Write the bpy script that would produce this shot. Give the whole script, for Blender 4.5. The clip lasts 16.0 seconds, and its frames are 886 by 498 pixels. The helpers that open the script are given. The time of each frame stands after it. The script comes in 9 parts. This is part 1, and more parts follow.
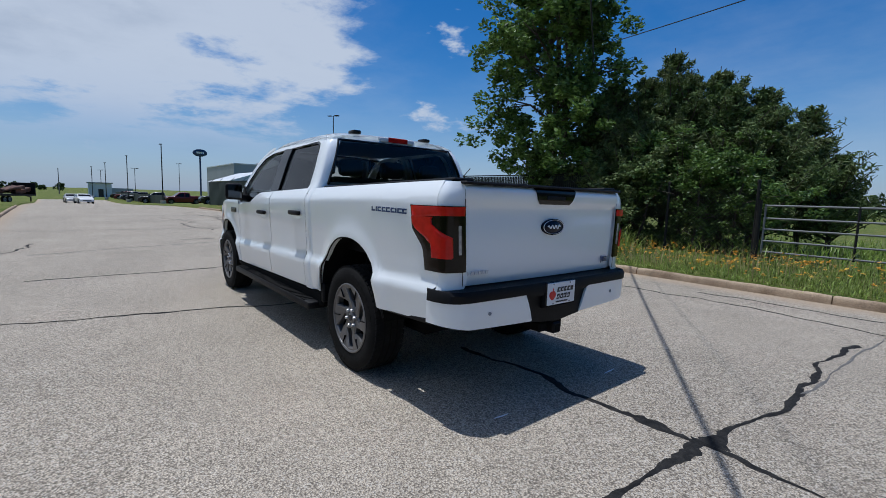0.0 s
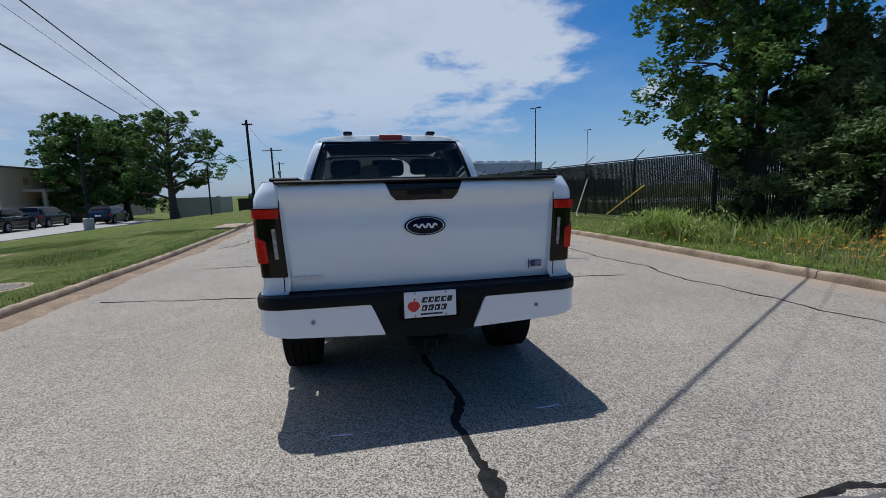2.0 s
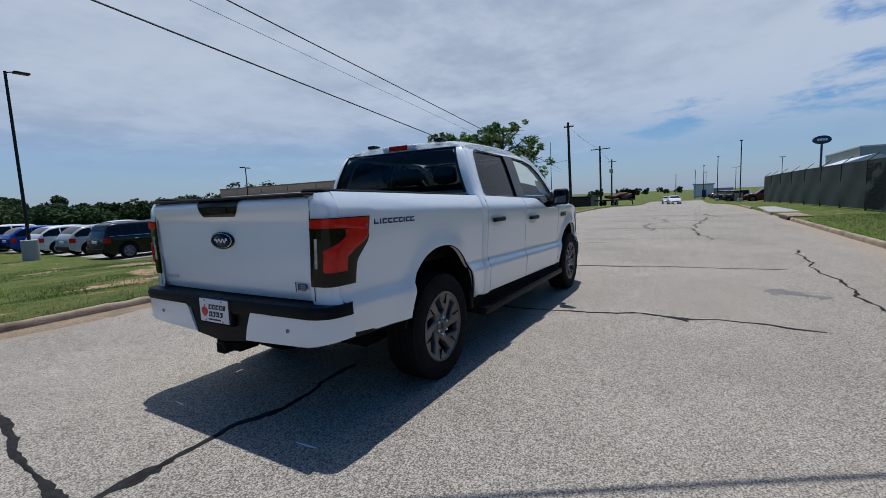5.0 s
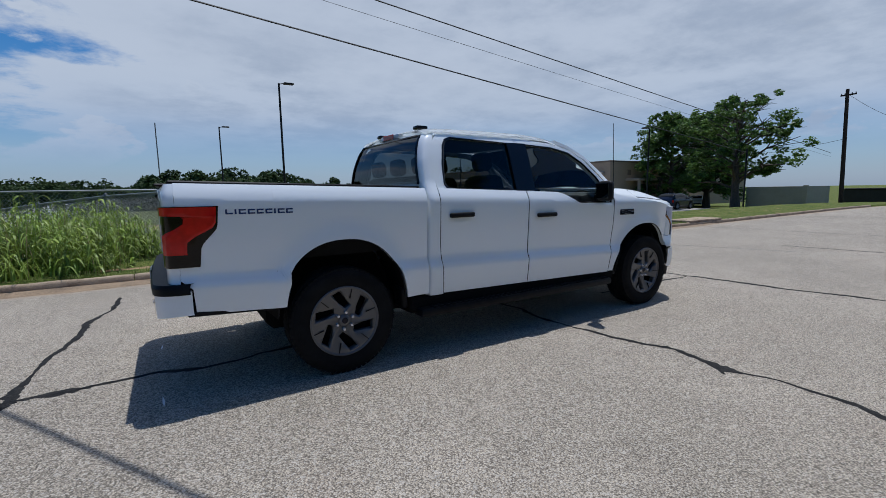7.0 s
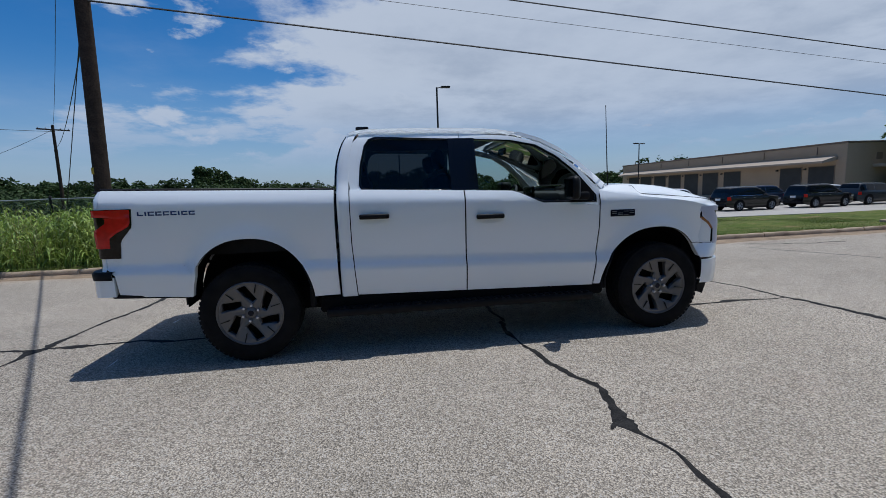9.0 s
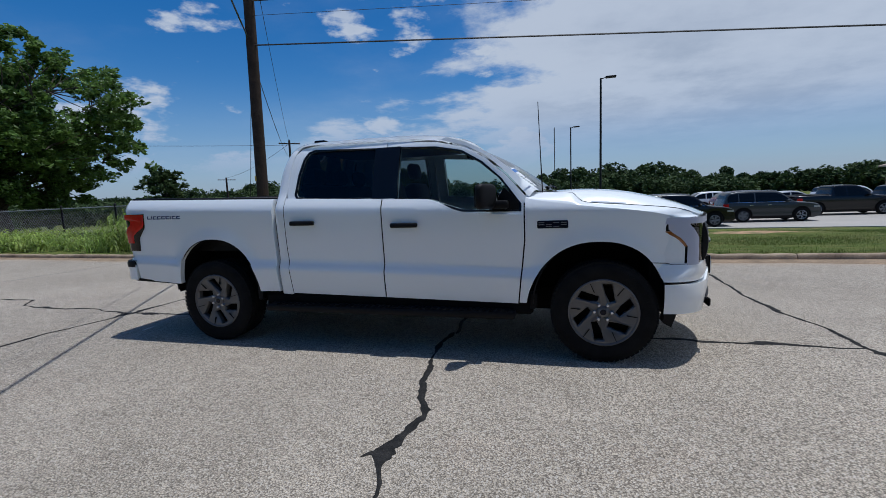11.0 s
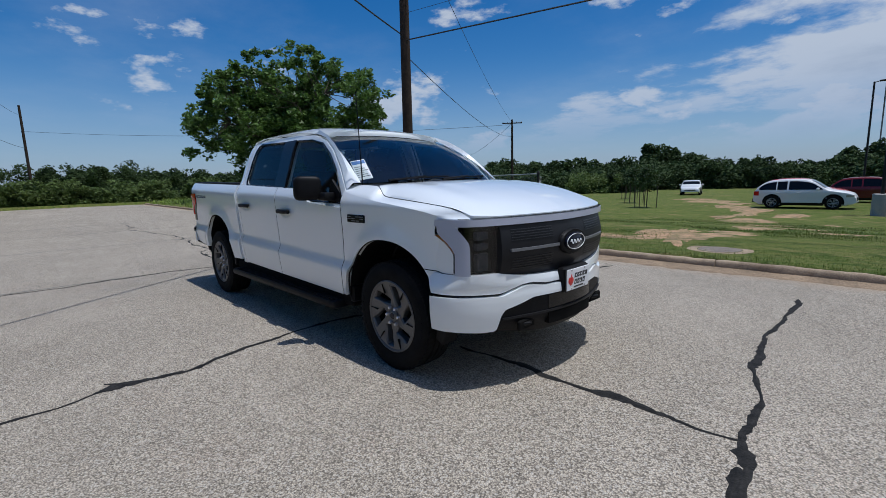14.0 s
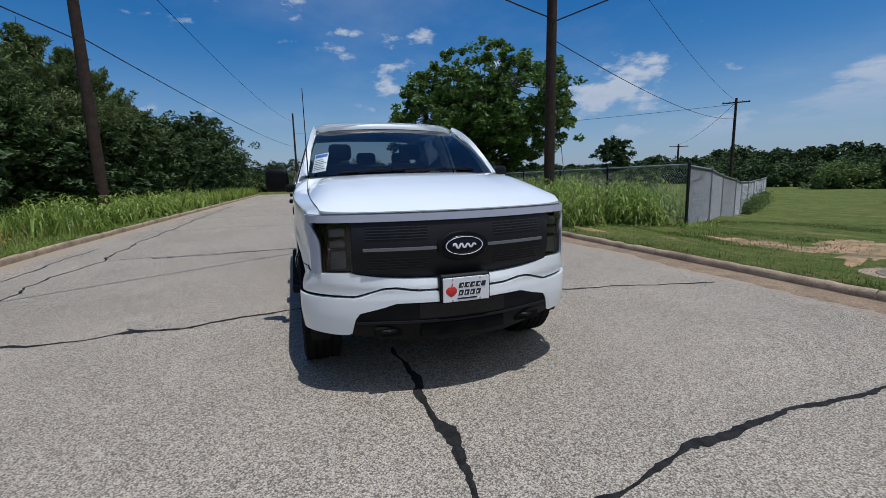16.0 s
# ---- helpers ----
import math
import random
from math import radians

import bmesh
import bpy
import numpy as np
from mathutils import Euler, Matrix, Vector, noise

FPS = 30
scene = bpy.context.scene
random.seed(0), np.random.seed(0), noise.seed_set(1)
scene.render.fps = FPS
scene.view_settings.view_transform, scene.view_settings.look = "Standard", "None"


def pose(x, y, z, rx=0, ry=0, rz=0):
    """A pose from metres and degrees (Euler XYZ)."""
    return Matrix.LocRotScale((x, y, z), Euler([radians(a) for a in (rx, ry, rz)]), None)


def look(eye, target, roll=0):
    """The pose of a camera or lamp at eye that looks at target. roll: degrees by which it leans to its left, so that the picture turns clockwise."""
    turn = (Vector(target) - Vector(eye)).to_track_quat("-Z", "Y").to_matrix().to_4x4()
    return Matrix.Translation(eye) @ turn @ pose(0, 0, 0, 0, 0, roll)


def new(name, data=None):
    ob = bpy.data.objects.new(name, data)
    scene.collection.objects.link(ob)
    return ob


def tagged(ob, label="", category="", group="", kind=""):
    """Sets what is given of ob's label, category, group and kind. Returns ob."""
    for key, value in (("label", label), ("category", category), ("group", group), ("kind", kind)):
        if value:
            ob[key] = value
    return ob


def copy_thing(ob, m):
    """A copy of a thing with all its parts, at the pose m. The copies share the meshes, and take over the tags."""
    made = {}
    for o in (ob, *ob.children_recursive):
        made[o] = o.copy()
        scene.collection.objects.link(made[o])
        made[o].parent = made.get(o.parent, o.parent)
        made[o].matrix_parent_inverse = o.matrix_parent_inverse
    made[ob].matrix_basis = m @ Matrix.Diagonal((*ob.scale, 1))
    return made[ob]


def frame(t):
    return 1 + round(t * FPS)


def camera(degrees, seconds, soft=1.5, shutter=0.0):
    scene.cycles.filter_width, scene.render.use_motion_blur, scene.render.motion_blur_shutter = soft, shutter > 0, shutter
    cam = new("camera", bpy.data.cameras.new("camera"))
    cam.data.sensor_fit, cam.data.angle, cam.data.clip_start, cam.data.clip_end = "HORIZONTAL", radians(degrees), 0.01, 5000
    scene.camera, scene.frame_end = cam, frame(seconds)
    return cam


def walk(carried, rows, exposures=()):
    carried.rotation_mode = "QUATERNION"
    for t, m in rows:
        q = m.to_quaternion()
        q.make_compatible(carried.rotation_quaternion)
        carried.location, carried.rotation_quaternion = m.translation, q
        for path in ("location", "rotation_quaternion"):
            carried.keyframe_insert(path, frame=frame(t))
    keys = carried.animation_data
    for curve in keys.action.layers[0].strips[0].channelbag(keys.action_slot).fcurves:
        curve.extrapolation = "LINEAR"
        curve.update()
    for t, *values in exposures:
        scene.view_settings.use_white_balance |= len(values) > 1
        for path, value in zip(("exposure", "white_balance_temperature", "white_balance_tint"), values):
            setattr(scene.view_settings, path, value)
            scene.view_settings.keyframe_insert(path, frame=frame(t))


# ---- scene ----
# camera and its walk round the truck
cam = camera(89.6, 16.0, 0.8)
PATH = [
    (0, (-4.921, 2.534, 1.354), (-3.374, 1.286, 1.129), 1.8),
    (0.5, (-5.156, 2.027, 1.356), (-3.455, 1.0, 1.128), 0.5),
    (1, (-5.349, 1.483, 1.361), (-3.556, 0.63, 1.117), -0.8),
    (1.5, (-5.477, 0.952, 1.375), (-3.584, 0.361, 1.118), -1.3),
    (2, (-5.573, 0.413, 1.388), (-3.629, 0.025, 1.125), -1.6),
    (2.5, (-5.601, -0.125, 1.391), (-3.624, -0.226, 1.108), -2.4),
    (3, (-5.557, -0.672, 1.395), (-3.58, -0.562, 1.109), -2.4),
    (3.5, (-5.475, -1.19, 1.392), (-3.536, -0.785, 1.115), -2.7),
    (4, (-5.291, -1.703, 1.392), (-3.415, -1.063, 1.127), -2.9),
    (6.5, (-3.47, -3.93, 1.384), (-2.217, -2.388, 1.163), -0.8),
    (7, (-2.933, -4.184, 1.385), (-1.898, -2.492, 1.127), -0.9),
    (7.5, (-2.409, -4.446, 1.383), (-1.569, -2.652, 1.108), -1.5),
    (8, (-1.879, -4.597, 1.384), (-1.225, -2.727, 1.108), -1.2),
    (8.5, (-1.319, -4.727, 1.384), (-0.822, -2.805, 1.135), -1.3),
    (9, (-0.759, -4.789, 1.375), (-0.476, -2.826, 1.116), -1.9),
    (9.5, (-0.178, -4.807, 1.383), (-0.157, -2.822, 1.137), -2.7),
    (12, (2.669, -4.218, 1.385), (1.8, -2.436, 1.12), -1.7),
    (12.5, (3.167, -3.938, 1.387), (2.125, -2.254, 1.103), -1.6),
    (13, (3.646, -3.653, 1.39), (2.496, -2.042, 1.102), -0.6),
    (13.5, (4.047, -3.28, 1.395), (2.748, -1.786, 1.114), -1.0),
    (14, (4.43, -2.892, 1.391), (3.002, -1.524, 1.09), -1.6),
    (14.5, (4.726, -2.446, 1.371), (3.167, -1.233, 1.057), -1.8),
    (15, (4.998, -1.988, 1.371), (3.362, -0.88, 1.061), -1.6),
    (15.5, (5.182, -1.487, 1.357), (3.407, -0.623, 1.038), -1.2),
    (16, (5.322, -0.967, 1.354), (3.446, -0.352, 1.037), -1.4),
]
walk(cam, [(t, look(eye, target, roll)) for t, eye, target, roll in PATH], [(0.0, 0.07, 5850, 10), (4.0, 0.03, 5870, 10), (8.0, -0.04, 5880, 10), (12.0, -0.03, 5860, 10), (16.0, -0.07, 5940, 10)])

# world: clear blue sky with fair-weather clouds, high sun
SUN_EL, SUN_AZ = 78.0, 61.0
world = bpy.data.worlds.new("world")
scene.world = world
world.use_nodes = True
wn, wl = world.node_tree.nodes, world.node_tree.links
wn.clear()
w_out = wn.new("ShaderNodeOutputWorld")
w_bg = wn.new("ShaderNodeBackground")
sky = wn.new("ShaderNodeTexSky")
sky.sky_type = "NISHITA"
sky.sun_disc = False
sky.sun_elevation = radians(SUN_EL)
sky.sun_rotation = radians(SUN_AZ)
sky.air_density, sky.dust_density, sky.ozone_density = 1.0, 0.6, 2.5
w_bg.inputs["Strength"].default_value = 0.083
w_tc = wn.new("ShaderNodeTexCoord")
w_sep = wn.new("ShaderNodeSeparateXYZ")
wl.new(w_tc.outputs["Generated"], w_sep.inputs[0])


def wmath(op, a, b=None, clamp=False):
    n = wn.new("ShaderNodeMath")
    n.operation, n.use_clamp = op, clamp
    for i, v in enumerate((a, b)):
        if v is None:
            continue
        if isinstance(v, (int, float)):
            n.inputs[i].default_value = v
        else:
            wl.new(v, n.inputs[i])
    return n.outputs[0]


def wnoise(vec, scale, detail, rough, offset=(0, 0, 0)):
    mp = wn.new("ShaderNodeMapping")
    mp.inputs["Location"].default_value = offset
    mp.inputs["Scale"].default_value = (scale, scale, scale)
    wl.new(vec, mp.inputs["Vector"])
    n = wn.new("ShaderNodeTexNoise")
    n.inputs["Scale"].default_value = 1.0
    n.inputs["Detail"].default_value = detail
    n.inputs["Roughness"].default_value = rough
    wl.new(mp.outputs[0], n.inputs["Vector"])
    return n.outputs["Fac"]


def wramp(fac, lo, hi):
    n = wn.new("ShaderNodeMapRange")
    n.interpolation_type = "SMOOTHSTEP"
    n.inputs["From Min"].default_value, n.inputs["From Max"].default_value = lo, hi
    wl.new(fac, n.inputs["Value"])
    return n.outputs[0]


# the cloud deck lies on a plane far above: project the direction on it
w_h = wmath("MAXIMUM", wmath("ADD", w_sep.outputs[2], 0.13), 0.05)
w_px, w_py = wmath("DIVIDE", w_sep.outputs[0], w_h), wmath("DIVIDE", w_sep.outputs[1], w_h)
w_pl = wn.new("ShaderNodeCombineXYZ")
wl.new(w_px, w_pl.inputs[0]), wl.new(w_py, w_pl.inputs[1])
# a broad, broken sheet over the east and north, blue to the west and south
w_dir = wmath("ADD", wmath("MULTIPLY", w_sep.outputs[0], 0.72), wmath("MULTIPLY", w_sep.outputs[1], 0.69))
fibre = wnoise(w_pl.outputs[0], 0.62, 10.0, 0.60, (8.3, 1.2, 5.0))
lumps = wnoise(w_pl.outputs[0], 0.22, 3.0, 0.5, (2.1, 6.4, 1.0))
sheet_d = wmath("ADD", wmath("ADD", wmath("MULTIPLY", fibre, 0.95), wmath("MULTIPLY", lumps, 0.55)), wmath("MULTIPLY", w_dir, 0.58))
sheet_c = wmath("MULTIPLY", wmath("MULTIPLY", wramp(sheet_d, 1.00, 1.085), 0.88), wramp(w_sep.outputs[2], 0.04, 0.17))
haze = wmath("MULTIPLY", wramp(fibre, 0.42, 0.80), 0.22)
# small heaped puffs low above the horizon, all round
w_flat = wn.new("ShaderNodeMapping")
w_flat.inputs["Scale"].default_value = (1.0, 1.0, 2.3)
wl.new(w_tc.outputs["Generated"], w_flat.inputs["Vector"])
heap = wnoise(w_flat.outputs[0], 6.0, 9.0, 0.58, (4.4, 0.7, 2.2))
group_ = wnoise(w_flat.outputs[0], 1.9, 2.0, 0.5, (1.0, 3.3, 0.4))
band = wmath("MULTIPLY", wramp(w_sep.outputs[2], 0.03, 0.12), wramp(w_sep.outputs[2], 0.52, 0.30))
heap_d = wmath("ADD", wmath("ADD", wmath("MULTIPLY", heap, 0.75), wmath("MULTIPLY", group_, 0.45)), wmath("MULTIPLY", w_dir, 0.03))
puffs = wmath("MULTIPLY", wmath("MULTIPLY", wramp(heap_d, 0.665, 0.745), band), 0.90)
cover = wmath("MAXIMUM", wmath("MAXIMUM", sheet_c, haze), puffs)
# thick parts are greyer below
streak = wnoise(w_pl.outputs[0], 1.5, 8.0, 0.62, (3.7, 9.1, 2.0))
core = wmath("MAXIMUM", wmath("MULTIPLY", wramp(sheet_d, 1.08, 1.30), wramp(streak, 0.36, 0.62)), wmath("MULTIPLY", wramp(heap_d, 0.74, 0.84), 0.5))
w_cc = wn.new("ShaderNodeMix")
w_cc.data_type = "RGBA"
w_cc.inputs[6].default_value, w_cc.inputs[7].default_value = (6.7, 7.05, 7.5, 1), (4.8, 5.25, 5.9, 1)
wl.new(core, w_cc.inputs[0])
w_mix = wn.new("ShaderNodeMix")
w_mix.data_type = "RGBA"
wl.new(cover, w_mix.inputs[0])
w_hs = wn.new("ShaderNodeHueSaturation")
w_hs.inputs["Saturation"].default_value, w_hs.inputs["Value"].default_value = 1.46, 1.05
w_hs.inputs["Hue"].default_value = 0.504
wl.new(sky.outputs[0], w_hs.inputs["Color"])
wl.new(w_hs.outputs[0], w_mix.inputs[6])
wl.new(w_cc.outputs[2], w_mix.inputs[7])
# pale haze along the horizon
w_low = wn.new("ShaderNodeMix")
w_low.data_type = "RGBA"
w_low.inputs[7].default_value = (2.95, 4.15, 6.3, 1)
wl.new(wmath("MULTIPLY", wramp(w_sep.outputs[2], 0.26, 0.0), 0.60), w_low.inputs[0])
wl.new(w_mix.outputs[2], w_low.inputs[6])
wl.new(w_low.outputs[2], w_bg.inputs["Color"])
wl.new(w_bg.outputs[0], w_out.inputs["Surface"])

sun = new("sun", bpy.data.lights.new("sun", "SUN"))
sun.data.energy, sun.data.angle, sun.data.color = 3.3, radians(0.53), (1.0, 0.965, 0.915)
sun.matrix_world = look((1.8, 1.0, 10.0), (0, 0, 0))
scene.view_settings.exposure = 0.0


# ---- materials ----
def mat(name, base, rough=0.6, metal=0.0, vary=None, scale=4.0, amount=0.5, fine=0.0, fine_scale=80.0, bump=0.0, bump_scale=60.0, coat=0.0, spec=0.5, island=0.0, rand=0.0, trans=0.0):
    """A principled material whose base colour goes over into vary by noise at two scales, with a noise bump."""
    m = bpy.data.materials.new(name)
    m.use_nodes = True
    nt = m.node_tree
    n, l = nt.nodes, nt.links
    b = n["Principled BSDF"]
    b.inputs["Base Color"].default_value = (*base, 1)
    b.inputs["Roughness"].default_value = rough
    b.inputs["Metallic"].default_value = metal
    b.inputs["Coat Weight"].default_value = coat
    b.inputs["Coat Roughness"].default_value = 0.04
    b.inputs["Specular IOR Level"].default_value = spec
    tc = n.new("ShaderNodeTexCoord")
    colour = None
    if vary is not None:
        t1 = n.new("ShaderNodeTexNoise")
        t1.inputs["Scale"].default_value, t1.inputs["Detail"].default_value = scale, 6
        l.new(tc.outputs["Object"], t1.inputs["Vector"])
        mr = n.new("ShaderNodeMapRange")
        mr.inputs[1].default_value, mr.inputs[2].default_value, mr.inputs[4].default_value = 0.35, 0.68, amount
        l.new(t1.outputs["Fac"], mr.inputs[0])
        mx = n.new("ShaderNodeMix")
        mx.data_type = "RGBA"
        mx.inputs[6].default_value, mx.inputs[7].default_value = (*base, 1), (*vary, 1)
        l.new(mr.outputs[0], mx.inputs[0])
        colour = mx.outputs[2]
    if fine > 0 or island > 0 or rand > 0:
        hv = n.new("ShaderNodeHueSaturation")
        if colour is None:
            hv.inputs["Color"].default_value = (*base, 1)
        else:
            l.new(colour, hv.inputs["Color"])
        src = None
        if fine > 0:
            t2 = n.new("ShaderNodeTexNoise")
            t2.inputs["Scale"].default_value, t2.inputs["Detail"].default_value = fine_scale, 3
            l.new(tc.outputs["Object"], t2.inputs["Vector"])
            src, span = t2.outputs["Fac"], fine
        elif island > 0:
            g = n.new("ShaderNodeNewGeometry")
            src, span = g.outputs["Random Per Island"], island
        else:
            oi = n.new("ShaderNodeObjectInfo")
            src, span = oi.outputs["Random"], rand
        r2 = n.new("ShaderNodeMapRange")
        r2.inputs[1].default_value, r2.inputs[2].default_value = (0.3, 0.7) if fine > 0 else (0.0, 1.0)
        r2.inputs[3].default_value, r2.inputs[4].default_value = 1 - span, 1 + span
        l.new(src, r2.inputs[0])
        l.new(r2.outputs[0], hv.inputs["Value"])
        colour = hv.outputs[0]
    if colour is not None:
        l.new(colour, b.inputs["Base Color"])
    if bump > 0:
        t3 = n.new("ShaderNodeTexNoise")
        t3.inputs["Scale"].default_value, t3.inputs["Detail"].default_value = bump_scale, 4
        l.new(tc.outputs["Object"], t3.inputs["Vector"])
        bp = n.new("ShaderNodeBump")
        bp.inputs["Strength"].default_value, bp.inputs["Distance"].default_value = bump, 0.01
        l.new(t3.outputs["Fac"], bp.inputs["Height"])
        l.new(bp.outputs[0], b.inputs["Normal"])
    if trans > 0:
        tr = n.new("ShaderNodeBsdfTranslucent")
        ms = n.new("ShaderNodeMixShader")
        ms.inputs[0].default_value = trans
        if colour is None:
            tr.inputs[0].default_value = (*base, 1)
        else:
            l.new(colour, tr.inputs[0])
        l.new(b.outputs[0], ms.inputs[1]), l.new(tr.outputs[0], ms.inputs[2])
        l.new(ms.outputs[0], n["Material Output"].inputs["Surface"])
    return m


def glass(name, tint, gloss_rough=0.0, ior=1.5):
    """A pane: tinted see-through with a mirror-like coat that follows the Fresnel law."""
    m = bpy.data.materials.new(name)
    m.use_nodes = True
    n, l = m.node_tree.nodes, m.node_tree.links
    n.remove(n["Principled BSDF"])
    t, g = n.new("ShaderNodeBsdfTransparent"), n.new("ShaderNodeBsdfGlossy")
    f, mx = n.new("ShaderNodeFresnel"), n.new("ShaderNodeMixShader")
    t.inputs[0].default_value = (*tint, 1)
    g.inputs["Roughness"].default_value = gloss_rough
    f.inputs["IOR"].default_value = ior
    l.new(f.outputs[0], mx.inputs[0]), l.new(t.outputs[0], mx.inputs[1]), l.new(g.outputs[0], mx.inputs[2])
    l.new(mx.outputs[0], n["Material Output"].inputs["Surface"])
    return m


def concrete_mat(name, lo, hi, sandy, edges):
    """Old exposed-aggregate concrete: pale fines, dark and light grains, stains, sand washed along the kerbs."""
    m = bpy.data.materials.new(name)
    m.use_nodes = True
    n, l = m.node_tree.nodes, m.node_tree.links
    b = n["Principled BSDF"]
    b.inputs["Roughness"].default_value = 0.85
    b.inputs["Specular IOR Level"].default_value = 0.25
    tc = n.new("ShaderNodeTexCoord")

    def noise_(scale, detail, r=0.55):
        t = n.new("ShaderNodeTexNoise")
        t.inputs["Scale"].default_value, t.inputs["Detail"].default_value, t.inputs["Roughness"].default_value = scale, detail, r
        l.new(tc.outputs["Object"], t.inputs["Vector"])
        return t.outputs["Fac"]

    def ramp_(f, a, c, lo_=0.0, hi_=1.0):
        r = n.new("ShaderNodeMapRange")
        r.inputs[1].default_value, r.inputs[2].default_value, r.inputs[3].default_value, r.inputs[4].default_value = a, c, lo_, hi_
        l.new(f, r.inputs[0])
        return r.outputs[0]

    def mix_(f, a, c, mode="MIX"):
        x = n.new("ShaderNodeMix")
        x.data_type, x.blend_type = "RGBA", mode
        l.new(f, x.inputs[0])
        for k, v in ((6, a), (7, c)):
            if isinstance(v, tuple):
                x.inputs[k].default_value = (*v, 1)
            else:
                l.new(v, x.inputs[k])
        return x.outputs[2]

    c = mix_(ramp_(noise_(0.35, 5, 0.6), 0.35, 0.65), lo, hi)
    c = mix_(ramp_(noise_(2.3, 6, 0.6), 0.42, 0.72, 0, 0.35), c, tuple(v * 0.72 for v in lo))
    c = mix_(ramp_(noise_(1.1, 4, 0.5), 0.56, 0.75, 0, 0.30), c, (0.50, 0.40, 0.31))
    v = n.new("ShaderNodeTexVoronoi")
    v.inputs["Scale"].default_value = 108.0
    l.new(tc.outputs["Object"], v.inputs["Vector"])
    sp = n.new("ShaderNodeSeparateColor")
    l.new(v.outputs["Color"], sp.inputs[0])
    # pebbles of uneven tone, with dark pits between them
    tone = ramp_(sp.outputs[0], 0.0, 1.0, 0.72, 1.26)
    pit = ramp_(v.outputs["Distance"], 0.30, 0.78, 1.13, 0.36)
    both = n.new("ShaderNodeMath")
    both.operation = "MULTIPLY"
    l.new(tone, both.inputs[0]), l.new(pit, both.inputs[1])
    # worn and rough areas a hand's width across
    rough_ = ramp_(noise_(17.0, 7, 0.72), 0.30, 0.70, 0.86, 1.13)
    all3 = n.new("ShaderNodeMath")
    all3.operation = "MULTIPLY"
    l.new(both.outputs[0], all3.inputs[0]), l.new(rough_, all3.inputs[1])
    hs = n.new("ShaderNodeHueSaturation")
    l.new(all3.outputs[0], hs.inputs["Value"])
    l.new(c, hs.inputs["Color"])
    c = hs.outputs[0]
    v2 = n.new("ShaderNodeTexVoronoi")
    v2.inputs["Scale"].default_value = 105.0
    l.new(tc.outputs["Object"], v2.inputs["Vector"])
    sp2 = n.new("ShaderNodeSeparateColor")
    l.new(v2.outputs["Color"], sp2.inputs[0])
    c = mix_(ramp_(sp2.outputs[1], 0.88, 0.91, 0, 0.6), c, (0.12, 0.10, 0.08))
    c = mix_(ramp_(sp2.outputs[2], 0.84, 0.88, 0, 0.5), c, (0.62, 0.57, 0.49))
    if edges:
        sx = n.new("ShaderNodeSeparateXYZ")
        l.new(tc.outputs["Object"], sx.inputs[0])

        def op_(kind, a, c_):
            q = n.new("ShaderNodeMath")
            q.operation = kind
            for k_, v_ in enumerate((a, c_)):
                if isinstance(v_, float):
                    q.inputs[k_].default_value = v_
                else:
                    l.new(v_, q.inputs[k_])
            return q.outputs[0]

        # distance from the middle line, which drifts north to both ends
        east = op_("MULTIPLY", op_("MAXIMUM", op_("SUBTRACT", sx.outputs[0], 6.0), 0.0), 0.045)
        west = op_("MULTIPLY", op_("MAXIMUM", op_("SUBTRACT", op_("MULTIPLY", sx.outputs[0], -1.0), 6.0), 0.0), 0.04)
        lane = op_("SUBTRACT", op_("SUBTRACT", sx.outputs[1], east), west)
        for e, s in edges:
            d = n.new("ShaderNodeMath")
            d.operation = "MULTIPLY_ADD"
            d.inputs[1].default_value, d.inputs[2].default_value = s, -s * e
            l.new(lane, d.inputs[0])
            wob = n.new("ShaderNodeMath")
            wob.operation = "MULTIPLY_ADD"
            wob.inputs[1].default_value = 0.55
            l.new(noise_(1.7, 5), wob.inputs[0])
            l.new(d.outputs[0], wob.inputs[2])
            c = mix_(ramp_(wob.outputs[0], 0.92, 0.36, 0, 0.85), c, sandy)
    l.new(c, b.inputs["Base Color"])
    bp = n.new("ShaderNodeBump")
    bp.inputs["Strength"].default_value, bp.inputs["Distance"].default_value = 1.0, 0.006
    l.new(v.outputs["Distance"], bp.inputs["Height"])
    l.new(bp.outputs[0], b.inputs["Normal"])
    return m


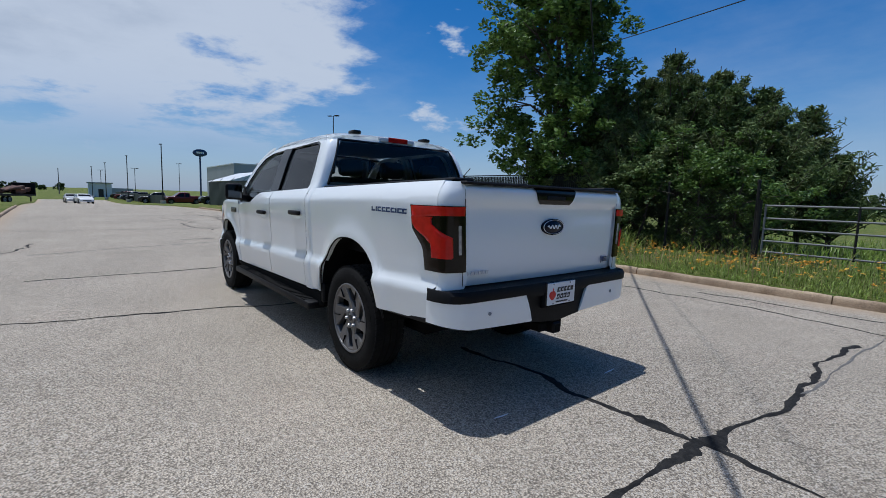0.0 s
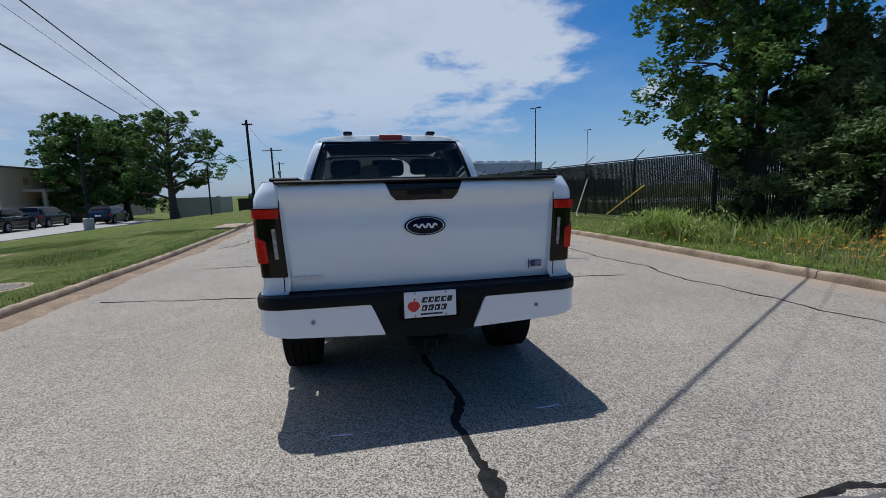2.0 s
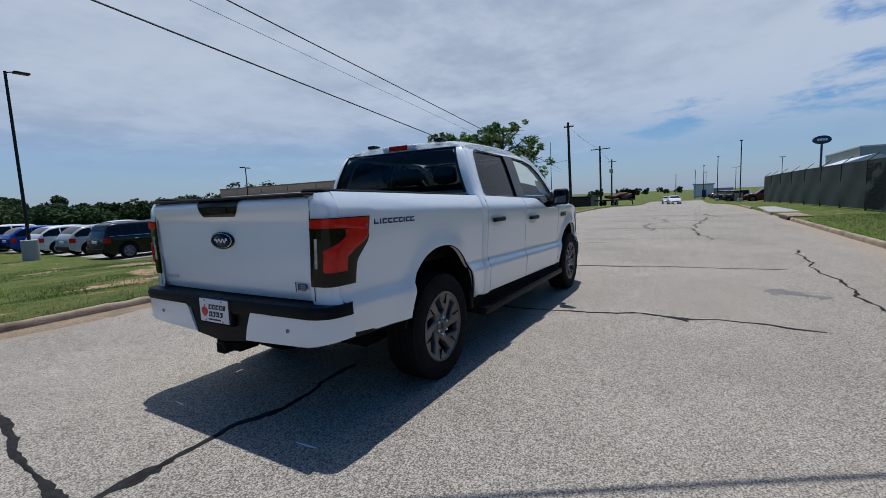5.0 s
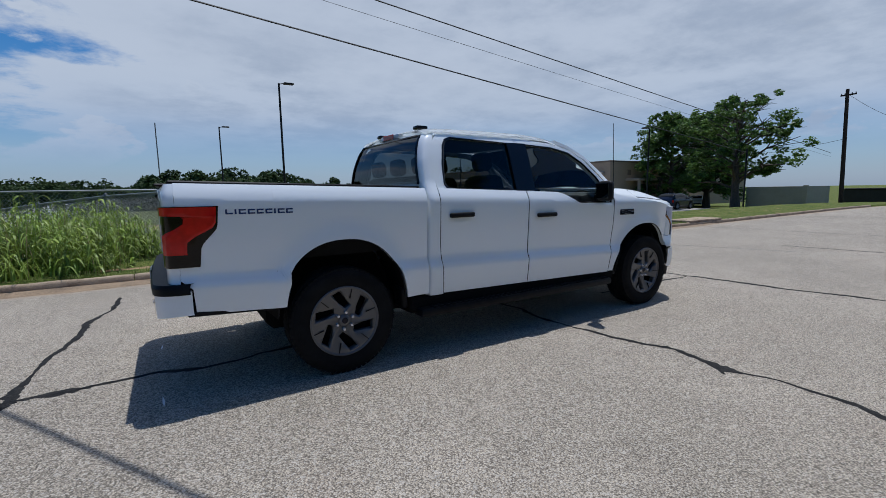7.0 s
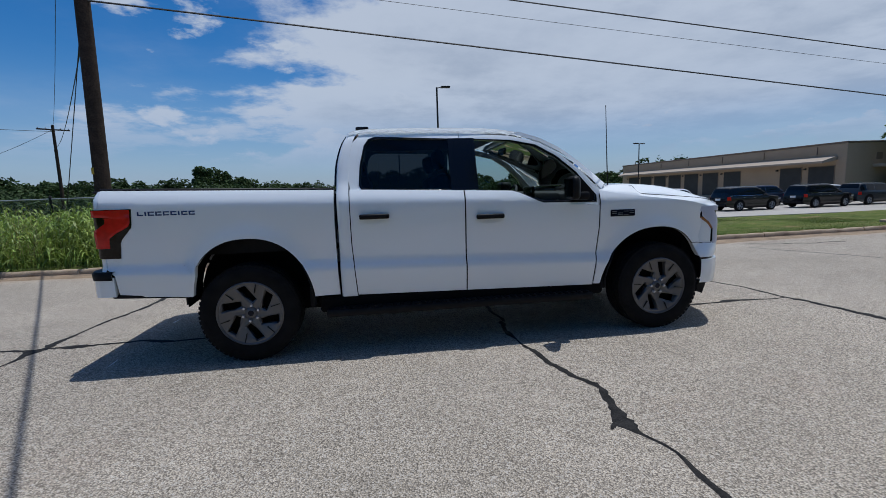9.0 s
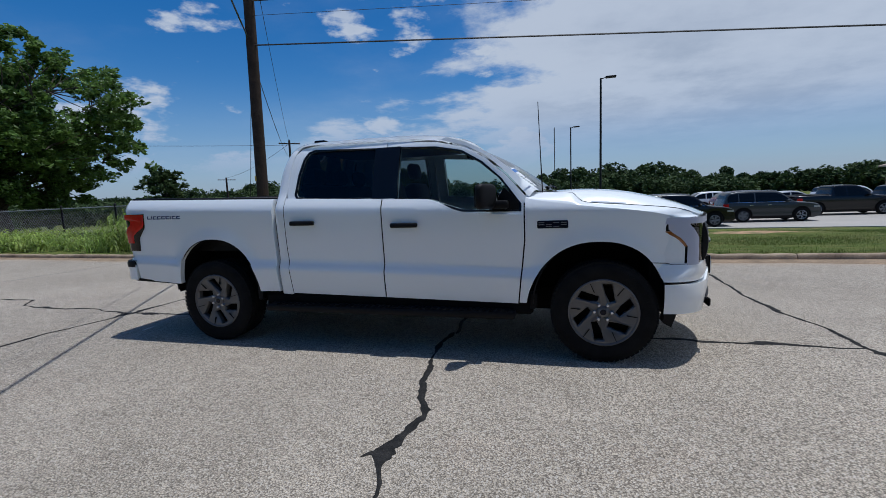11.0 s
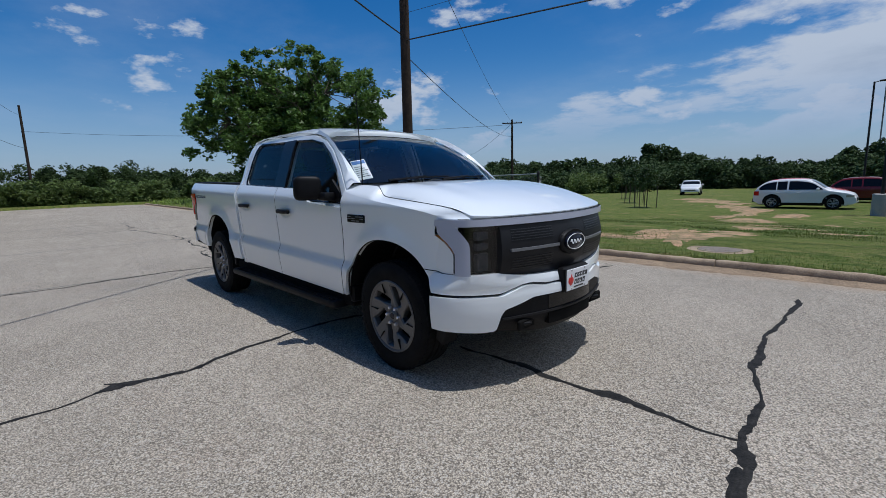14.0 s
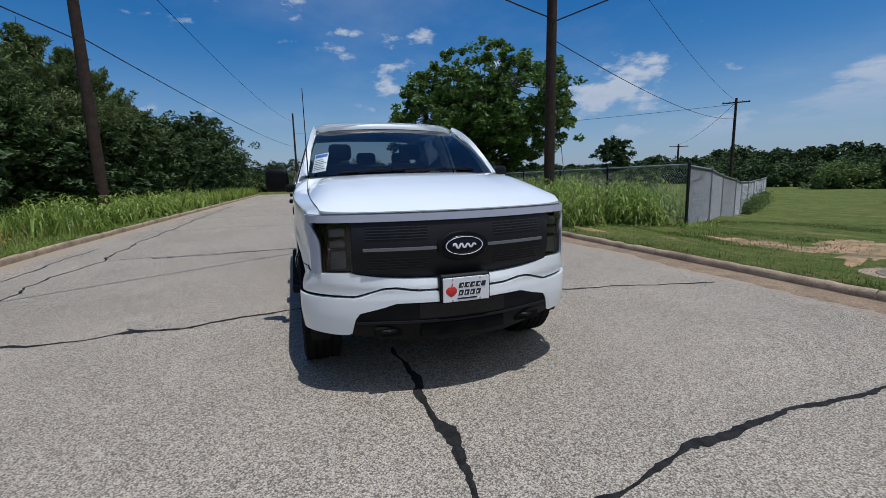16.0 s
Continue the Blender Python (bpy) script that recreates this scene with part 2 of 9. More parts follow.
def ground_mat(name):
    """Mown grass with yellowed and bare, sandy patches."""
    m = bpy.data.materials.new(name)
    m.use_nodes = True
    n, l = m.node_tree.nodes, m.node_tree.links
    b = n["Principled BSDF"]
    b.inputs["Roughness"].default_value = 0.9
    b.inputs["Specular IOR Level"].default_value = 0.10
    tc = n.new("ShaderNodeTexCoord")

    def noise_(scale, detail, r=0.6, stretch=None):
        t = n.new("ShaderNodeTexNoise")
        t.inputs["Scale"].default_value, t.inputs["Detail"].default_value, t.inputs["Roughness"].default_value = scale, detail, r
        if stretch:
            mp = n.new("ShaderNodeMapping")
            mp.inputs["Scale"].default_value = stretch
            l.new(tc.outputs["Object"], mp.inputs[0]), l.new(mp.outputs[0], t.inputs["Vector"])
        else:
            l.new(tc.outputs["Object"], t.inputs["Vector"])
        return t.outputs["Fac"]

    def mix_(f, a, c, lo, hi, amt=1.0):
        r = n.new("ShaderNodeMapRange")
        r.inputs[1].default_value, r.inputs[2].default_value, r.inputs[4].default_value = lo, hi, amt
        l.new(f, r.inputs[0])
        x = n.new("ShaderNodeMix")
        x.data_type = "RGBA"
        l.new(r.outputs[0], x.inputs[0])
        for k, v in ((6, a), (7, c)):
            if isinstance(v, tuple):
                x.inputs[k].default_value = (*v, 1)
            else:
                l.new(v, x.inputs[k])
        return x.outputs[2]

    c = mix_(noise_(0.45, 6), (0.078, 0.122, 0.018), (0.150, 0.178, 0.040), 0.36, 0.64)
    c = mix_(noise_(2.2, 6, 0.6, (0.5, 2.0, 1.0)), c, (0.23, 0.205, 0.075), 0.46, 0.68, 0.55)
    c = mix_(noise_(7.0, 5, 0.65, (0.6, 1.6, 1.0)), c, (0.25, 0.205, 0.09), 0.52, 0.70, 0.45)
    c = mix_(noise_(0.8, 7, 0.7, (0.35, 1.6, 1.0)), c, (0.165, 0.165, 0.055), 0.46, 0.62, 0.8)
    c = mix_(noise_(4.0, 7, 0.75, (0.5, 1.3, 1.0)), c, (0.046, 0.086, 0.014), 0.50, 0.60, 0.8)
    c = mix_(noise_(28.0, 4), c, (0.035, 0.070, 0.012), 0.45, 0.70, 0.65)
    c = mix_(noise_(0.9, 6, 0.65, (0.6, 1.3, 1.0)), c, (0.36, 0.235, 0.13), 0.615, 0.70, 0.9)
    c = mix_(noise_(2.6, 7, 0.75, (0.45, 1.4, 1.0)), c, (0.33, 0.24, 0.125), 0.56, 0.66, 0.55)
    l.new(c, b.inputs["Base Color"])
    bp = n.new("ShaderNodeBump")
    bp.inputs["Strength"].default_value, bp.inputs["Distance"].default_value = 0.9, 0.06
    l.new(noise_(14.0, 7, 0.75), bp.inputs["Height"])
    l.new(bp.outputs[0], b.inputs["Normal"])
    return m


M = {}
M["road"] = concrete_mat("concrete_road", (0.390, 0.339, 0.267), (0.498, 0.431, 0.342), (0.385, 0.295, 0.205), ((4.6, -1), (-6.0, 1)))
M["kerb"] = mat("kerb_concrete", (0.44, 0.335, 0.225), 0.9, vary=(0.20, 0.140, 0.090), scale=2.6, amount=0.9, fine=0.25, fine_scale=60, bump=0.5, bump_scale=45)
M["manhole_iron"] = mat("manhole_iron", (0.234, 0.189, 0.153), 0.8, vary=(0.126, 0.108, 0.090), scale=9, amount=0.8, bump=0.4, bump_scale=40)
M["lotconcrete"] = mat("lot_concrete", (0.40, 0.37, 0.325), 0.85, vary=(0.30, 0.28, 0.25), scale=0.5, fine=0.12, fine_scale=25)
M["gutter"] = mat("gutter_earth", (0.30, 0.215, 0.135), 0.95, vary=(0.19, 0.135, 0.085), scale=3.0, amount=0.95, fine=0.35, fine_scale=45, bump=0.7, bump_scale=35)
M["ground"] = ground_mat("mown_grass")
M["soil"] = mat("bare_soil", (0.44, 0.265, 0.150), 0.95, vary=(0.13, 0.125, 0.045), scale=3.4, amount=0.95, fine=0.3, fine_scale=30, bump=0.6, bump_scale=20)
M["tar"] = mat("crack_tar", (0.012, 0.012, 0.012), 0.8, spec=0.15, vary=(0.035, 0.033, 0.031), scale=14, amount=0.8, fine=0.35, fine_scale=90, bump=0.5, bump_scale=120)
M["faint"] = mat("joint_filler", (0.17, 0.16, 0.145), 0.8, vary=(0.08, 0.075, 0.07), scale=9, amount=0.7, fine=0.3, fine_scale=90)
M["stain"] = mat("oil_stain", (0.12, 0.11, 0.098), 0.6, vary=(0.20, 0.185, 0.165), scale=6, amount=0.7, fine=0.3, fine_scale=70)
M["bark"] = mat("bark", (0.11, 0.085, 0.065), 0.95, vary=(0.055, 0.045, 0.036), scale=9, amount=0.9, bump=0.9, bump_scale=18)
M["pole"] = mat("creosoted_pole", (0.062, 0.043, 0.033), 0.9, spec=0.15, vary=(0.032, 0.024, 0.020), scale=5, amount=0.8, fine=0.3, fine_scale=35, bump=0.5, bump_scale=25)
M["leaf_a"] = mat("leaf_broad", (0.138, 0.226, 0.052), 0.42, vary=(0.066, 0.121, 0.028), scale=0.9, amount=0.9, island=0.5, trans=0.34, spec=0.3)
M["leaf_b"] = mat("leaf_cedar", (0.119, 0.182, 0.059), 0.65, vary=(0.156, 0.168, 0.071), scale=1.1, amount=0.7, island=0.40, trans=0.2, spec=0.25)
M["leaf_dark"] = mat("leaf_dark", (0.065, 0.107, 0.033), 0.6, vary=(0.037, 0.065, 0.020), scale=0.8, amount=0.9, island=0.5, trans=0.15, spec=0.3)
M["leaf_far"] = mat("leaf_far_wood", (0.062, 0.095, 0.033), 0.8, vary=(0.033, 0.056, 0.020), scale=0.25, amount=0.9, island=0.45, trans=0.15, spec=0.2)
M["leaf_vine"] = mat("leaf_vine", (0.144, 0.201, 0.057), 0.6, vary=(0.086, 0.132, 0.037), scale=0.6, amount=0.9, island=0.4, trans=0.3, spec=0.3)
M["weed"] = mat("tall_weeds", (0.213, 0.314, 0.056), 0.45, vary=(0.336, 0.392, 0.095), scale=0.8, amount=0.8, island=0.40, trans=0.35, spec=0.35)
M["turf"] = mat("turf_blades", (0.100, 0.160, 0.026), 0.6, vary=(0.20, 0.205, 0.062), scale=0.7, amount=0.8, island=0.40, trans=0.3, spec=0.3)
M["dry"] = mat("dry_stalks", (0.42, 0.33, 0.17), 0.8, island=0.3, trans=0.2)
M["petal"] = mat("orange_petals", (0.80, 0.32, 0.03), 0.6, vary=(0.80, 0.50, 0.05), scale=3, amount=1.0, trans=0.3)
M["galv"] = mat("galvanised_steel", (0.36, 0.37, 0.38), 0.5, 0.4, vary=(0.26, 0.27, 0.28), scale=8, amount=0.6)
M["oldgalv"] = mat("weathered_galvanised", (0.19, 0.195, 0.20), 0.6, 0.2, vary=(0.12, 0.125, 0.13), scale=3)
M["slat"] = mat("grey_slats", (0.36, 0.38, 0.40), 0.55, rand=0.15, vary=(0.28, 0.30, 0.31), scale=2)
M["darkgreen"] = mat("green_screen", (0.018, 0.034, 0.028), 0.8, vary=(0.030, 0.045, 0.038), scale=2.5, amount=0.8, fine=0.2, fine_scale=40, bump=0.3, bump_scale=12)
M["darkslat"] = mat("dark_green_slat", (0.010, 0.018, 0.016), 0.6, spec=0.15, rand=0.35, vary=(0.04, 0.055, 0.05), scale=3, amount=0.5)
M["darkmetal"] = mat("bronze_pole", (0.020, 0.019, 0.018), 0.6, 0.0, spec=0.2, vary=(0.032, 0.030, 0.029), scale=3)
M["wire"] = mat("cable_black", (0.02, 0.02, 0.022), 0.6)
M["tan"] = mat("tan_masonry", (0.43, 0.320, 0.215), 0.9, vary=(0.37, 0.275, 0.185), scale=0.35, amount=0.7, fine=0.08, fine_scale=9, bump=0.3, bump_scale=10)
M["tan_trim"] = mat("brown_trim", (0.20, 0.145, 0.10), 0.7, vary=(0.15, 0.11, 0.08), scale=2)
M["canopy"] = mat("pale_canopy", (0.37, 0.30, 0.225), 0.7, vary=(0.30, 0.24, 0.18), scale=1.5)
M["bay"] = mat("bay_door", (0.014, 0.013, 0.012), 0.5, vary=(0.032, 0.029, 0.027), scale=1.2)
M["beige"] = mat("beige_wall", (0.40, 0.34, 0.26), 0.9, vary=(0.34, 0.29, 0.22), scale=1.5, fine=0.1, fine_scale=20)
M["greyblock"] = mat("grey_cladding", (0.33, 0.345, 0.36), 0.6, vary=(0.28, 0.295, 0.31), scale=0.2, amount=0.7)
M["whitemetal"] = mat("white_metal_roof", (0.62, 0.64, 0.66), 0.45, vary=(0.5, 0.52, 0.55), scale=0.6)
M["signblue"] = mat("sign_blue", (0.012, 0.035, 0.10), 0.35, vary=(0.015, 0.05, 0.14), scale=1)
M["white"] = mat("white_gloss", (0.80, 0.80, 0.80), 0.35)
M["pedestal"] = mat("pedestal_concrete", (0.44, 0.41, 0.37), 0.9, vary=(0.34, 0.31, 0.28), scale=3, fine=0.15, fine_scale=40)


# ---- building helpers ----


def empty(name, at=(0, 0, 0), turn=0.0, label="", category="", group="", kind=""):
    """A thing: an Empty at its base that carries its parts."""
    ob = new(name)
    ob.matrix_basis = pose(*at, 0, 0, turn)
    return tagged(ob, label, category, group, kind)


def np_mesh(name, verts, faces, material, smooth=False):
    """A mesh from arrays of points and of equally long faces."""
    verts, faces = np.asarray(verts, np.float32), np.asarray(faces, np.int32)
    me = bpy.data.meshes.new(name)
    k = faces.shape[1]
    me.vertices.add(len(verts)), me.loops.add(faces.size), me.polygons.add(len(faces))
    me.vertices.foreach_set("co", verts.ravel())
    me.loops.foreach_set("vertex_index", faces.ravel())
    me.polygons.foreach_set("loop_start", np.arange(0, faces.size, k, dtype=np.int32))
    me.polygons.foreach_set("use_smooth", np.full(len(faces), smooth))
    me.update(calc_edges=True)
    me.materials.append(material)
    return me


def stuff(name, verts, faces, material, parent=None, label="", category="", kind="", smooth=False):
    ob = new(name, np_mesh(name, verts, faces, material, smooth))
    ob.parent = parent
    return tagged(ob, label, category, "", kind)


def mesh_of(name, bm, material, smooth=True, angle=35.0):
    bmesh.ops.recalc_face_normals(bm, faces=bm.faces)
    if smooth:
        lim = radians(angle)
        for f in bm.faces:
            f.smooth = True
        for e in bm.edges:
            if len(e.link_faces) == 2 and e.calc_face_angle(0) > lim:
                e.smooth = False
    me = bpy.data.meshes.new(name)
    bm.to_mesh(me)
    bm.free()
    for m in material if isinstance(material, (list, tuple)) else (material,):
        me.materials.append(m)
    return me


def part(name, bm, material, parent, label="", smooth=True, angle=35.0, kind=""):
    """ONE mesh object under a thing or a part."""
    ob = new(name, mesh_of(name, bm, material, smooth, angle))
    ob.parent = parent
    return tagged(ob, label, "", "", kind)


def box(bm, lo, hi, bevel=0.0, m=None, seg=1):
    """A box between two corners, bevelled."""
    made = bmesh.ops.create_cube(bm, size=1.0)["verts"]
    for v in made:
        v.co = Vector([lo[i] + (v.co[i] + 0.5) * (hi[i] - lo[i]) for i in range(3)])
    if bevel > 0:
        made_set = set(made)
        edges = [e for e in bm.edges if e.verts[0] in made_set and e.verts[1] in made_set]
        res = bmesh.ops.bevel(bm, geom=edges, offset=bevel, segments=seg, affect="EDGES", profile=0.5)
        made = [v for v in res["verts"]]
    if m is not None:
        seen = set(made)
        for v in list(made):
            for e in v.link_edges:
                seen.update(e.verts)
        bmesh.ops.transform(bm, matrix=m, verts=list(seen))
    return bm


def boxed(lo, hi, bevel=0.0, m=None, seg=1):
    return box(bmesh.new(), lo, hi, bevel, m, seg)


def tube(bm, points, radii, sides=8, caps=True):
    """A round bar along points, with a radius at each."""
    points = [Vector(p) for p in points]
    radii = radii if isinstance(radii, (list, tuple)) else [radii] * len(points)
    rings, ref = [], None
    for i, p in enumerate(points):
        d = (points[min(i + 1, len(points) - 1)] - points[max(i - 1, 0)]).normalized()
        if ref is None:
            ref = d.orthogonal().normalized()
        ref = (ref - d * ref.dot(d)).normalized()
        up = d.cross(ref)
        rings.append([bm.verts.new(p + (ref * math.cos(a) + up * math.sin(a)) * radii[i]) for a in (2 * math.pi * k / sides for k in range(sides))])
    for a, b in zip(rings, rings[1:]):
        for k in range(sides):
            bm.faces.new((a[k], a[(k + 1) % sides], b[(k + 1) % sides], b[k]))
    if caps:
        bm.faces.new(rings[0][::-1]), bm.faces.new(rings[-1])
    return bm


def lathe(bm, profile, sides=32, axis="y", at=(0, 0, 0), closed=False):
    """A turned body: (radius, along) pairs about an axis."""
    rings = []
    for r, h in profile:
        ring = []
        for k in range(sides):
            a = 2 * math.pi * k / sides
            c, s = r * math.cos(a), r * math.sin(a)
            p = {"x": (h, c, s), "y": (c, h, s), "z": (c, s, h)}[axis]
            ring.append(bm.verts.new((p[0] + at[0], p[1] + at[1], p[2] + at[2])))
        rings.append(ring)
    pairs = list(zip(rings, rings[1:])) + ([(rings[-1], rings[0])] if closed else [])
    for a, b in pairs:
        for k in range(sides):
            bm.faces.new((a[k], a[(k + 1) % sides], b[(k + 1) % sides], b[k]))
    bmesh.ops.remove_doubles(bm, verts=[v for ring, (r, h) in zip(rings, profile) if r < 1e-5 for v in ring], dist=1e-5)
    return bm


def sheet(bm, grid, flip=False):
    """A surface through rows of points."""
    vs = [[bm.verts.new(p) for p in row] for row in grid]
    for a, b in zip(vs, vs[1:]):
        for k in range(len(a) - 1):
            q = (a[k], a[k + 1], b[k + 1], b[k])
            bm.faces.new(q[::-1] if flip else q)
    return vs


def prism(bm, outline, lo, hi, axis="y"):
    """An outline (pairs) pushed from lo to hi along an axis."""
    def at(p, h):
        return {"x": (h, p[0], p[1]), "y": (p[0], h, p[1]), "z": (p[0], p[1], h)}[axis]
    a, b = [bm.verts.new(at(p, lo)) for p in outline], [bm.verts.new(at(p, hi)) for p in outline]
    bm.faces.new(a), bm.faces.new(b[::-1])
    for k in range(len(a)):
        bm.faces.new((a[k], a[(k + 1) % len(a)], b[(k + 1) % len(a)], b[k]))
    return bm


def lerp(pts, x):
    """Piecewise linear value at x through (x, value) pairs."""
    return float(np.interp(x, [p[0] for p in pts], [p[1] for p in pts]))


def curve(pts, x):
    """Smooth (monotone-ish cubic) value at x through (x, value) pairs."""
    xs, ys = [p[0] for p in pts], [p[1] for p in pts]
    if x <= xs[0]:
        return ys[0]
    if x >= xs[-1]:
        return ys[-1]
    i = max(k for k in range(len(xs) - 1) if xs[k] <= x)
    h = xs[i + 1] - xs[i]
    def slope(k):
        if k == 0 or k == len(xs) - 1:
            a, b = (0, 1) if k == 0 else (-2, -1)
            return (ys[b] - ys[a]) / (xs[b] - xs[a])
        s0, s1 = (ys[k] - ys[k - 1]) / (xs[k] - xs[k - 1]), (ys[k + 1] - ys[k]) / (xs[k + 1] - xs[k])
        return 0.0 if s0 * s1 <= 0 else 2 * s0 * s1 / (s0 + s1)
    t = (x - xs[i]) / h
    return ((2 * t**3 - 3 * t**2 + 1) * ys[i] + (t**3 - 2 * t**2 + t) * h * slope(i) + (-2 * t**3 + 3 * t**2) * ys[i + 1] + (t**3 - t**2) * h * slope(i + 1))


# ---- ground, road, kerbs ----
ROAD_N, ROAD_S, ROAD_W, ROAD_E = 4.6, -6.0, -46.0, 115.0


def bend(x):
    """The road's sideways drift: it bears slightly north to both ends."""
    x = np.asarray(x, float)
    return 0.045 * np.clip(x - 6, 0, 130) + 0.04 * np.clip(-6 - x, 0, 60)


def dip(x):
    """The land falls a little away to the east."""
    q = np.clip((np.asarray(x, float) - 28.0) / 70.0, 0, 1)
    return 1.25 * q * q * (3 - 2 * q)


def ground_z(x, y):
    """Height of the ground: kerb-high verges, lot and field a little lower, a rise far to the west."""
    y = y - bend(x)
    drop = 0.70 + 0.20 * np.clip((x - 2.5) / 4.0, 0, 1)
    fall = np.interp(y, [ROAD_N + 0.19, 9, 19.0, 60], [0.0, 0.03, 1.0, 1.0])
    north = 0.10 - fall * (drop + 0.10)
    south = np.interp(-y, [-ROAD_S + 0.19, 9, 14, 60], [0.10, 0.20, 0.15, 0.0])
    z = np.where(y > 0, north, south)
    z = np.where((y < ROAD_N + 0.10) & (y > ROAD_S - 0.10) & (x > ROAD_W) & (x < ROAD_E), -0.25, z)
    return z + np.where(x < ROAD_W, 0.12, 0.0) - dip(x)


gx = np.unique(np.concatenate([np.linspace(-60, 120, 121), np.linspace(-14, 30, 89), [-2500, -900, -300, -140, -90, 170, 300, 900, 2500, ROAD_W - 0.05, ROAD_W + 0.05, ROAD_E]]))
gy = np.unique(np.concatenate([np.linspace(-60, 80, 71), np.linspace(5, 20, 31), [ROAD_N + 0.08, ROAD_N + 0.12, ROAD_N + 0.19, ROAD_S - 0.08, ROAD_S - 0.12, ROAD_S - 0.19, -2500, -900, -300, -120, 140, 300, 900, 2500]]))
X, Y = np.meshgrid(gx, gy)
Y = Y + bend(X)
Z = ground_z(X, Y)
bumps = 0.05 * np.sin(X * 0.9 + 1.3 * np.sin(Y * 0.6)) * np.sin(Y * 1.1 + 0.4) * np.clip((np.abs(Y - bend(X) - 8) < 9) * 1.0, 0, 1)
Z = Z + np.where((Y - bend(X) > 6) | (Y - bend(X) < -7.5), bumps, 0)
nx_, ny_ = len(gx), len(gy)
idx = np.arange(nx_ * ny_).reshape(ny_, nx_)
quads = np.stack([idx[:-1, :-1], idx[:-1, 1:], idx[1:, 1:], idx[1:, :-1]], -1).reshape(-1, 4)
ground = stuff("ground", np.stack([X, Y, Z], -1).reshape(-1, 3), quads, M["ground"], None, "mown roadside grass with bare sandy patches", "ground", "structure", True)

road_bm = bmesh.new()
rx = np.linspace(ROAD_W, ROAD_E, 162)
sheet(road_bm, [[(x, y + float(bend(x)), -0.004 * ((y + 0.7) / 5.3) ** 2 * 6 - float(dip(x))) for x in rx] for y in np.linspace(ROAD_S - 0.1, ROAD_N + 0.1, 13)])
road = tagged(new("road", mesh_of("road", road_bm, M["road"])), "worn pale exposed-aggregate concrete road with tar-sealed cracks", "road", "", "structure")


def road_z(y):
    return -0.004 * ((y + 0.7) / 5.3) ** 2 * 6


def ribbon(name, pts, width, material, wobble=0.04, seed=1, blobs=(), label="", lift=0.004):
    """A band of sealing tar that follows a crack: uneven in line and width, with wider drips."""
    r = np.random.default_rng(seed)
    pts = [np.array(p, float) for p in pts]
    line = []
    for a, b in zip(pts, pts[1:]):
        n = max(2, int(np.linalg.norm(b - a) / 0.035))
        line += [a + (b - a) * k / n for k in range(n)]
    line.append(pts[-1])
    line = np.array(line)
    n = len(line)
    wob = np.zeros((n, 2))
    for f, amp in ((0.9, 1.0), (2.3, 0.6), (5.5, 0.3)):
        ph = r.uniform(0, 6.3, 2)
        s = np.arange(n) * 0.035 * f
        wob += np.stack([np.sin(s * 3 + ph[0]), np.sin(s * 3.3 + ph[1])], -1) * amp
    line = line + wob * wobble
    d = np.gradient(line, axis=0)
    d /= np.linalg.norm(d, axis=1)[:, None] + 1e-9
    nor = np.stack([-d[:, 1], d[:, 0]], -1)
    grain = np.convolve(r.normal(size=n + 4), [0.2, 0.2, 0.2, 0.2, 0.2], "valid")
    w = width * (1 + 0.45 * np.sin(np.arange(n) * 0.185 + r.uniform(0, 6)) * np.sin(np.arange(n) * 0.0565 + 1) + 0.4 * grain)
    for bx, by, bw in blobs:
        dist = np.hypot(line[:, 0] - bx, line[:, 1] - by)
        w = w + bw * np.exp(-(dist / 0.09) ** 2)
    w = np.clip(w, width * 0.35, 1.0)
    w[0] = w[-1] = width * 0.25
    hw = w[:, None] / 2
    lft, rgt = line + nor * hw * (1 + 0.20 * r.normal(size=(n, 1))), line - nor * hw * (1 + 0.20 * r.normal(size=(n, 1)))
    cols = [lft, line, rgt]
    v = np.concatenate([np.concatenate([c, (road_z(c[:, 1]) + (lift + 0.002 if k == 1 else lift - 0.003))[:, None]], 1) for k, c in enumerate(cols)])
    i = np.arange(n - 1)
    f = np.concatenate([np.stack([i + k * n, i + 1 + k * n, i + 1 + (k + 1) * n, i + (k + 1) * n], -1) for k in (0, 1)])
    return stuff(name, v, f, material, road, label)


# sealed cracks near the truck
ribbon("crack_seal", [(1.9, -0.32), (2.65, -0.27), (3.2, -0.26), (3.95, -0.33)], 0.045, M["tar"], 0.03, 3, ((3.19, -0.26, 0.06),), "black tar crack seal")
ribbon("crack_seal", [(3.70, 3.24), (3.69, 2.0), (3.72, 1.5), (3.77, 0.85), (3.87, 0.4), (3.93, -0.25), (4.02, -0.6), (4.08, -1.2)], 0.042, M["tar"], 0.022, 4, ((3.98, -0.42, 0.04), (3.78, 0.86, 0.012)))
ribbon("crack_seal", [(4.0, -0.55), (4.06, -0.95), (4.05, -1.5), (4.3, -2.4)], 0.078, M["tar"], 0.02, 5)
ribbon("crack_seal", [(0.46, -0.4), (0.47, -1.15), (0.55, -1.65), (0.65, -2.1), (0.60, -2.5), (0.71, -2.85), (0.70, -3.2), (0.6, -3.7)], 0.045, M["tar"], 0.025, 6, ((0.60, -2.5, 0.10),))
ribbon("crack_seal", [(0.62, -2.47), (0.55, -2.52), (0.50, -2.57)], 0.05, M["tar"], 0.004, 7)
ribbon("crack_seal", [(0.46, -0.4), (0.50, 0.6), (0.66, 1.3), (0.80, 2.0), (0.98, 2.75), (1.12, 3.4), (1.22, 3.9)], 0.036, M["tar"], 0.03, 8)
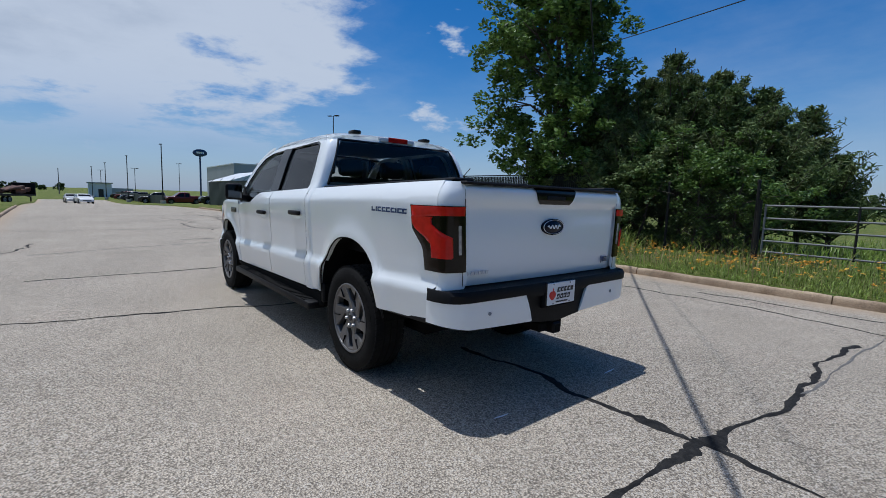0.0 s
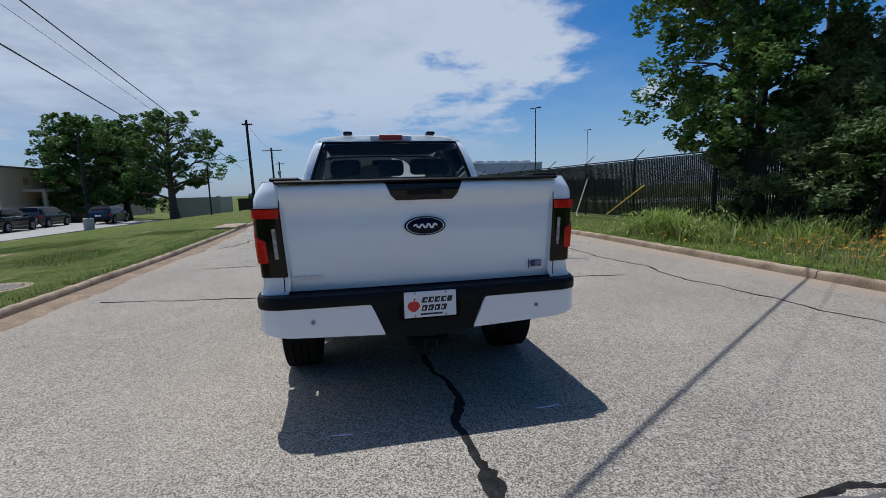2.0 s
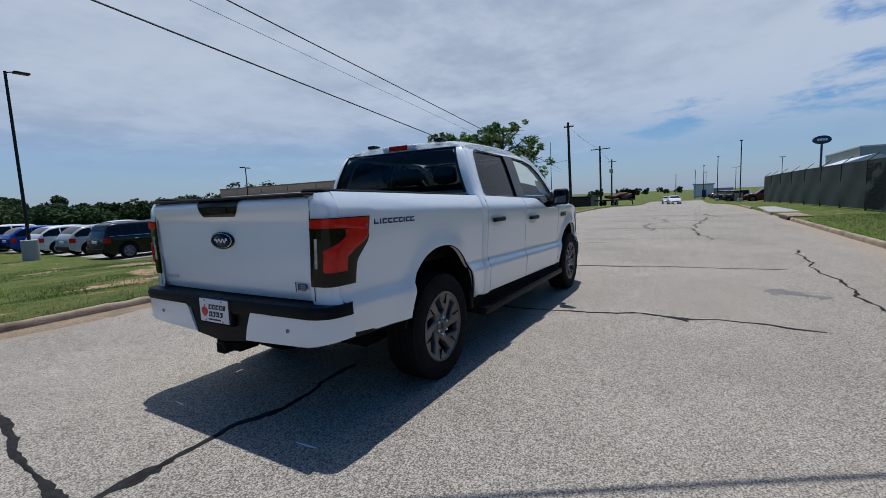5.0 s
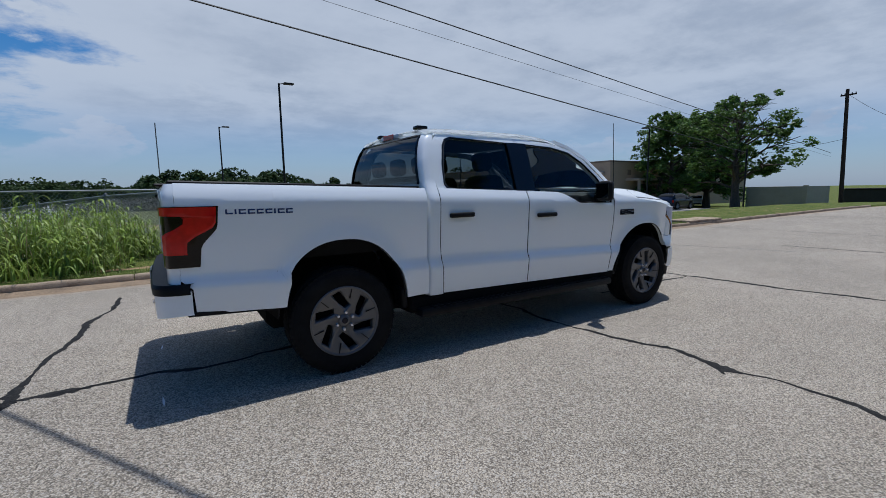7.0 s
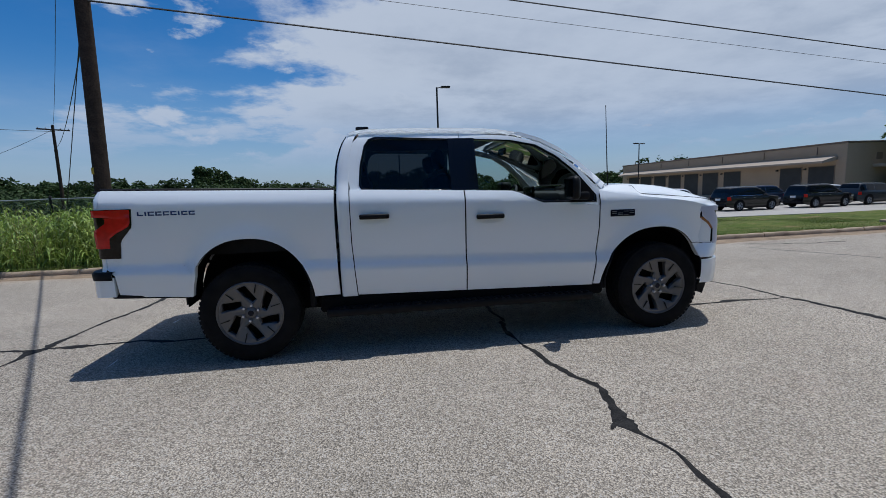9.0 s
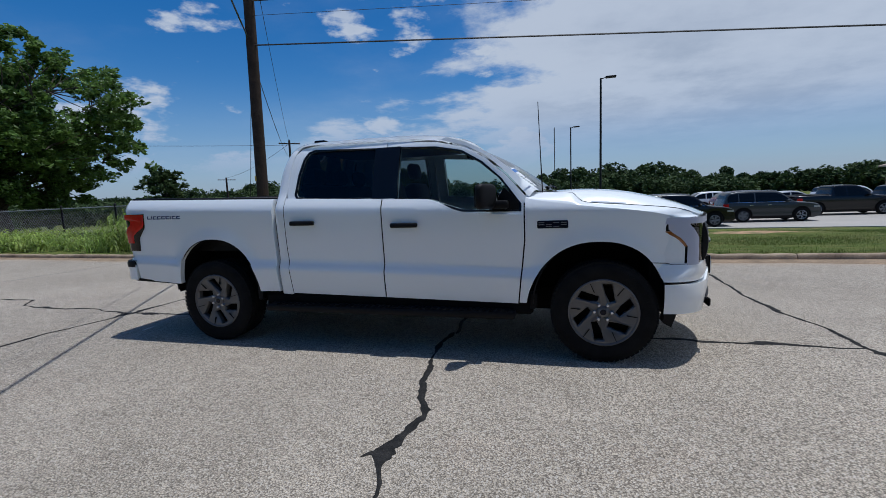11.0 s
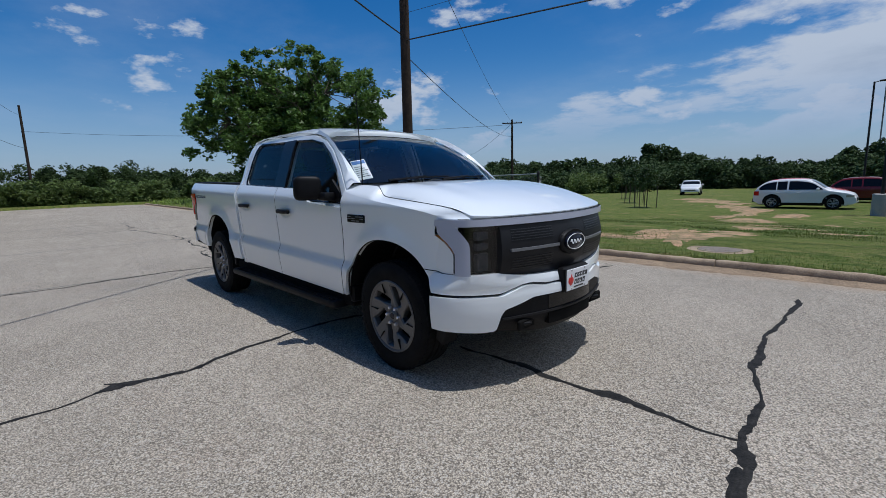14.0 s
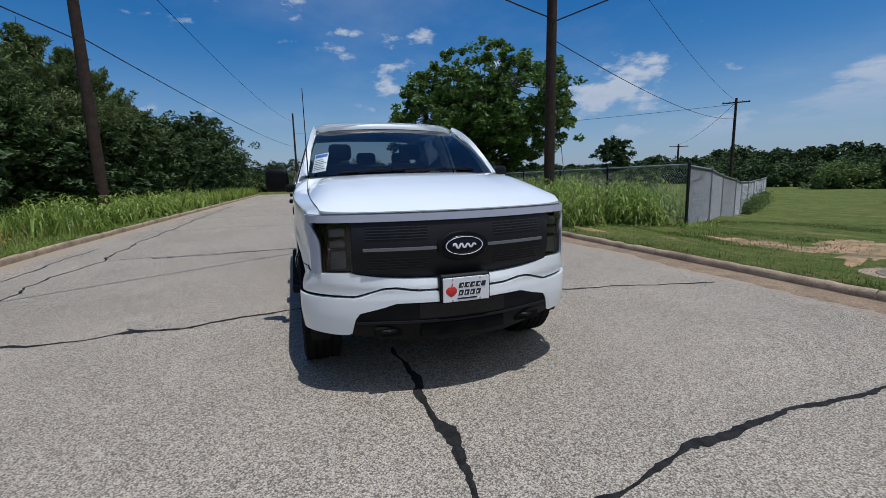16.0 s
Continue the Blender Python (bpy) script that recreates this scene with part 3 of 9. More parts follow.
ribbon("crack_seal", [(-1.9, -0.13), (-2.83, -0.18), (-3.1, -0.12), (-3.65, -0.16), (-3.98, -0.22)], 0.050, M["tar"], 0.03, 9, ((-3.69, -0.2, 0.07),), "black tar crack seal")
ribbon("crack_seal", [(-3.98, -0.22), (-4.05, -0.48), (-4.14, -0.91), (-4.16, -1.38), (-4.09, -1.78), (-4.04, -2.57), (-4.2, -3.54)], 0.050, M["tar"], 0.035, 10, ((-4.0, -0.24, 0.09),))
ribbon("crack_seal", [(-3.98, -0.22), (-3.99, 0.14), (-3.96, 0.55), (-3.85, 1.0), (-3.77, 1.6), (-3.80, 2.1), (-3.62, 2.6), (-3.60, 3.3)], 0.055, M["tar"], 0.02, 11)
ribbon("crack_seal", [(-3.98, -0.22), (-4.8, -0.1), (-5.95, -0.06), (-6.3, 0.0), (-6.6, 0.24), (-8.44, 0.3), (-8.9, 0.4), (-9.3, 0.3), (-9.45, 0.48), (-10.0, 0.54), (-13.5, 0.15), (-15.0, -0.05), (-15.3, 0.25), (-17.0, 0.3)], 0.04, M["tar"], 0.035, 12)
ribbon("crack_seal", [(7.45, -4.38), (5.03, -4.25), (3.37, -4.34), (1.94, -4.38), (1.11, -4.46), (0.46, -4.35), (-0.8, -4.4), (-2.26, -4.6), (-4.3, -4.4), (-6.9, -4.6), (-9.7, -4.55), (-14, -4.6), (-24, -4.4)], 0.035, M["tar"], 0.04, 13, ((1.0, -4.42, 0.06),))
ribbon("joint", [(4.28, -2.3), (4.32, -3.0), (4.42, -3.87)], 0.025, M["tar"], 0.015, 16)
ribbon("joint", [(6.88, 3.46), (7.5, 2.06), (8.26, -0.25)], 0.02, M["faint"], 0.02, 18)
ribbon("joint", [(9.2, 0.5), (9.4, -1.79), (9.6, -3.0)], 0.02, M["tar"], 0.02, 19)
ribbon("crack_seal", [(9.3, -2.8), (11.98, -2.31), (15.0, -2.26), (19.0, -2.6)], 0.05, M["tar"], 0.06, 20)
ribbon("crack_seal", [(12.5, -1.0), (15.0, -0.4), (17.5, -1.2), (20.5, -0.3)], 0.04, M["tar"], 0.10, 21)
ribbon("crack_seal", [(18.0, -2.2), (21.0, -3.0), (25.0, -2.0)], 0.04, M["tar"], 0.10, 22)
ribbon("crack_seal", [(7.3, 4.0), (8.4, 3.5), (9.4, 3.6)], 0.05, M["tar"], 0.05, 23)
ribbon("joint", [(13.2, 4.2), (13.5, -5.5)], 0.018, M["faint"], 0.02, 24)
ribbon("joint", [(17.6, 4.2), (17.9, -5.5)], 0.02, M["faint"], 0.02, 25)
ribbon("joint", [(22.3, 4.2), (22.5, -5.5)], 0.02, M["faint"], 0.02, 26)
ribbon("joint", [(-4.28, -4.3), (-4.14, -1.5)], 0.02, M["faint"], 0.015, 27)
ribbon("joint", [(-9.35, 4.2), (-9.65, -5.0)], 0.02, M["faint"], 0.02, 28)
ribbon("joint", [(-14.0, 4.4), (-14.2, -5.2)], 0.025, M["faint"], 0.02, 29)
ribbon("joint", [(-18.4, 4.2), (-18.2, -5.5)], 0.03, M["faint"], 0.02, 30)
ribbon("joint", [(-6.2, -5.15), (-5.2, -5.2), (-2.8, -5.18), (-2.0, -5.1)], 0.03, M["tar"], 0.03, 31)
ribbon("oil_patch", [(2.52, -3.40), (2.35, -3.75), (2.2, -4.0)], 0.32, M["stain"], 0.02, 32, (), "dark oil stain")
# two short paint ticks beside the tailgate
ribbon("paint_tick", [(-3.07, -0.66), (-3.06, -0.82)], 0.012, M["white"], 0.0, 35, (), "short white paint mark")
ribbon("paint_tick", [(-3.09, 0.48), (-3.08, 0.60)], 0.012, M["white"], 0.0, 36)

# rolled kerbs, cast in three-metre lengths
KERB = [(-0.004, -0.06), (0.0, 0.02), (0.005, 0.064), (0.016, 0.090), (0.040, 0.105), (0.075, 0.106), (0.102, 0.096), (0.118, 0.075), (0.142, 0.05), (0.146, -0.2)]


def kerb_segment(length, seed):
    """A cast length with a rounded, chipped lip."""
    r = np.random.default_rng(seed)
    bm = bmesh.new()
    rows = []
    for x in np.concatenate([[0.008, 0.03], np.linspace(0.15, length - 0.15, 19), [length - 0.03, length - 0.008]]):
        dy, dz = r.normal() * 0.004, r.normal() * 0.004 - (0.012 if r.uniform() < 0.10 else 0.0)
        if x < 0.02 or x > length - 0.02:
            dy, dz = 0.006, -0.008
        rows.append([(x, p[0] + dy + (r.normal() * 0.0025 if p[1] > 0.05 else 0), p[1] + (dz if p[1] > 0.05 else 0)) for p in KERB])
    sheet(bm, rows)
    for row in (rows[0], rows[-1]):
        bm.faces.new([bm.verts.new(p) for p in row])
    return mesh_of("kerb_segment", bm, M["kerb"], True, 60)


kerb_n = empty("kerb", (0, ROAD_N, 0), 0, "weathered rolled concrete kerb along the lawn", "kerb", "", "structure")
kerb_s = empty("kerb", (0, ROAD_S, 0), 0, "weathered rolled concrete kerb along the weedy verge", "kerb", "", "structure")
seg_meshes = [kerb_segment(3.0, 300 + k) for k in range(4)]
for k in range(27):
    x0 = -45.5 + 3.0 * k
    ob = new("kerb_segment", seg_meshes[k * 7 % 4])
    b0, b1 = float(bend(x0)), float(bend(x0 + 3.0))
    ka = math.degrees(math.atan2(b1 - b0, 3.0))
    ob.parent, ob.matrix_basis = kerb_n, pose(x0, b0, -float(dip(x0 + 1.5)), 0, 0, ka)
    if not 18.5 < x0 + 2 < 31:
        ob = new("kerb_segment", seg_meshes[(k * 5 + 1) % 4])
        ob.parent, ob.matrix_basis = kerb_s, pose(x0 + 3.0, b1, -float(dip(x0 + 1.5)), 0, 0, 180 + ka)
# earth and sand washed into the gutter below the lawn
gr_ = np.random.default_rng(310)
gxs = np.linspace(-16.0, 15.0, 360)
edge = 0.34 + 0.05 * np.sin(gxs * 1.1) + 0.04 * np.sin(gxs * 2.9 + 1) + np.convolve(gr_.normal(size=364) * 0.05, np.full(5, 0.2), "valid") - 0.18 * np.clip((np.abs(gxs) - 11) / 5, 0, 1)
rows = []
for q, h in ((0.0, 0.030), (0.25, 0.022), (0.6, 0.013), (0.9, 0.006), (1.0, -0.006)):
    yy = ROAD_N + 0.003 - edge * q
    zz = road_z(yy) + h + (0.004 * gr_.normal(size=360) if 0 < q < 1 else 0)
    rows.append(np.stack([gxs, yy + bend(gxs), zz], -1))
gq = np.arange(359)
gf = np.concatenate([np.stack([k * 360 + gq, k * 360 + gq + 1, (k + 1) * 360 + gq + 1, (k + 1) * 360 + gq], -1) for k in range(4)])
stuff("gutter_earth", np.concatenate(rows), gf[:, ::-1], M["gutter"], None, "brown sandy earth washed into the gutter", "soil", "stuff", True)
# storm drain mouth in the south kerb and the drive that follows it
drain = empty("storm_drain", (17.6, ROAD_S + 0.55, 0), 2.5, "concrete storm drain inlet set in the kerb", "drain")
part("drain_top", boxed((0, -0.75, 0.10), (2.4, 0.02, 0.17), 0.015), M["kerb"], drain)
# the mouth is a solid near-black box, its inner shade given as colour
part("drain_mouth_shade", boxed((0.25, -0.30, -0.03), (2.15, 0.004, 0.10)), M["bay"], drain, "near-black fill standing in for the mouth's shade")
drain2 = empty("storm_drain", (13.2, ROAD_N + 0.36, 0), 2.5, "concrete storm drain inlet set in the kerb", "drain")
part("drain_top", boxed((0, -0.02, 0.10), (2.4, 0.85, 0.17), 0.015), M["kerb"], drain2)
# again a near-black box in place of the shaded opening
part("drain_mouth_shade", boxed((0.25, -0.004, -0.03), (2.15, 0.30, 0.10)), M["bay"], drain2, "near-black fill standing in for the mouth's shade")
tagged(new("pavement", mesh_of("pavement", boxed((22.0, -40.0, -0.2), (29.0, ROAD_S + 0.75, 0.135), 0.02), M["lotconcrete"])), "pale concrete driveway apron", "driveway", "", "structure")
manhole = empty("manhole", (2.25, 5.78, 0.074), 0, "round concrete manhole collar set in the lawn", "manhole")
part("collar", lathe(bmesh.new(), [(0.52, -0.08), (0.52, 0.012), (0.49, 0.022), (0.34, 0.024), (0.34, 0.010), (0.0, 0.010)], 32, "z"), M["kerb"], manhole)
part("lid", lathe(bmesh.new(), [(0.325, 0.012), (0.325, 0.026), (0.26, 0.028), (0.0, 0.028)], 28, "z"), M["manhole_iron"], manhole, "brown iron lid")
# bare sandy soil patches where the lawn is worn
def soil_patch(cx, cy, rx_, ry_, seed):
    r = np.random.default_rng(seed)
    n, rings = 120, 7
    a = np.linspace(0, 2 * np.pi, n, endpoint=False)
    rad = 1 + 0.22 * np.sin(2 * a + r.uniform(0, 6)) + 0.16 * np.sin(5 * a + r.uniform(0, 6)) + 0.10 * np.sin(11 * a + r.uniform(0, 6)) + 0.07 * np.sin(23 * a + r.uniform(0, 6)) + 0.09 * r.normal(size=n)
    v, f = [], []
    for k in range(rings + 1):
        q = k / rings
        px_, py_ = cx + rx_ * rad * q * np.cos(a), cy + ry_ * rad * q * np.sin(a)
        pz_ = ground_z(px_, py_) + 0.05 * np.sin(px_ * 0.9 + 1.3 * np.sin(py_ * 0.6)) * np.sin(py_ * 1.1 + 0.4) + 0.018 * (1 - q) - 0.004 - 0.02 * (k == rings)
        v.append(np.stack([px_, py_, pz_], -1))
    v = np.concatenate(v)
    for k in range(rings):
        i = np.arange(n)
        f.append(np.stack([k * n + i, k * n + (i + 1) % n, (k + 1) * n + (i + 1) % n, (k + 1) * n + i], -1))
    return stuff("bare_soil", v, np.concatenate(f), M["soil"], None, "bare orange sandy soil worn into lawn", "soil", "stuff", True)


SOIL = [(0.9, 7.5, 0.95, 1.5), (-0.2, 6.9, 1.2, 0.6), (1.8, 8.6, 0.55, 0.7), (1.7, 11.4, 0.6, 1.3), (0.9, 15.5, 0.9, 2.4), (-0.2, 20.3, 1.0, 2.6), (-1.5, 24.5, 0.9, 3.0), (-2.6, 28.6, 1.2, 2.8), (-5.2, 34.0, 2.0, 3.6), (-8.0, 38.0, 1.6, 2.0), (2.4, 13.4, 0.8, 0.8), (2.6, 20.4, 0.8, 1.4), (0.7, 23.2, 0.7, 1.3), (-1.6, 6.0, 0.8, 0.28), (6.2, 8.9, 1.3, 0.4), (-3.4, 5.4, 0.8, 0.18), (3.4, 10.4, 0.8, 0.5)]
for k, row in enumerate(SOIL):
    soil_patch(*row, 60 + k)
lot = tagged(new("parking_lot", mesh_of("parking_lot", prism(bmesh.new(), [(4.4, 21.5), (12.0, 21.3), (22.0, 20.6), (44.8, 19.6), (44.8, 74.0), (3.4, 74.0), (3.4, 32.0)], -1.3, -0.86, "z"), M["lotconcrete"])), "pale concrete parking lot slab", "parking lot", "", "structure")


# ---- trees, weeds, turf ----
def leaf_quads(centres, size, r, flat=0.3, droop=0.0, breadth=0.30):
    """Small pointed leaves, each a bent diamond of two triangles, at the given centres."""
    n = len(centres)
    u = r.normal(size=(n, 3))
    u[:, 2] = u[:, 2] * (1 - flat) - droop
    u /= np.linalg.norm(u, axis=1)[:, None]
    w = r.normal(size=(n, 3))
    w[:, 2] *= 1 - flat
    w -= (w * u).sum(1)[:, None] * u
    w /= np.linalg.norm(w, axis=1)[:, None]
    s = size * r.uniform(0.6, 1.35, (n, 1))
    nor = np.cross(u, w)
    a, b = centres - u * s * 0.55, centres + u * s * 0.55
    c, d = centres + w * s * breadth + nor * s * 0.10, centres - w * s * breadth + nor * s * 0.10
    v = np.stack([a, c, b, d], 1).reshape(-1, 3)
    i = np.arange(n)[:, None] * 4
    f = np.concatenate([i + np.array([0, 1, 2]), i + np.array([0, 2, 3])], 0)
    return v, f


def tree(name, at, height, radius, leaves, leaf, material, seed, base=0.25, trunks=1, lean=0.0, limbs=16, shape=1.0, label="", group="", spread=0.5, trunk_r=0.16, bare=0.0, clump=0.34, squash=0.72, dome=None):
    """A tapered trunk with limbs and twigs, and a crown of leaf clumps at the ends of the limbs."""
    r = np.random.default_rng(seed)
    t = empty(name, at, 0, label, "tree", group)
    bm = bmesh.new()
    tips = []
    for q in range(trunks):
        off = np.array([r.normal() * 0.35 * (trunks > 1), r.normal() * 0.35 * (trunks > 1), -0.3])
        top = np.array([off[0] + lean * height + r.normal() * 0.2, off[1] + r.normal() * 0.25, height * 0.80])
        bend = r.normal(size=3) * 0.18
        line = [off + (top - off) * k / 6 + bend * math.sin(math.pi * k / 6) for k in range(7)]
        tube(bm, line, [trunk_r * (1.35 if k == 0 else 1) * (1 - 0.13 * k) for k in range(7)], 9)
        for b in range(limbs // trunks):
            f = base + (0.97 - base) * (b + r.uniform(0, 1)) / (limbs // trunks)
            k = min(5, int(f * 6))
            p0 = line[k] + (line[k + 1] - line[k]) * (f * 6 - k)
            g = (f - base) / (1 - base)
            reach = radius * (math.sin(math.pi * min(1, 0.22 + 0.72 * g ** shape)) ** 0.8) * r.uniform(0.62, 1.05)
            a = b * 2.4 + r.uniform(-0.5, 0.5) + q * 2
            end = p0 + np.array([math.cos(a) * reach, math.sin(a) * reach, reach * r.uniform(0.15, 0.75) * (spread + 0.3)])
            end[2] = min(end[2], height * 0.99)
            mid = (p0 + end) / 2 + np.array([0, 0, reach * 0.10]) + r.normal(size=3) * 0.08
            rr = trunk_r * 0.42 * (1 - 0.55 * f)
            tube(bm, [p0, mid, end], [rr, rr * 0.6, rr * 0.2], 5, False)
            tips += [end, mid * 0.35 + end * 0.65, mid]
            for s_ in range(3):
                e2 = end * 0.5 + mid * 0.5 + np.clip(r.normal(size=3), -1.1, 1.1) * np.array([reach * 0.33, reach * 0.33, reach * 0.22])
                tube(bm, [mid, (mid + e2) / 2 + r.normal(size=3) * 0.05, e2], [rr * 0.5, rr * 0.3, rr * 0.12], 4, False)
                tips.append(e2)
        tips.append(top)
    if dome:
        n_d, rx_, rz_, zc_ = dome
        have = np.array(tips)
        for q in range(n_d):
            zu = 1.0 - 1.42 * (q + 0.5) / n_d
            a = q * 2.399 + r.uniform(-0.2, 0.2)
            lump = 0.86 + 0.10 * math.sin(3 * a + 1.0) * math.sin(4 * zu + 2 * a) + r.uniform(-0.06, 0.05)
            hz = math.sqrt(max(0.0, 1 - zu * zu)) ** 0.85
            p = np.array([math.cos(a) * hz * rx_ * lump, math.sin(a) * hz * rx_ * lump, zc_ + zu * rz_ * lump])
            near = have[np.argmin(((have - p) ** 2).sum(1))]
            tube(bm, [near, (near + p) / 2 + r.normal(size=3) * 0.1, p], [0.05, 0.035, 0.012], 4, False)
            tips.append(p)
    part("trunk", bm, M["bark"], t)
    tips = np.array(tips)
    gap = np.linalg.norm(tips[:, None] - tips[None], axis=2)
    tips = tips[(gap < radius * 0.42).sum(1) >= 5]
    keep = r.uniform(size=len(tips)) > bare
    tips = tips[keep]
    per = np.maximum(1, (leaves * r.dirichlet(np.full(len(tips), 2.5))).astype(int))
    cs = radius * clump * r.uniform(0.55, 1.15, len(tips))
    pts = []
    for p, n, c in zip(tips, per, cs):
        sub = p + np.clip(r.normal(size=(max(2, n // 60), 3)), -1.25, 1.25) * c * np.array([0.75, 0.75, 0.75 * squash])
        pick = sub[r.integers(0, len(sub), n)]
        d = r.normal(size=(n, 3))
        d /= np.linalg.norm(d, axis=1)[:, None]
        pts.append(pick + d * (c * 0.42 * r.uniform(0.25, 1.0, (n, 1)) ** 0.6) * np.array([1, 1, squash]))
    pts = np.concatenate(pts)
    pts = pts[pts[:, 2] > 0.15]
    v, f = leaf_quads(pts, leaf, r, 0.55, 0.12)
    stuff("crown", v, f, material, t)
    return t


def cedar(name, at, height, radius, leaves, leaf, seed, label, group="", base=0.1, material=None):
    """An evergreen with upswept, feathery sprays."""
    r = np.random.default_rng(seed)
    t = empty(name, at, 0, label, "tree", group)
    bm = bmesh.new()
    tube(bm, [(0, 0, -0.3), (0.05, 0, height * 0.5), (0.0, 0.05, height * 0.98)], [radius * 0.06, radius * 0.04, 0.01], 8)
    pts = []
    n_b = 110
    for b in range(n_b):
        f = base + (1 - base) * (b / n_b) ** 0.9
        reach = radius * (1 - f) ** 0.70 * (0.50 + 0.85 * r.uniform() ** 1.6) + 0.12
        a = b * 2.399 + r.uniform(-0.3, 0.3)
        p0 = np.array([0, 0, f * height * 0.93])
        end = p0 + np.array([math.cos(a) * reach, math.sin(a) * reach, reach * r.uniform(0.30, 1.15)])
        tube(bm, [p0, (p0 + end) / 2 + np.array([0, 0, -0.10 * reach]), end], [0.03, 0.018, 0.005], 4, False)
        n = int(leaves / n_b * (0.30 + 1.25 * (1 - f)))
        # side sprays along the branch, each a narrow upswept plume
        n_s = 7
        q = r.uniform(0.25, 1.0, n_s) ** 0.8
        side = r.normal(size=(n_s, 3)) * np.array([1, 1, 0.5])
        side /= np.linalg.norm(side, axis=1)[:, None]
        tip = p0 + (end - p0) * q[:, None] + (side + np.array([0, 0, 0.7])) * (reach * 0.26 * (1.2 - q))[:, None]
        pick = r.integers(0, n_s, n)
        s = r.uniform(0.0, 1.0, (n, 1))
        start = p0 + (end - p0) * (q[pick][:, None] * 0.8)
        core = start + (tip[pick] - start) * s
        wide = (0.028 + reach * 0.075 * (1.05 - s))
        pts.append(core + r.normal(size=(n, 3)) * np.concatenate([wide, wide, wide], 1))
    part("trunk", bm, M["bark"], t)
    pts = np.concatenate(pts)
    pts = pts[pts[:, 2] > 0.05]
    v, f = leaf_quads(pts, leaf * 1.45, r, 0.30, -0.35, 0.13)
    stuff("crown", v, f, material or M["leaf_b"], t)
    return t


# the thicket beyond the south fence
tree("broadleaf_tree", (5.1, -10.8, 0.15), 12.5, 2.45, 46000, 0.160, M["leaf_a"], 11, 0.20, 3, 0.0, 40, 0.9, "tall dark green broadleaf tree over the slatted fence", "thicket trees", 0.5, 0.17, 0.40, 0.34)
for x, y, h, rad, sd in ((2.1, -12.4, 6.3, 1.9, 13), (0.9, -12.9, 5.6, 1.7, 14), (-0.2, -13.2, 4.9, 1.7, 19), (-1.3, -13.5, 4.2, 1.4, 20), (3.3, -11.2, 5.4, 1.7, 15), (2.4, -10.4, 4.0, 1.5, 21), (-2.0, -13.6, 2.8, 1.1, 22), (1.5, -12.3, 5.5, 1.8, 24), (0.35, -12.4, 4.9, 1.8, 25), (-0.7, -12.6, 4.1, 1.7, 26), (2.9, -12.2, 5.6, 1.9, 27), (4.2, -12.0, 5.4, 1.9, 28)):
    cedar("cedar_tree", (x, y, 0.15), h, rad, int(6400 * rad * rad), 0.115, sd, "dense dark cedar tree with feathery sprays", "thicket trees")
tree("bush", (0.0, -10.7, 0.15), 2.9, 1.6, 9000, 0.10, M["leaf_a"], 16, 0.05, 3, 0, 18, 0.8, "leafy vine-covered bush at the gate post", "bushes", 0.6, 0.04)
tree("bush", (1.2, -11.4, 0.15), 3.9, 1.7, 9000, 0.10, M["leaf_a"], 23, 0.05, 3, 0, 18, 0.8, "leafy bush among the cedars", "bushes", 0.6, 0.05)
tree("bush", (2.6, -9.6, 0.15), 2.6, 1.7, 9000, 0.11, M["leaf_b"], 17, 0.05, 3, 0, 18, 0.8, "dark leafy bush against the fence", "bushes", 0.6, 0.04)
tree("bush", (4.7, -10.2, 0.15), 2.9, 1.4, 7000, 0.11, M["leaf_b"], 18, 0.05, 3, 0, 14, 0.8, "dark leafy bush against the fence", "bushes", 0.6, 0.04)
# more thicket along the south side to the west
for k, (x, y, h, rad) in enumerate([(-15.6, -10.0, 7.4, 2.7), (-13.4, -9.4, 4.8, 2.1), (-18.8, -9.8, 7.4, 2.8), (-21.6, -9.0, 5.6, 2.4), (-23.6, -10.4, 7.4, 2.8), (-27.2, -10.0, 6.2, 2.7)]):
    cedar("cedar_tree", (x, y, 0.15), h, rad, 24000, 0.16, 30 + k, "dense dark cedar tree along the weedy verge", "verge trees")
for k, (x, y, h, rad) in enumerate([(-17.2, -8.4, 3.6, 1.9), (-20.4, -8.4, 4.2, 2.0), (-25.0, -8.4, 3.6, 2.0), (-31.0, -9.2, 6.4, 2.9), (-36.0, -8.8, 6.8, 3.1), (-41.5, -9.0, 7.1, 3.3), (-48.0, -9.6, 7.4, 3.6), (-56.0, -10.6, 8.0, 3.8), (-12.4, -8.9, 2.9, 1.6), (-11.6, -10.2, 4.2, 1.8)]):
    tree("verge_tree", (x, y, 0.15), h, rad, 12000, 0.24, M["leaf_dark"], 40 + k, 0.06, 2, 0, 22, 0.85, "rounded dark green tree along the weedy verge", "verge trees", 0.6, 0.08, 0.52, 0.42)
# the big pecan in the field to the west
tree("pecan_tree", (-36.0, 17.0, 0.1), 11.9, 5.6, 92000, 0.33, M["leaf_a"], 51, 0.16, 1, 0.0, 56, 0.9, "large spreading green pecan tree in the field", "", 0.42, 0.42, 0.08, 0.25, 0.72, (175, 9.0, 6.4, 6.8))
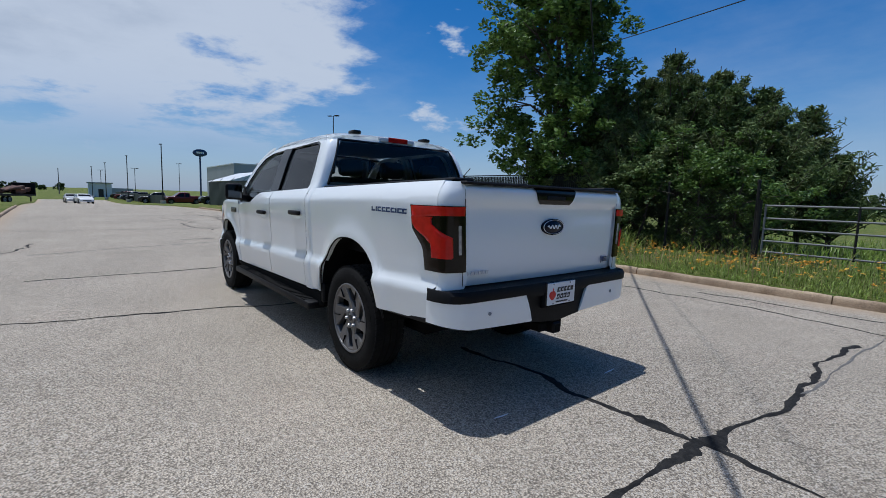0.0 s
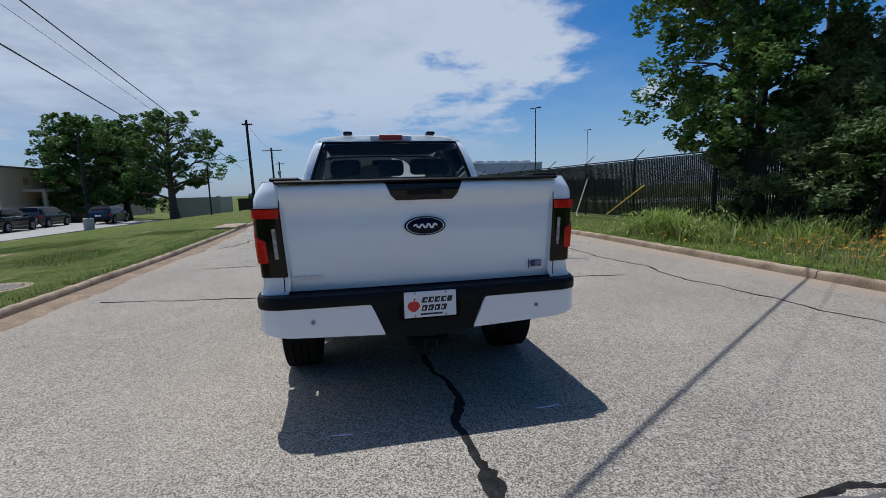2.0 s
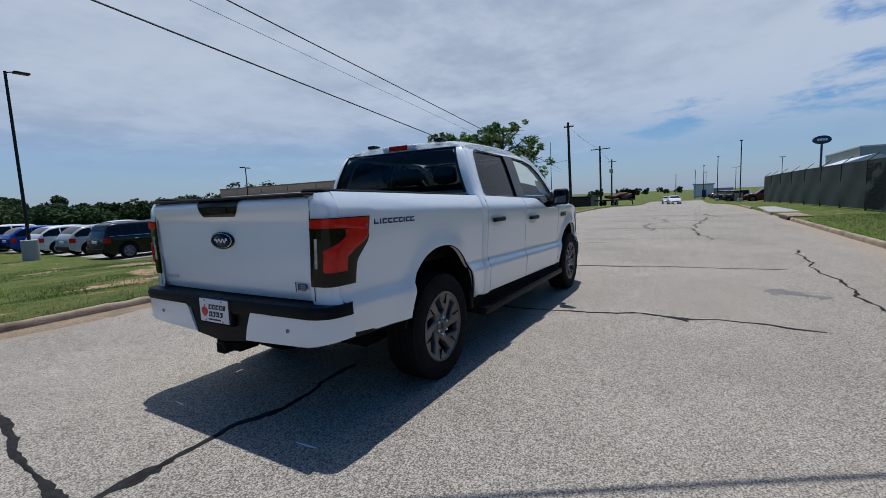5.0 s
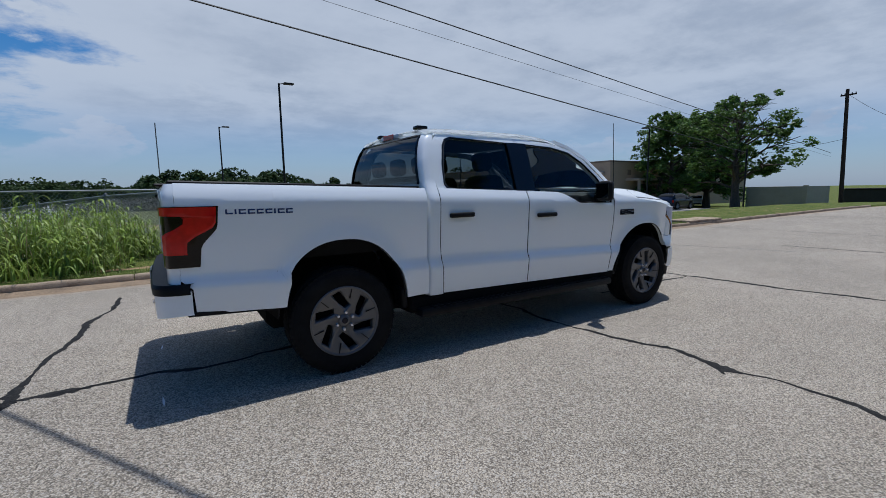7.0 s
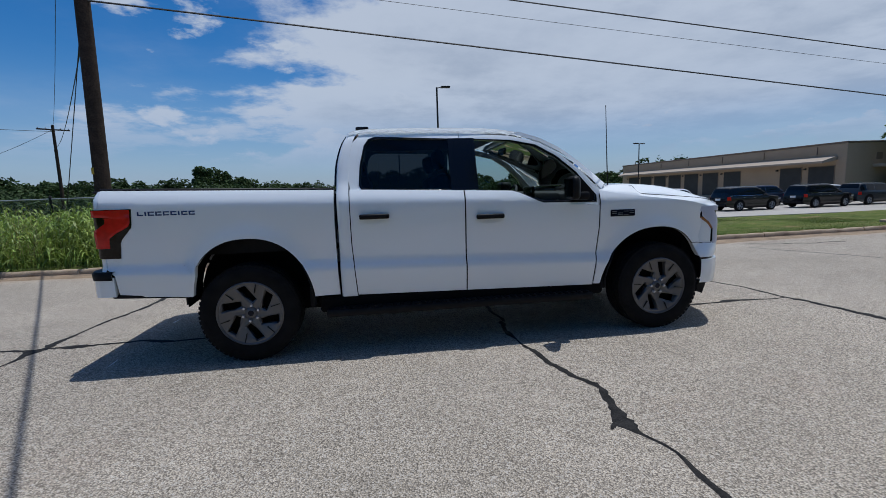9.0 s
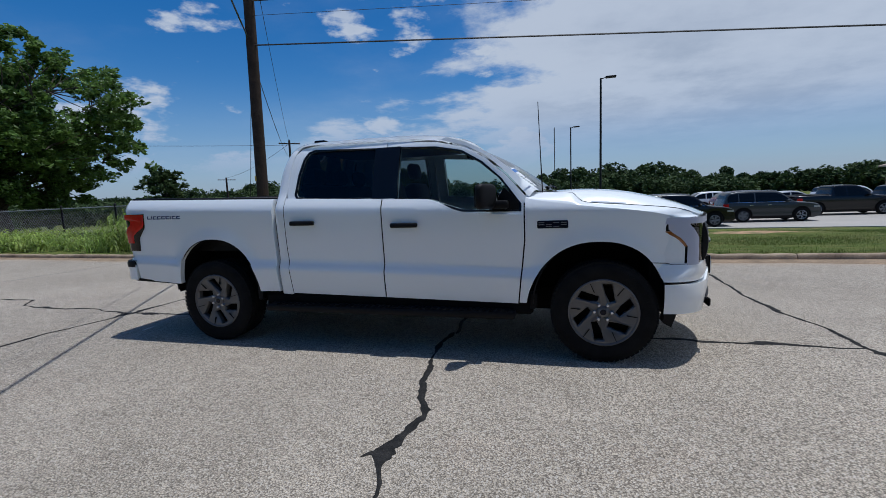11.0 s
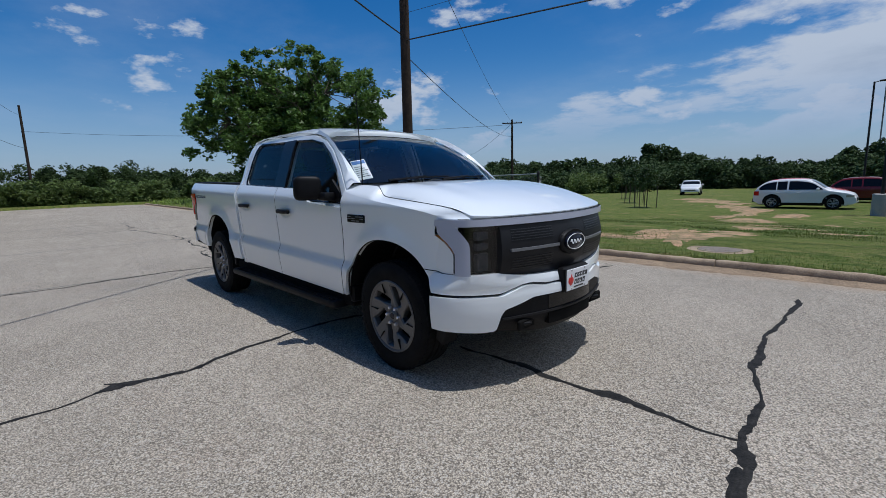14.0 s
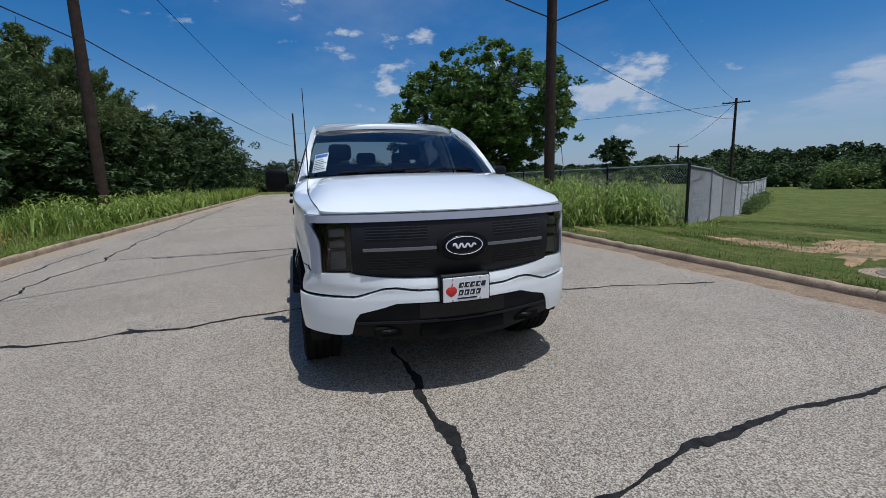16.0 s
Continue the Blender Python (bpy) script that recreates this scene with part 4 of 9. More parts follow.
# trees on the lawn to the east
tree("lawn_tree", (43.5, 17.8, -1.0), 12.8, 4.7, 10500, 0.30, M["leaf_a"], 61, 0.20, 1, -0.02, 40, 0.85, "tall half-bare green tree on the lawn", "lawn trees", 0.75, 0.40, 0.70, 0.28)
tree("lawn_tree", (58.6, 28.6, -1.3), 14.6, 4.7, 24000, 0.40, M["leaf_a"], 62, 0.14, 1, 0.0, 34, 0.85, "dense dark green tree on the lawn", "lawn trees", 0.55, 0.42, 0.45, 0.36)
tree("lawn_tree", (52.2, 29.6, -1.15), 13.4, 4.2, 15000, 0.36, M["leaf_a"], 63, 0.16, 1, 0.0, 28, 0.85, "rounded green tree on the lawn", "lawn trees", 0.6, 0.34, 0.45, 0.36)
tree("dark_conifer", (-57.0, 49.5, 0), 7.6, 3.4, 6000, 0.5, M["leaf_far"], 64, 0.05, 1, 0, 24, 1.3, "dark rounded tree at the field edge", "", 0.5, 0.2)


def far_wood(name, a, b, height, n_trees, seed, depth=8.0, leaf=0.52, per=2200, label="distant line of dark green woods", material=None, low=0.0):
    """A far line of trees: many crowns of leaf clumps, uneven along the top."""
    r = np.random.default_rng(seed)
    pts = []
    for k in range(n_trees):
        f = (k + r.uniform(-0.4, 0.4)) / (n_trees - 1)
        h = height * r.uniform(0.55, 1.15)
        c = np.array([a[0] + (b[0] - a[0]) * f, a[1] + (b[1] - a[1]) * f, 0]) + np.array([r.normal(), r.normal(), 0]) * depth * 0.35
        w = h * r.uniform(0.42, 0.62)
        n_c = 16
        cen = c + np.stack([r.normal(size=n_c) * w * 0.55, r.normal(size=n_c) * w * 0.55, h * r.uniform(0.04, 0.84, n_c)], -1)
        d = r.normal(size=(per, 3))
        d /= np.linalg.norm(d, axis=1)[:, None]
        pts.append(cen[r.integers(0, n_c, per)] + d * w * 0.40 * r.uniform(0.5, 1, (per, 1)))
    pts = np.concatenate(pts)
    pts = pts[pts[:, 2] > -0.2]
    pts[:, 2] += low
    v, f = leaf_quads(pts, leaf, r, 0.45)
    stuff(name, v, f, material or M["leaf_far"], None, label, "woods", "stuff")


# skyline of the far woods: bearing and rise, in degrees, seen from the road
SKYLINE = [(46, 1.2), (52, 1.7), (57, 2.1), (62, 1.9), (66, 1.6), (71, 1.3), (72.7, 2.2), (75, 1.2), (77.3, 2.5), (79.8, 3.4), (84, 3.3), (89.5, 3.1), (92.5, 2.7), (95.1, 1.0), (96.4, 1.9), (97.5, 0.6), (99, 1.7), (100.3, 1.9), (101.7, 1.0), (103, 2.3), (105, 2.6), (107.5, 2.9), (109.3, 4.2), (111, 3.9), (112.7, 2.7), (115.5, 1.9), (118.1, 2.8), (121, 2.5), (124, 2.5), (126, 2.8), (128.3, 3.1), (131, 2.1), (135, 2.3), (139, 1.5), (150, 1.6), (160.8, 1.8), (164, 2.4), (170, 2.2), (176, 2.7)]


def ridge_wood(name, az0, az1, step, dist, share, seed, per, leaf, label, material, foot=-3.0):
    """Rounded crowns side by side, whose tops follow the skyline's rise."""
    r = np.random.default_rng(seed)
    pts = []
    for az in np.arange(az0, az1, step):
        az = az + r.uniform(-0.4, 0.4) * step
        d = dist * r.uniform(0.92, 1.12)
        top = 1.4 + d * math.tan(radians(lerp(SKYLINE, az) * share)) * r.uniform(0.92, 1.07)
        c = np.array([d * math.cos(radians(az)), d * math.sin(radians(az)), 0.0])
        w = dist * step * 0.0175 * r.uniform(1.1, 1.9)
        w = max(w, 0.022 * dist)
        n_c = 15
        u = r.normal(size=(n_c, 3))
        u /= np.linalg.norm(u, axis=1)[:, None]
        mid, half = (top + max(foot, top - 3.2 * w)) / 2, (top - max(foot, top - 3.2 * w)) / 2
        lump = w * 0.40
        cen = c + u * np.array([w * 0.75, w * 0.75, max(0.1, half - lump)]) * r.uniform(0.55, 1.0, (n_c, 1)) + np.array([0, 0, mid])
        v = r.normal(size=(per, 3))
        v /= np.linalg.norm(v, axis=1)[:, None]
        pts.append(cen[r.integers(0, n_c, per)] + v * lump * r.uniform(0.75, 1.05, (per, 1)))
    pts = np.concatenate(pts)
    v, f = leaf_quads(pts, leaf, r, 0.45)
    stuff(name, v, f, material, None, label, "woods", "stuff")


ridge_wood("far_woods", 46, 177, 1.15, 158, 1.0, 71, 1500, 1.05, "distant wooded rise of dark green crowns", M["leaf_far"])
ridge_wood("far_woods", 70, 150, 1.5, 112, 0.62, 72, 1300, 0.80, "distant line of dark green woods", M["leaf_far"])
ridge_wood("far_woods", 98, 150, 1.9, 82, 0.25, 73, 1100, 0.60, "low green thicket at the foot of the woods", M["leaf_far"], -1.4)
far_wood("far_woods", (-110, -25), (-120, 25), 8.0, 20, 74)
far_wood("far_woods", (-70, -60), (-115, -25), 8.0, 16, 75)
far_wood("far_woods", (60, 95), (120, 75), 7.0, 16, 76, 10, 0.9, 500)
far_wood("far_woods", (-30, -120), (60, -130), 7.0, 22, 77, 10, 1.0, 450)
far_wood("far_woods", (190, 40), (230, 12), 2.8, 12, 78, 10, 0.7, 450, "distant dark green trees along the road crest")
far_wood("hedge_row", (-49, -8), (-47, 17), 2.35, 40, 79, 1.6, 0.24, 1300, "overgrown green hedge row closing the road", M["leaf_vine"])
far_wood("hedge_row", (-46, 18), (-30, 33), 2.0, 30, 80, 1.8, 0.28, 900, "overgrown green hedge row in the field", M["leaf_vine"])
far_wood("willow_bush", (-25.8, 49.8), (-22.6, 51.6), 3.3, 6, 81, 1.6, 0.26, 1500, "pale green willow bush at the edge of the woods", M["leaf_vine"], -0.9)
far_wood("thicket", (-21.8, 54.0), (-23.2, 62.0), 3.6, 10, 82, 2.0, 0.34, 1100, "dark green thicket at the edge of the lawn", M["leaf_far"], -0.9)
far_wood("thicket", (-22.5, 66.0), (-3.0, 71.5), 4.2, 16, 83, 2.6, 0.38, 1100, "dark green thicket at the edge of the lawn", M["leaf_far"], -0.9)
far_wood("thicket", (-38.0, 51.0), (-31.0, 53.5), 2.2, 7, 84, 1.8, 0.34, 800, "dark green thicket at the field edge", M["leaf_far"], -0.9)


def blades(name, roots, heights, width, material, seed, lean=0.5, kind="stuff", label="", category="grass", seg=4):
    """Grass blades: bent, tapering strips."""
    r = np.random.default_rng(seed)
    n = len(roots)
    a = r.uniform(0, 2 * np.pi, n)
    d = np.stack([np.cos(a), np.sin(a), np.zeros(n)], -1)
    s = np.stack([-np.sin(a), np.cos(a), np.zeros(n)], -1)
    bend = (np.abs(r.normal(size=n)) * lean + 0.08)[:, None]
    w = (width * r.uniform(0.6, 1.3, n))[:, None]
    rows = []
    for k in range(seg + 1):
        q = k / seg
        c = roots + d * (bend * heights[:, None] * q ** 2) + np.array([0, 0, 1]) * (heights[:, None] * (q - 0.35 * bend * q ** 2.5))
        ww = w * (1 - q) ** 0.7 * 0.5 if k < seg else w * 0.02
        rows += [c - s * ww, c + s * ww]
    v = np.stack(rows, 1).reshape(-1, 3)
    m = 2 * (seg + 1)
    i = np.arange(n)[:, None] * m
    f = np.concatenate([i + np.array([2 * k, 2 * k + 1, 2 * k + 3, 2 * k + 2]) for k in range(seg)], 0)
    return stuff(name, v, f, material, None, label, category, kind)


def scatter(n, x0, x1, y0, y1, seed, clumps=0, size=0.3):
    r = np.random.default_rng(seed)
    if clumps:
        c = np.stack([r.uniform(x0, x1, clumps), r.uniform(y0, y1, clumps)], -1)
        p = c[r.integers(0, clumps, n)] + r.normal(size=(n, 2)) * size
        p = p[(p[:, 1] > y0 - 0.15) & (p[:, 1] < y1 + 0.3) & (p[:, 0] > x0 - 0.5) & (p[:, 0] < x1 + 0.5)]
    else:
        p = np.stack([r.uniform(x0, x1, n), r.uniform(y0, y1, n)], -1)
    p[:, 1] += bend(p[:, 0])
    return np.concatenate([p, ground_z(p[:, 0], p[:, 1])[:, None] - 0.02], 1)


def field(name, n, area, seed, h, width, material, clumps=0, size=0.3, lean=0.5, label="", seg=3, lift=0.0):
    roots = scatter(n, *area, seed, clumps, size)
    if name == "turf":
        keep = np.random.default_rng(seed + 9).uniform(size=len(roots)) < 0.22
        bare = np.zeros(len(roots), bool)
        for cx, cy, a_, b_ in SOIL:
            bare |= ((roots[:, 0] - cx) / a_) ** 2 + ((roots[:, 1] - cy) / b_) ** 2 < 1.0
        roots = roots[keep | ~bare]
    roots[:, 2] += np.random.default_rng(seed + 5).uniform(0, 1, len(roots)) * lift
    hh = np.random.default_rng(seed + 1).uniform(h[0], h[1], len(roots))
    return blades(name, roots, hh, width, material, seed + 2, lean, "stuff", label, "grass", seg)


def cane_weeds(name, n, area, seed, tall, leaf, width, label, clumps=0, size=0.3):
    """Leafy canes: thin stalks with long leaves that rise, arch over and droop."""
    r = np.random.default_rng(seed)
    roots = scatter(n, *area, seed, clumps, size)
    m = len(roots)
    hh = r.uniform(*tall, m) * r.uniform(0.75, 1.0, m)
    per = 8
    k = np.repeat(np.arange(m), per)
    q = np.tile((np.arange(per) + 0.5) / per, m) + r.uniform(-0.06, 0.06, m * per)
    tilt = r.normal(size=(m, 2)) * 0.10
    base = roots[k] + np.stack([tilt[k, 0] * hh[k] * q, tilt[k, 1] * hh[k] * q, hh[k] * q * 0.95], -1)
    a = r.uniform(0, 2 * np.pi, m * per)
    d, side = np.stack([np.cos(a), np.sin(a), 0 * a], -1), np.stack([-np.sin(a), np.cos(a), 0 * a], -1)
    L = (r.uniform(*leaf, m * per) * (1.15 - 0.45 * q))[:, None]
    w = (width * r.uniform(0.6, 1.25, m * per))[:, None]
    rise, fall = r.uniform(0.45, 1.0, (m * per, 1)), r.uniform(0.7, 1.35, (m * per, 1))
    rows = []
    for j in range(6):
        u = j / 5
        c = base + d * L * (0.80 * u - 0.10 * u * u) + np.array([0, 0, 1]) * L * (rise * u - fall * u * u)
        ww = w * 0.5 * (0.55 + 1.6 * u * (1 - u)) * (1 - u ** 3)
        rows += [c - side * ww, c + side * ww]
    v1 = np.stack(rows, 1).reshape(-1, 3)
    i = np.arange(m * per)[:, None] * 12
    f1 = np.concatenate([i + np.array([2 * j, 2 * j + 1, 2 * j + 3, 2 * j + 2]) for j in range(5)], 0)
    top = roots + np.stack([tilt[:, 0] * hh, tilt[:, 1] * hh, hh], -1)
    o = np.array([0.006, 0, 0])
    v2 = np.stack([roots - o, roots + o, top + o * 0.5, top - o * 0.5], 1).reshape(-1, 3)
    f2 = np.arange(m)[:, None] * 4 + np.arange(4) + len(v1)
    return stuff(name, np.concatenate([v1, v2]), np.concatenate([f1, f2]), M["weed"], None, label, "grass", "stuff")


field("gutter_weeds", 700, (-9.0, 13.0, ROAD_N - 0.40, ROAD_N - 0.30), 139, (0.03, 0.10), 0.010, M["weed"], 46, 0.07, 1.0, "small weeds along the edge of the gutter")
# sprouts in the gutters at the foot of the kerbs
field("gutter_weeds", 420, (-8.0, 14.0, ROAD_N - 0.13, ROAD_N - 0.03), 130, (0.03, 0.11), 0.012, M["weed"], 34, 0.10, 0.9, "small weeds sprouting at the foot of the kerb")
field("gutter_weeds", 420, (-9.0, 14.0, ROAD_S + 0.03, ROAD_S + 0.13), 131, (0.03, 0.12), 0.012, M["weed"], 34, 0.10, 0.9, "small weeds sprouting at the foot of the kerb")
field("gutter_litter", 700, (-8.0, 14.0, ROAD_N - 0.20, ROAD_N - 0.02), 132, (0.02, 0.06), 0.012, M["dry"], 50, 0.14, 1.4, "dead leaves and straw in the gutter")
# tall weeds north of the road, west of the lawn
cane_weeds("tall_weeds", 1500, (-12.0, -4.0, 5.0, 7.7), 100, (0.75, 1.45), (0.32, 0.55), 0.042, "tall bright green canes with arching leaves", 70, 0.40)
cane_weeds("tall_weeds", 150, (-4.6, -3.2, 6.7, 7.5), 96, (0.5, 1.05), (0.30, 0.50), 0.040, "tall bright green canes at the fence corner", 12, 0.3)
cane_weeds("tall_weeds", 330, (-8.0, -5.0, 8.3, 10.2), 98, (0.7, 1.25), (0.32, 0.55), 0.042, "tall bright green canes behind the fence", 26, 0.35)
field("tall_weeds", 420, (-4.6, -2.2, 7.1, 8.2), 97, (0.10, 0.32), 0.018, M["weed"], 16, 0.18, 0.9, "rough weeds at the foot of the fence", 3)
cane_weeds("tall_weeds", 1000, (-29.0, -12.0, 5.0, 7.6), 99, (0.35, 0.75), (0.30, 0.50), 0.055, "tall bright green canes with arching leaves", 60, 0.6)
field("tall_weeds", 3000, (-12.5, -3.9, 5.0, 7.9), 101, (0.25, 0.75), 0.026, M["weed"], 170, 0.26, 0.9, "green undergrowth of the roadside weeds", 4)
field("tall_weeds", 3500, (-46.0, -28.0, 5.0, 11.0), 103, (0.2, 0.5), 0.10, M["weed"], 80, 0.6, 0.7, "low green field weeds")
field("dry_stalks", 500, (-12.0, -3.6, 5.2, 7.8), 104, (0.7, 1.45), 0.010, M["dry"], 60, 0.25, 0.15, "dry straw-coloured seed stalks")
# south verge
field("weed_leaves", 800, (3.3, 4.7, -7.4, -6.6), 110, (0.3, 0.6), 0.032, M["weed"], 9, 0.16, 1.2, "arching leaves of a weed clump on the kerb", 4, 0.35)
cane_weeds("tall_weeds", 70, (2.6, 4.9, -7.6, -6.5), 119, (0.45, 0.85), (0.28, 0.45), 0.034, "leafy green weed clump on the kerb", 9, 0.2)
field("tall_weeds", 1100, (0.6, 4.7, -8.8, -6.4), 111, (0.25, 0.7), 0.026, M["weed"], 26, 0.22, 0.9, "tall green weeds along the kerb", 4)
field("verge_grass", 9000, (-9.0, 4.9, -9.0, -6.3), 112, (0.05, 0.19), 0.014, M["weed"], 0, 0.3, 0.6, "rough green verge grass")
cane_weeds("tall_weeds", 800, (-26.0, -9.0, -8.2, -6.5), 118, (0.6, 1.15), (0.35, 0.60), 0.055, "tall bright green canes along the kerb", 70, 0.5)
field("tall_weeds", 4000, (-16.0, -8.0, -9.5, -6.4), 113, (0.3, 0.9), 0.035, M["weed"], 60, 0.35, 0.6, "tall green weeds along the kerb")
field("tall_weeds", 8000, (-45.0, -16.0, -9.5, -6.4), 114, (0.4, 0.95), 0.07, M["weed"], 120, 0.5, 0.5, "tall green weeds along the kerb")
field("verge_grass", 7000, (-16.0, 8.0, -17.0, -9.0), 115, (0.2, 0.6), 0.03, M["weed"], 0, 0.3, 0.6, "rough green field grass")
field("verge_grass", 9000, (-9.0, 4.9, -9.0, -6.25), 117, (0.05, 0.18), 0.016, M["turf"], 0, 0.3, 0.9, "rough green verge grass")
field("dry_stalks", 1300, (-9.0, 5.0, -8.6, -6.2), 116, (0.25, 0.6), 0.007, M["dry"], 60, 0.3, 0.3, "dry straw-coloured stalks")
# wildflowers on the south verge
fr = np.random.default_rng(5)
fl = scatter(620, -10.0, 3.4, -9.0, -6.5, 121, 50, 0.4)
fl[:, 2] += fr.uniform(0.10, 0.27, len(fl))
fv, ff = leaf_quads(np.repeat(fl, 4, 0) + fr.normal(size=(len(fl) * 4, 3)) * 0.012, 0.05, fr, 0.9)
stuff("wildflowers", fv, ff, M["petal"], None, "orange and yellow wildflowers in the verge", "flowers", "stuff")
# turf on the mown lawns
field("turf", 70000, (-3.5, 14.0, 4.70, 9.5), 131, (0.02, 0.060), 0.011, M["turf"], 0, 0.3, 0.7, "mown green turf", 2)
field("turf", 60000, (-4.0, 13.0, 9.5, 20.0), 136, (0.03, 0.085), 0.026, M["turf"], 0, 0.3, 1.0, "mown green turf", 2)
field("turf", 16000, (4.8, 18.0, -8.8, -6.33), 133, (0.03, 0.09), 0.014, M["turf"], 0, 0.3, 0.7, "mown green turf", 2)
# ragged tufts that lean over the kerbs
field("kerb_tufts", 5200, (-9.0, 16.0, ROAD_N + 0.13, ROAD_N + 0.30), 134, (0.05, 0.14), 0.010, M["turf"], 220, 0.09, 1.1, "ragged grass tufts leaning over the kerb", 3)
field("kerb_tufts", 7000, (-12.0, 16.0, ROAD_S - 0.34, ROAD_S - 0.13), 135, (0.06, 0.20), 0.011, M["weed"], 260, 0.10, 1.1, "ragged grass tufts leaning over the kerb", 3)
# small weeds growing in the gutters
for k, (x0, x1, y0, y1, n) in enumerate([(-6, 9, 4.40, 4.64, 1800), (-9, 7, -6.02, -5.72, 2600)]):
    field("gutter_weeds", n, (x0, x1, y0, y1), 141 + k, (0.03, 0.16), 0.008, M["turf"], 26, 0.07, 0.7, "small weeds growing in the gutter joint", 2)


# ---- fences and gate ----
def links(bm_v, bm_f, a, b, h0, h1, step=0.12, th=0.006):
    """Chain-link mesh between two ground points: crossing flat wires."""
    L = math.hypot(b[0] - a[0], b[1] - a[1])
    n = int((L + (h1 - h0)) / step)
    for sgn in (1, -1):
        for k in range(n):
            s0 = k * step - (h1 - h0)
            s1 = s0 + (h1 - h0)
            z0, z1 = (h0, h1) if sgn > 0 else (h1, h0)
            c0, c1 = max(0, s0), min(L, s1)
            if c1 <= c0:
                continue
            za, zb = z0 + (z1 - z0) * (c0 - s0) / (s1 - s0), z0 + (z1 - z0) * (c1 - s0) / (s1 - s0)
            p, q = [np.array([a[0] + (b[0] - a[0]) * c / L, a[1] + (b[1] - a[1]) * c / L, z]) for c, z in ((c0, za), (c1, zb))]
            i = len(bm_v)
            bm_v += [p + (0, 0, th), p - (0, 0, th), q - (0, 0, th), q + (0, 0, th)]
            bm_f.append((i, i + 1, i + 2, i + 3))
            nn = np.array([-(b[1] - a[1]) / L, (b[0] - a[0]) / L, 0.0]) * th * 0.9
            bm_v += [p + nn, p - nn, q - nn, q + nn]
            bm_f.append((i + 4, i + 5, i + 6, i + 7))


def fence_posts(fence, pts, h, r_, material, arms=False):
    for x, y in pts:
        z = float(ground_z(np.array(x), np.array(y)))
        bm = tube(bmesh.new(), [(x, y, z - 0.3), (x, y, z + h)], r_, 8)
        if arms:
            tube(bm, [(x, y, z + h - 0.02), (x + 0.05, y - 0.38, z + h + 0.30)], 0.018, 5)
        else:
            lathe(bm, [(r_ * 1.25, -0.02), (r_ * 1.25, 0.02), (r_ * 0.7, 0.05), (0.0, 0.06)], 8, "z", (x, y, z + h))
        part("post", bm, material, fence)


# slatted and screened chain-link fence of the south lot
def fence_y(x):
    return -9.4 + 0.086 * (x - 8.7)


south = empty("chain_link_fence", (0, 0, 0), 0, "tall chain-link fence with dark green slats and screen", "fence")
sx_ = [2.4, 5.4, 8.7, 11.6, 14.6, 17.6, 20.6, 23.6, 26.6, 29.6, 32.6, 35.6, 38.6, 41.0]
fence_posts(south, [(x, fence_y(x)) for x in sx_], 2.1, 0.04, M["darkmetal"], True)
for a, b in zip(sx_, sx_[1:]):
    za, zb = [float(ground_z(np.array(x), np.array(fence_y(x)))) for x in (a, b)]
    part("top_rail", tube(bmesh.new(), [(a, fence_y(a), za + 2.07), (b, fence_y(b), zb + 2.07)], 0.022, 6), M["darkmetal"], south)
slat_mesh = mesh_of("slat", boxed((-0.029, -0.004, 0.06), (0.029, 0.004, 2.03)), M["darkslat"], False)
k = 0
x = 2.45
while x < 16.5 and k < 300:
    ob = new("slat", slat_mesh)
    ob.parent = south
    ob.matrix_basis = pose(x, fence_y(x) + 0.02, float(ground_z(np.array(x), np.array(fence_y(x)))), 0, 0, 4.9)
    x += 0.0735
    k += 1
slats_done = x
bv, bf = [], []
for a, b in zip(sx_[:6], sx_[1:7]):
    links(bv, bf, (a, fence_y(a) + 0.045), (b, fence_y(b) + 0.045), 0.2, 2.15, 0.11, 0.006)
ob = stuff("mesh", bv, bf, M["darkmetal"], south, "", "", "stuff")
bm = bmesh.new()
gridp = []
for x in np.linspace(slats_done, 41.0, 60):
    y, z = fence_y(x), float(ground_z(np.array(x), np.array(fence_y(x))))
    gridp.append([(x, y + 0.03 + 0.03 * math.sin(x * 2.1 + h * 3), z + h) for h in (0.05, 0.5, 1.0, 1.55, 2.05)])
sheet(bm, gridp)
sheet(bm, [[(p[0], p[1] - 0.015, p[2]) for p in row] for row in gridp])
part("screen", bm, M["darkgreen"], south, "dark green woven windscreen")
bm = bmesh.new()
zE = float(ground_z(np.array(41.0), np.array(-7)))
gridp = [[(41.0 + 0.02 * math.sin(h * 4), y, zE + h) for h in (0.05, 0.5, 1.0, 1.55, 2.05)] for y in np.linspace(fence_y(41), -30, 30)]
sheet(bm, gridp)
part("screen", bm, M["darkgreen"], south)
fence_posts(south, [(41.0, y) for y in (-10.5, -14.5, -18.5, -22.5)], 2.1, 0.04, M["darkmetal"], True)
# two loose pipes leaning on the fence
pipe = empty("leaning_pipe", (11.0, -8.35, 0.2), 0, "white plastic pipe leaning against the fence", "pipe")
part("pipe", tube(bmesh.new(), [(-0.35, 0.05, 0.0), (-0.15, 0.0, 0.02), (0, -0.06, 0.1), (0.5, -0.82, 1.5)], 0.025, 8), M["beige"], pipe)
pipe2 = empty("leaning_pipe", (8.9, -9.1, 0.3), 0, "yellow pole leaning against the fence", "pole")
M["yellow"] = mat("yellow_paint", (0.62, 0.40, 0.05), 0.5, vary=(0.5, 0.32, 0.05), scale=4)
part("pole", tube(bmesh.new(), [(0.85, 0.12, 0.0), (-0.85, -0.22, 1.05)], 0.022, 8), M["yellow"], pipe2)

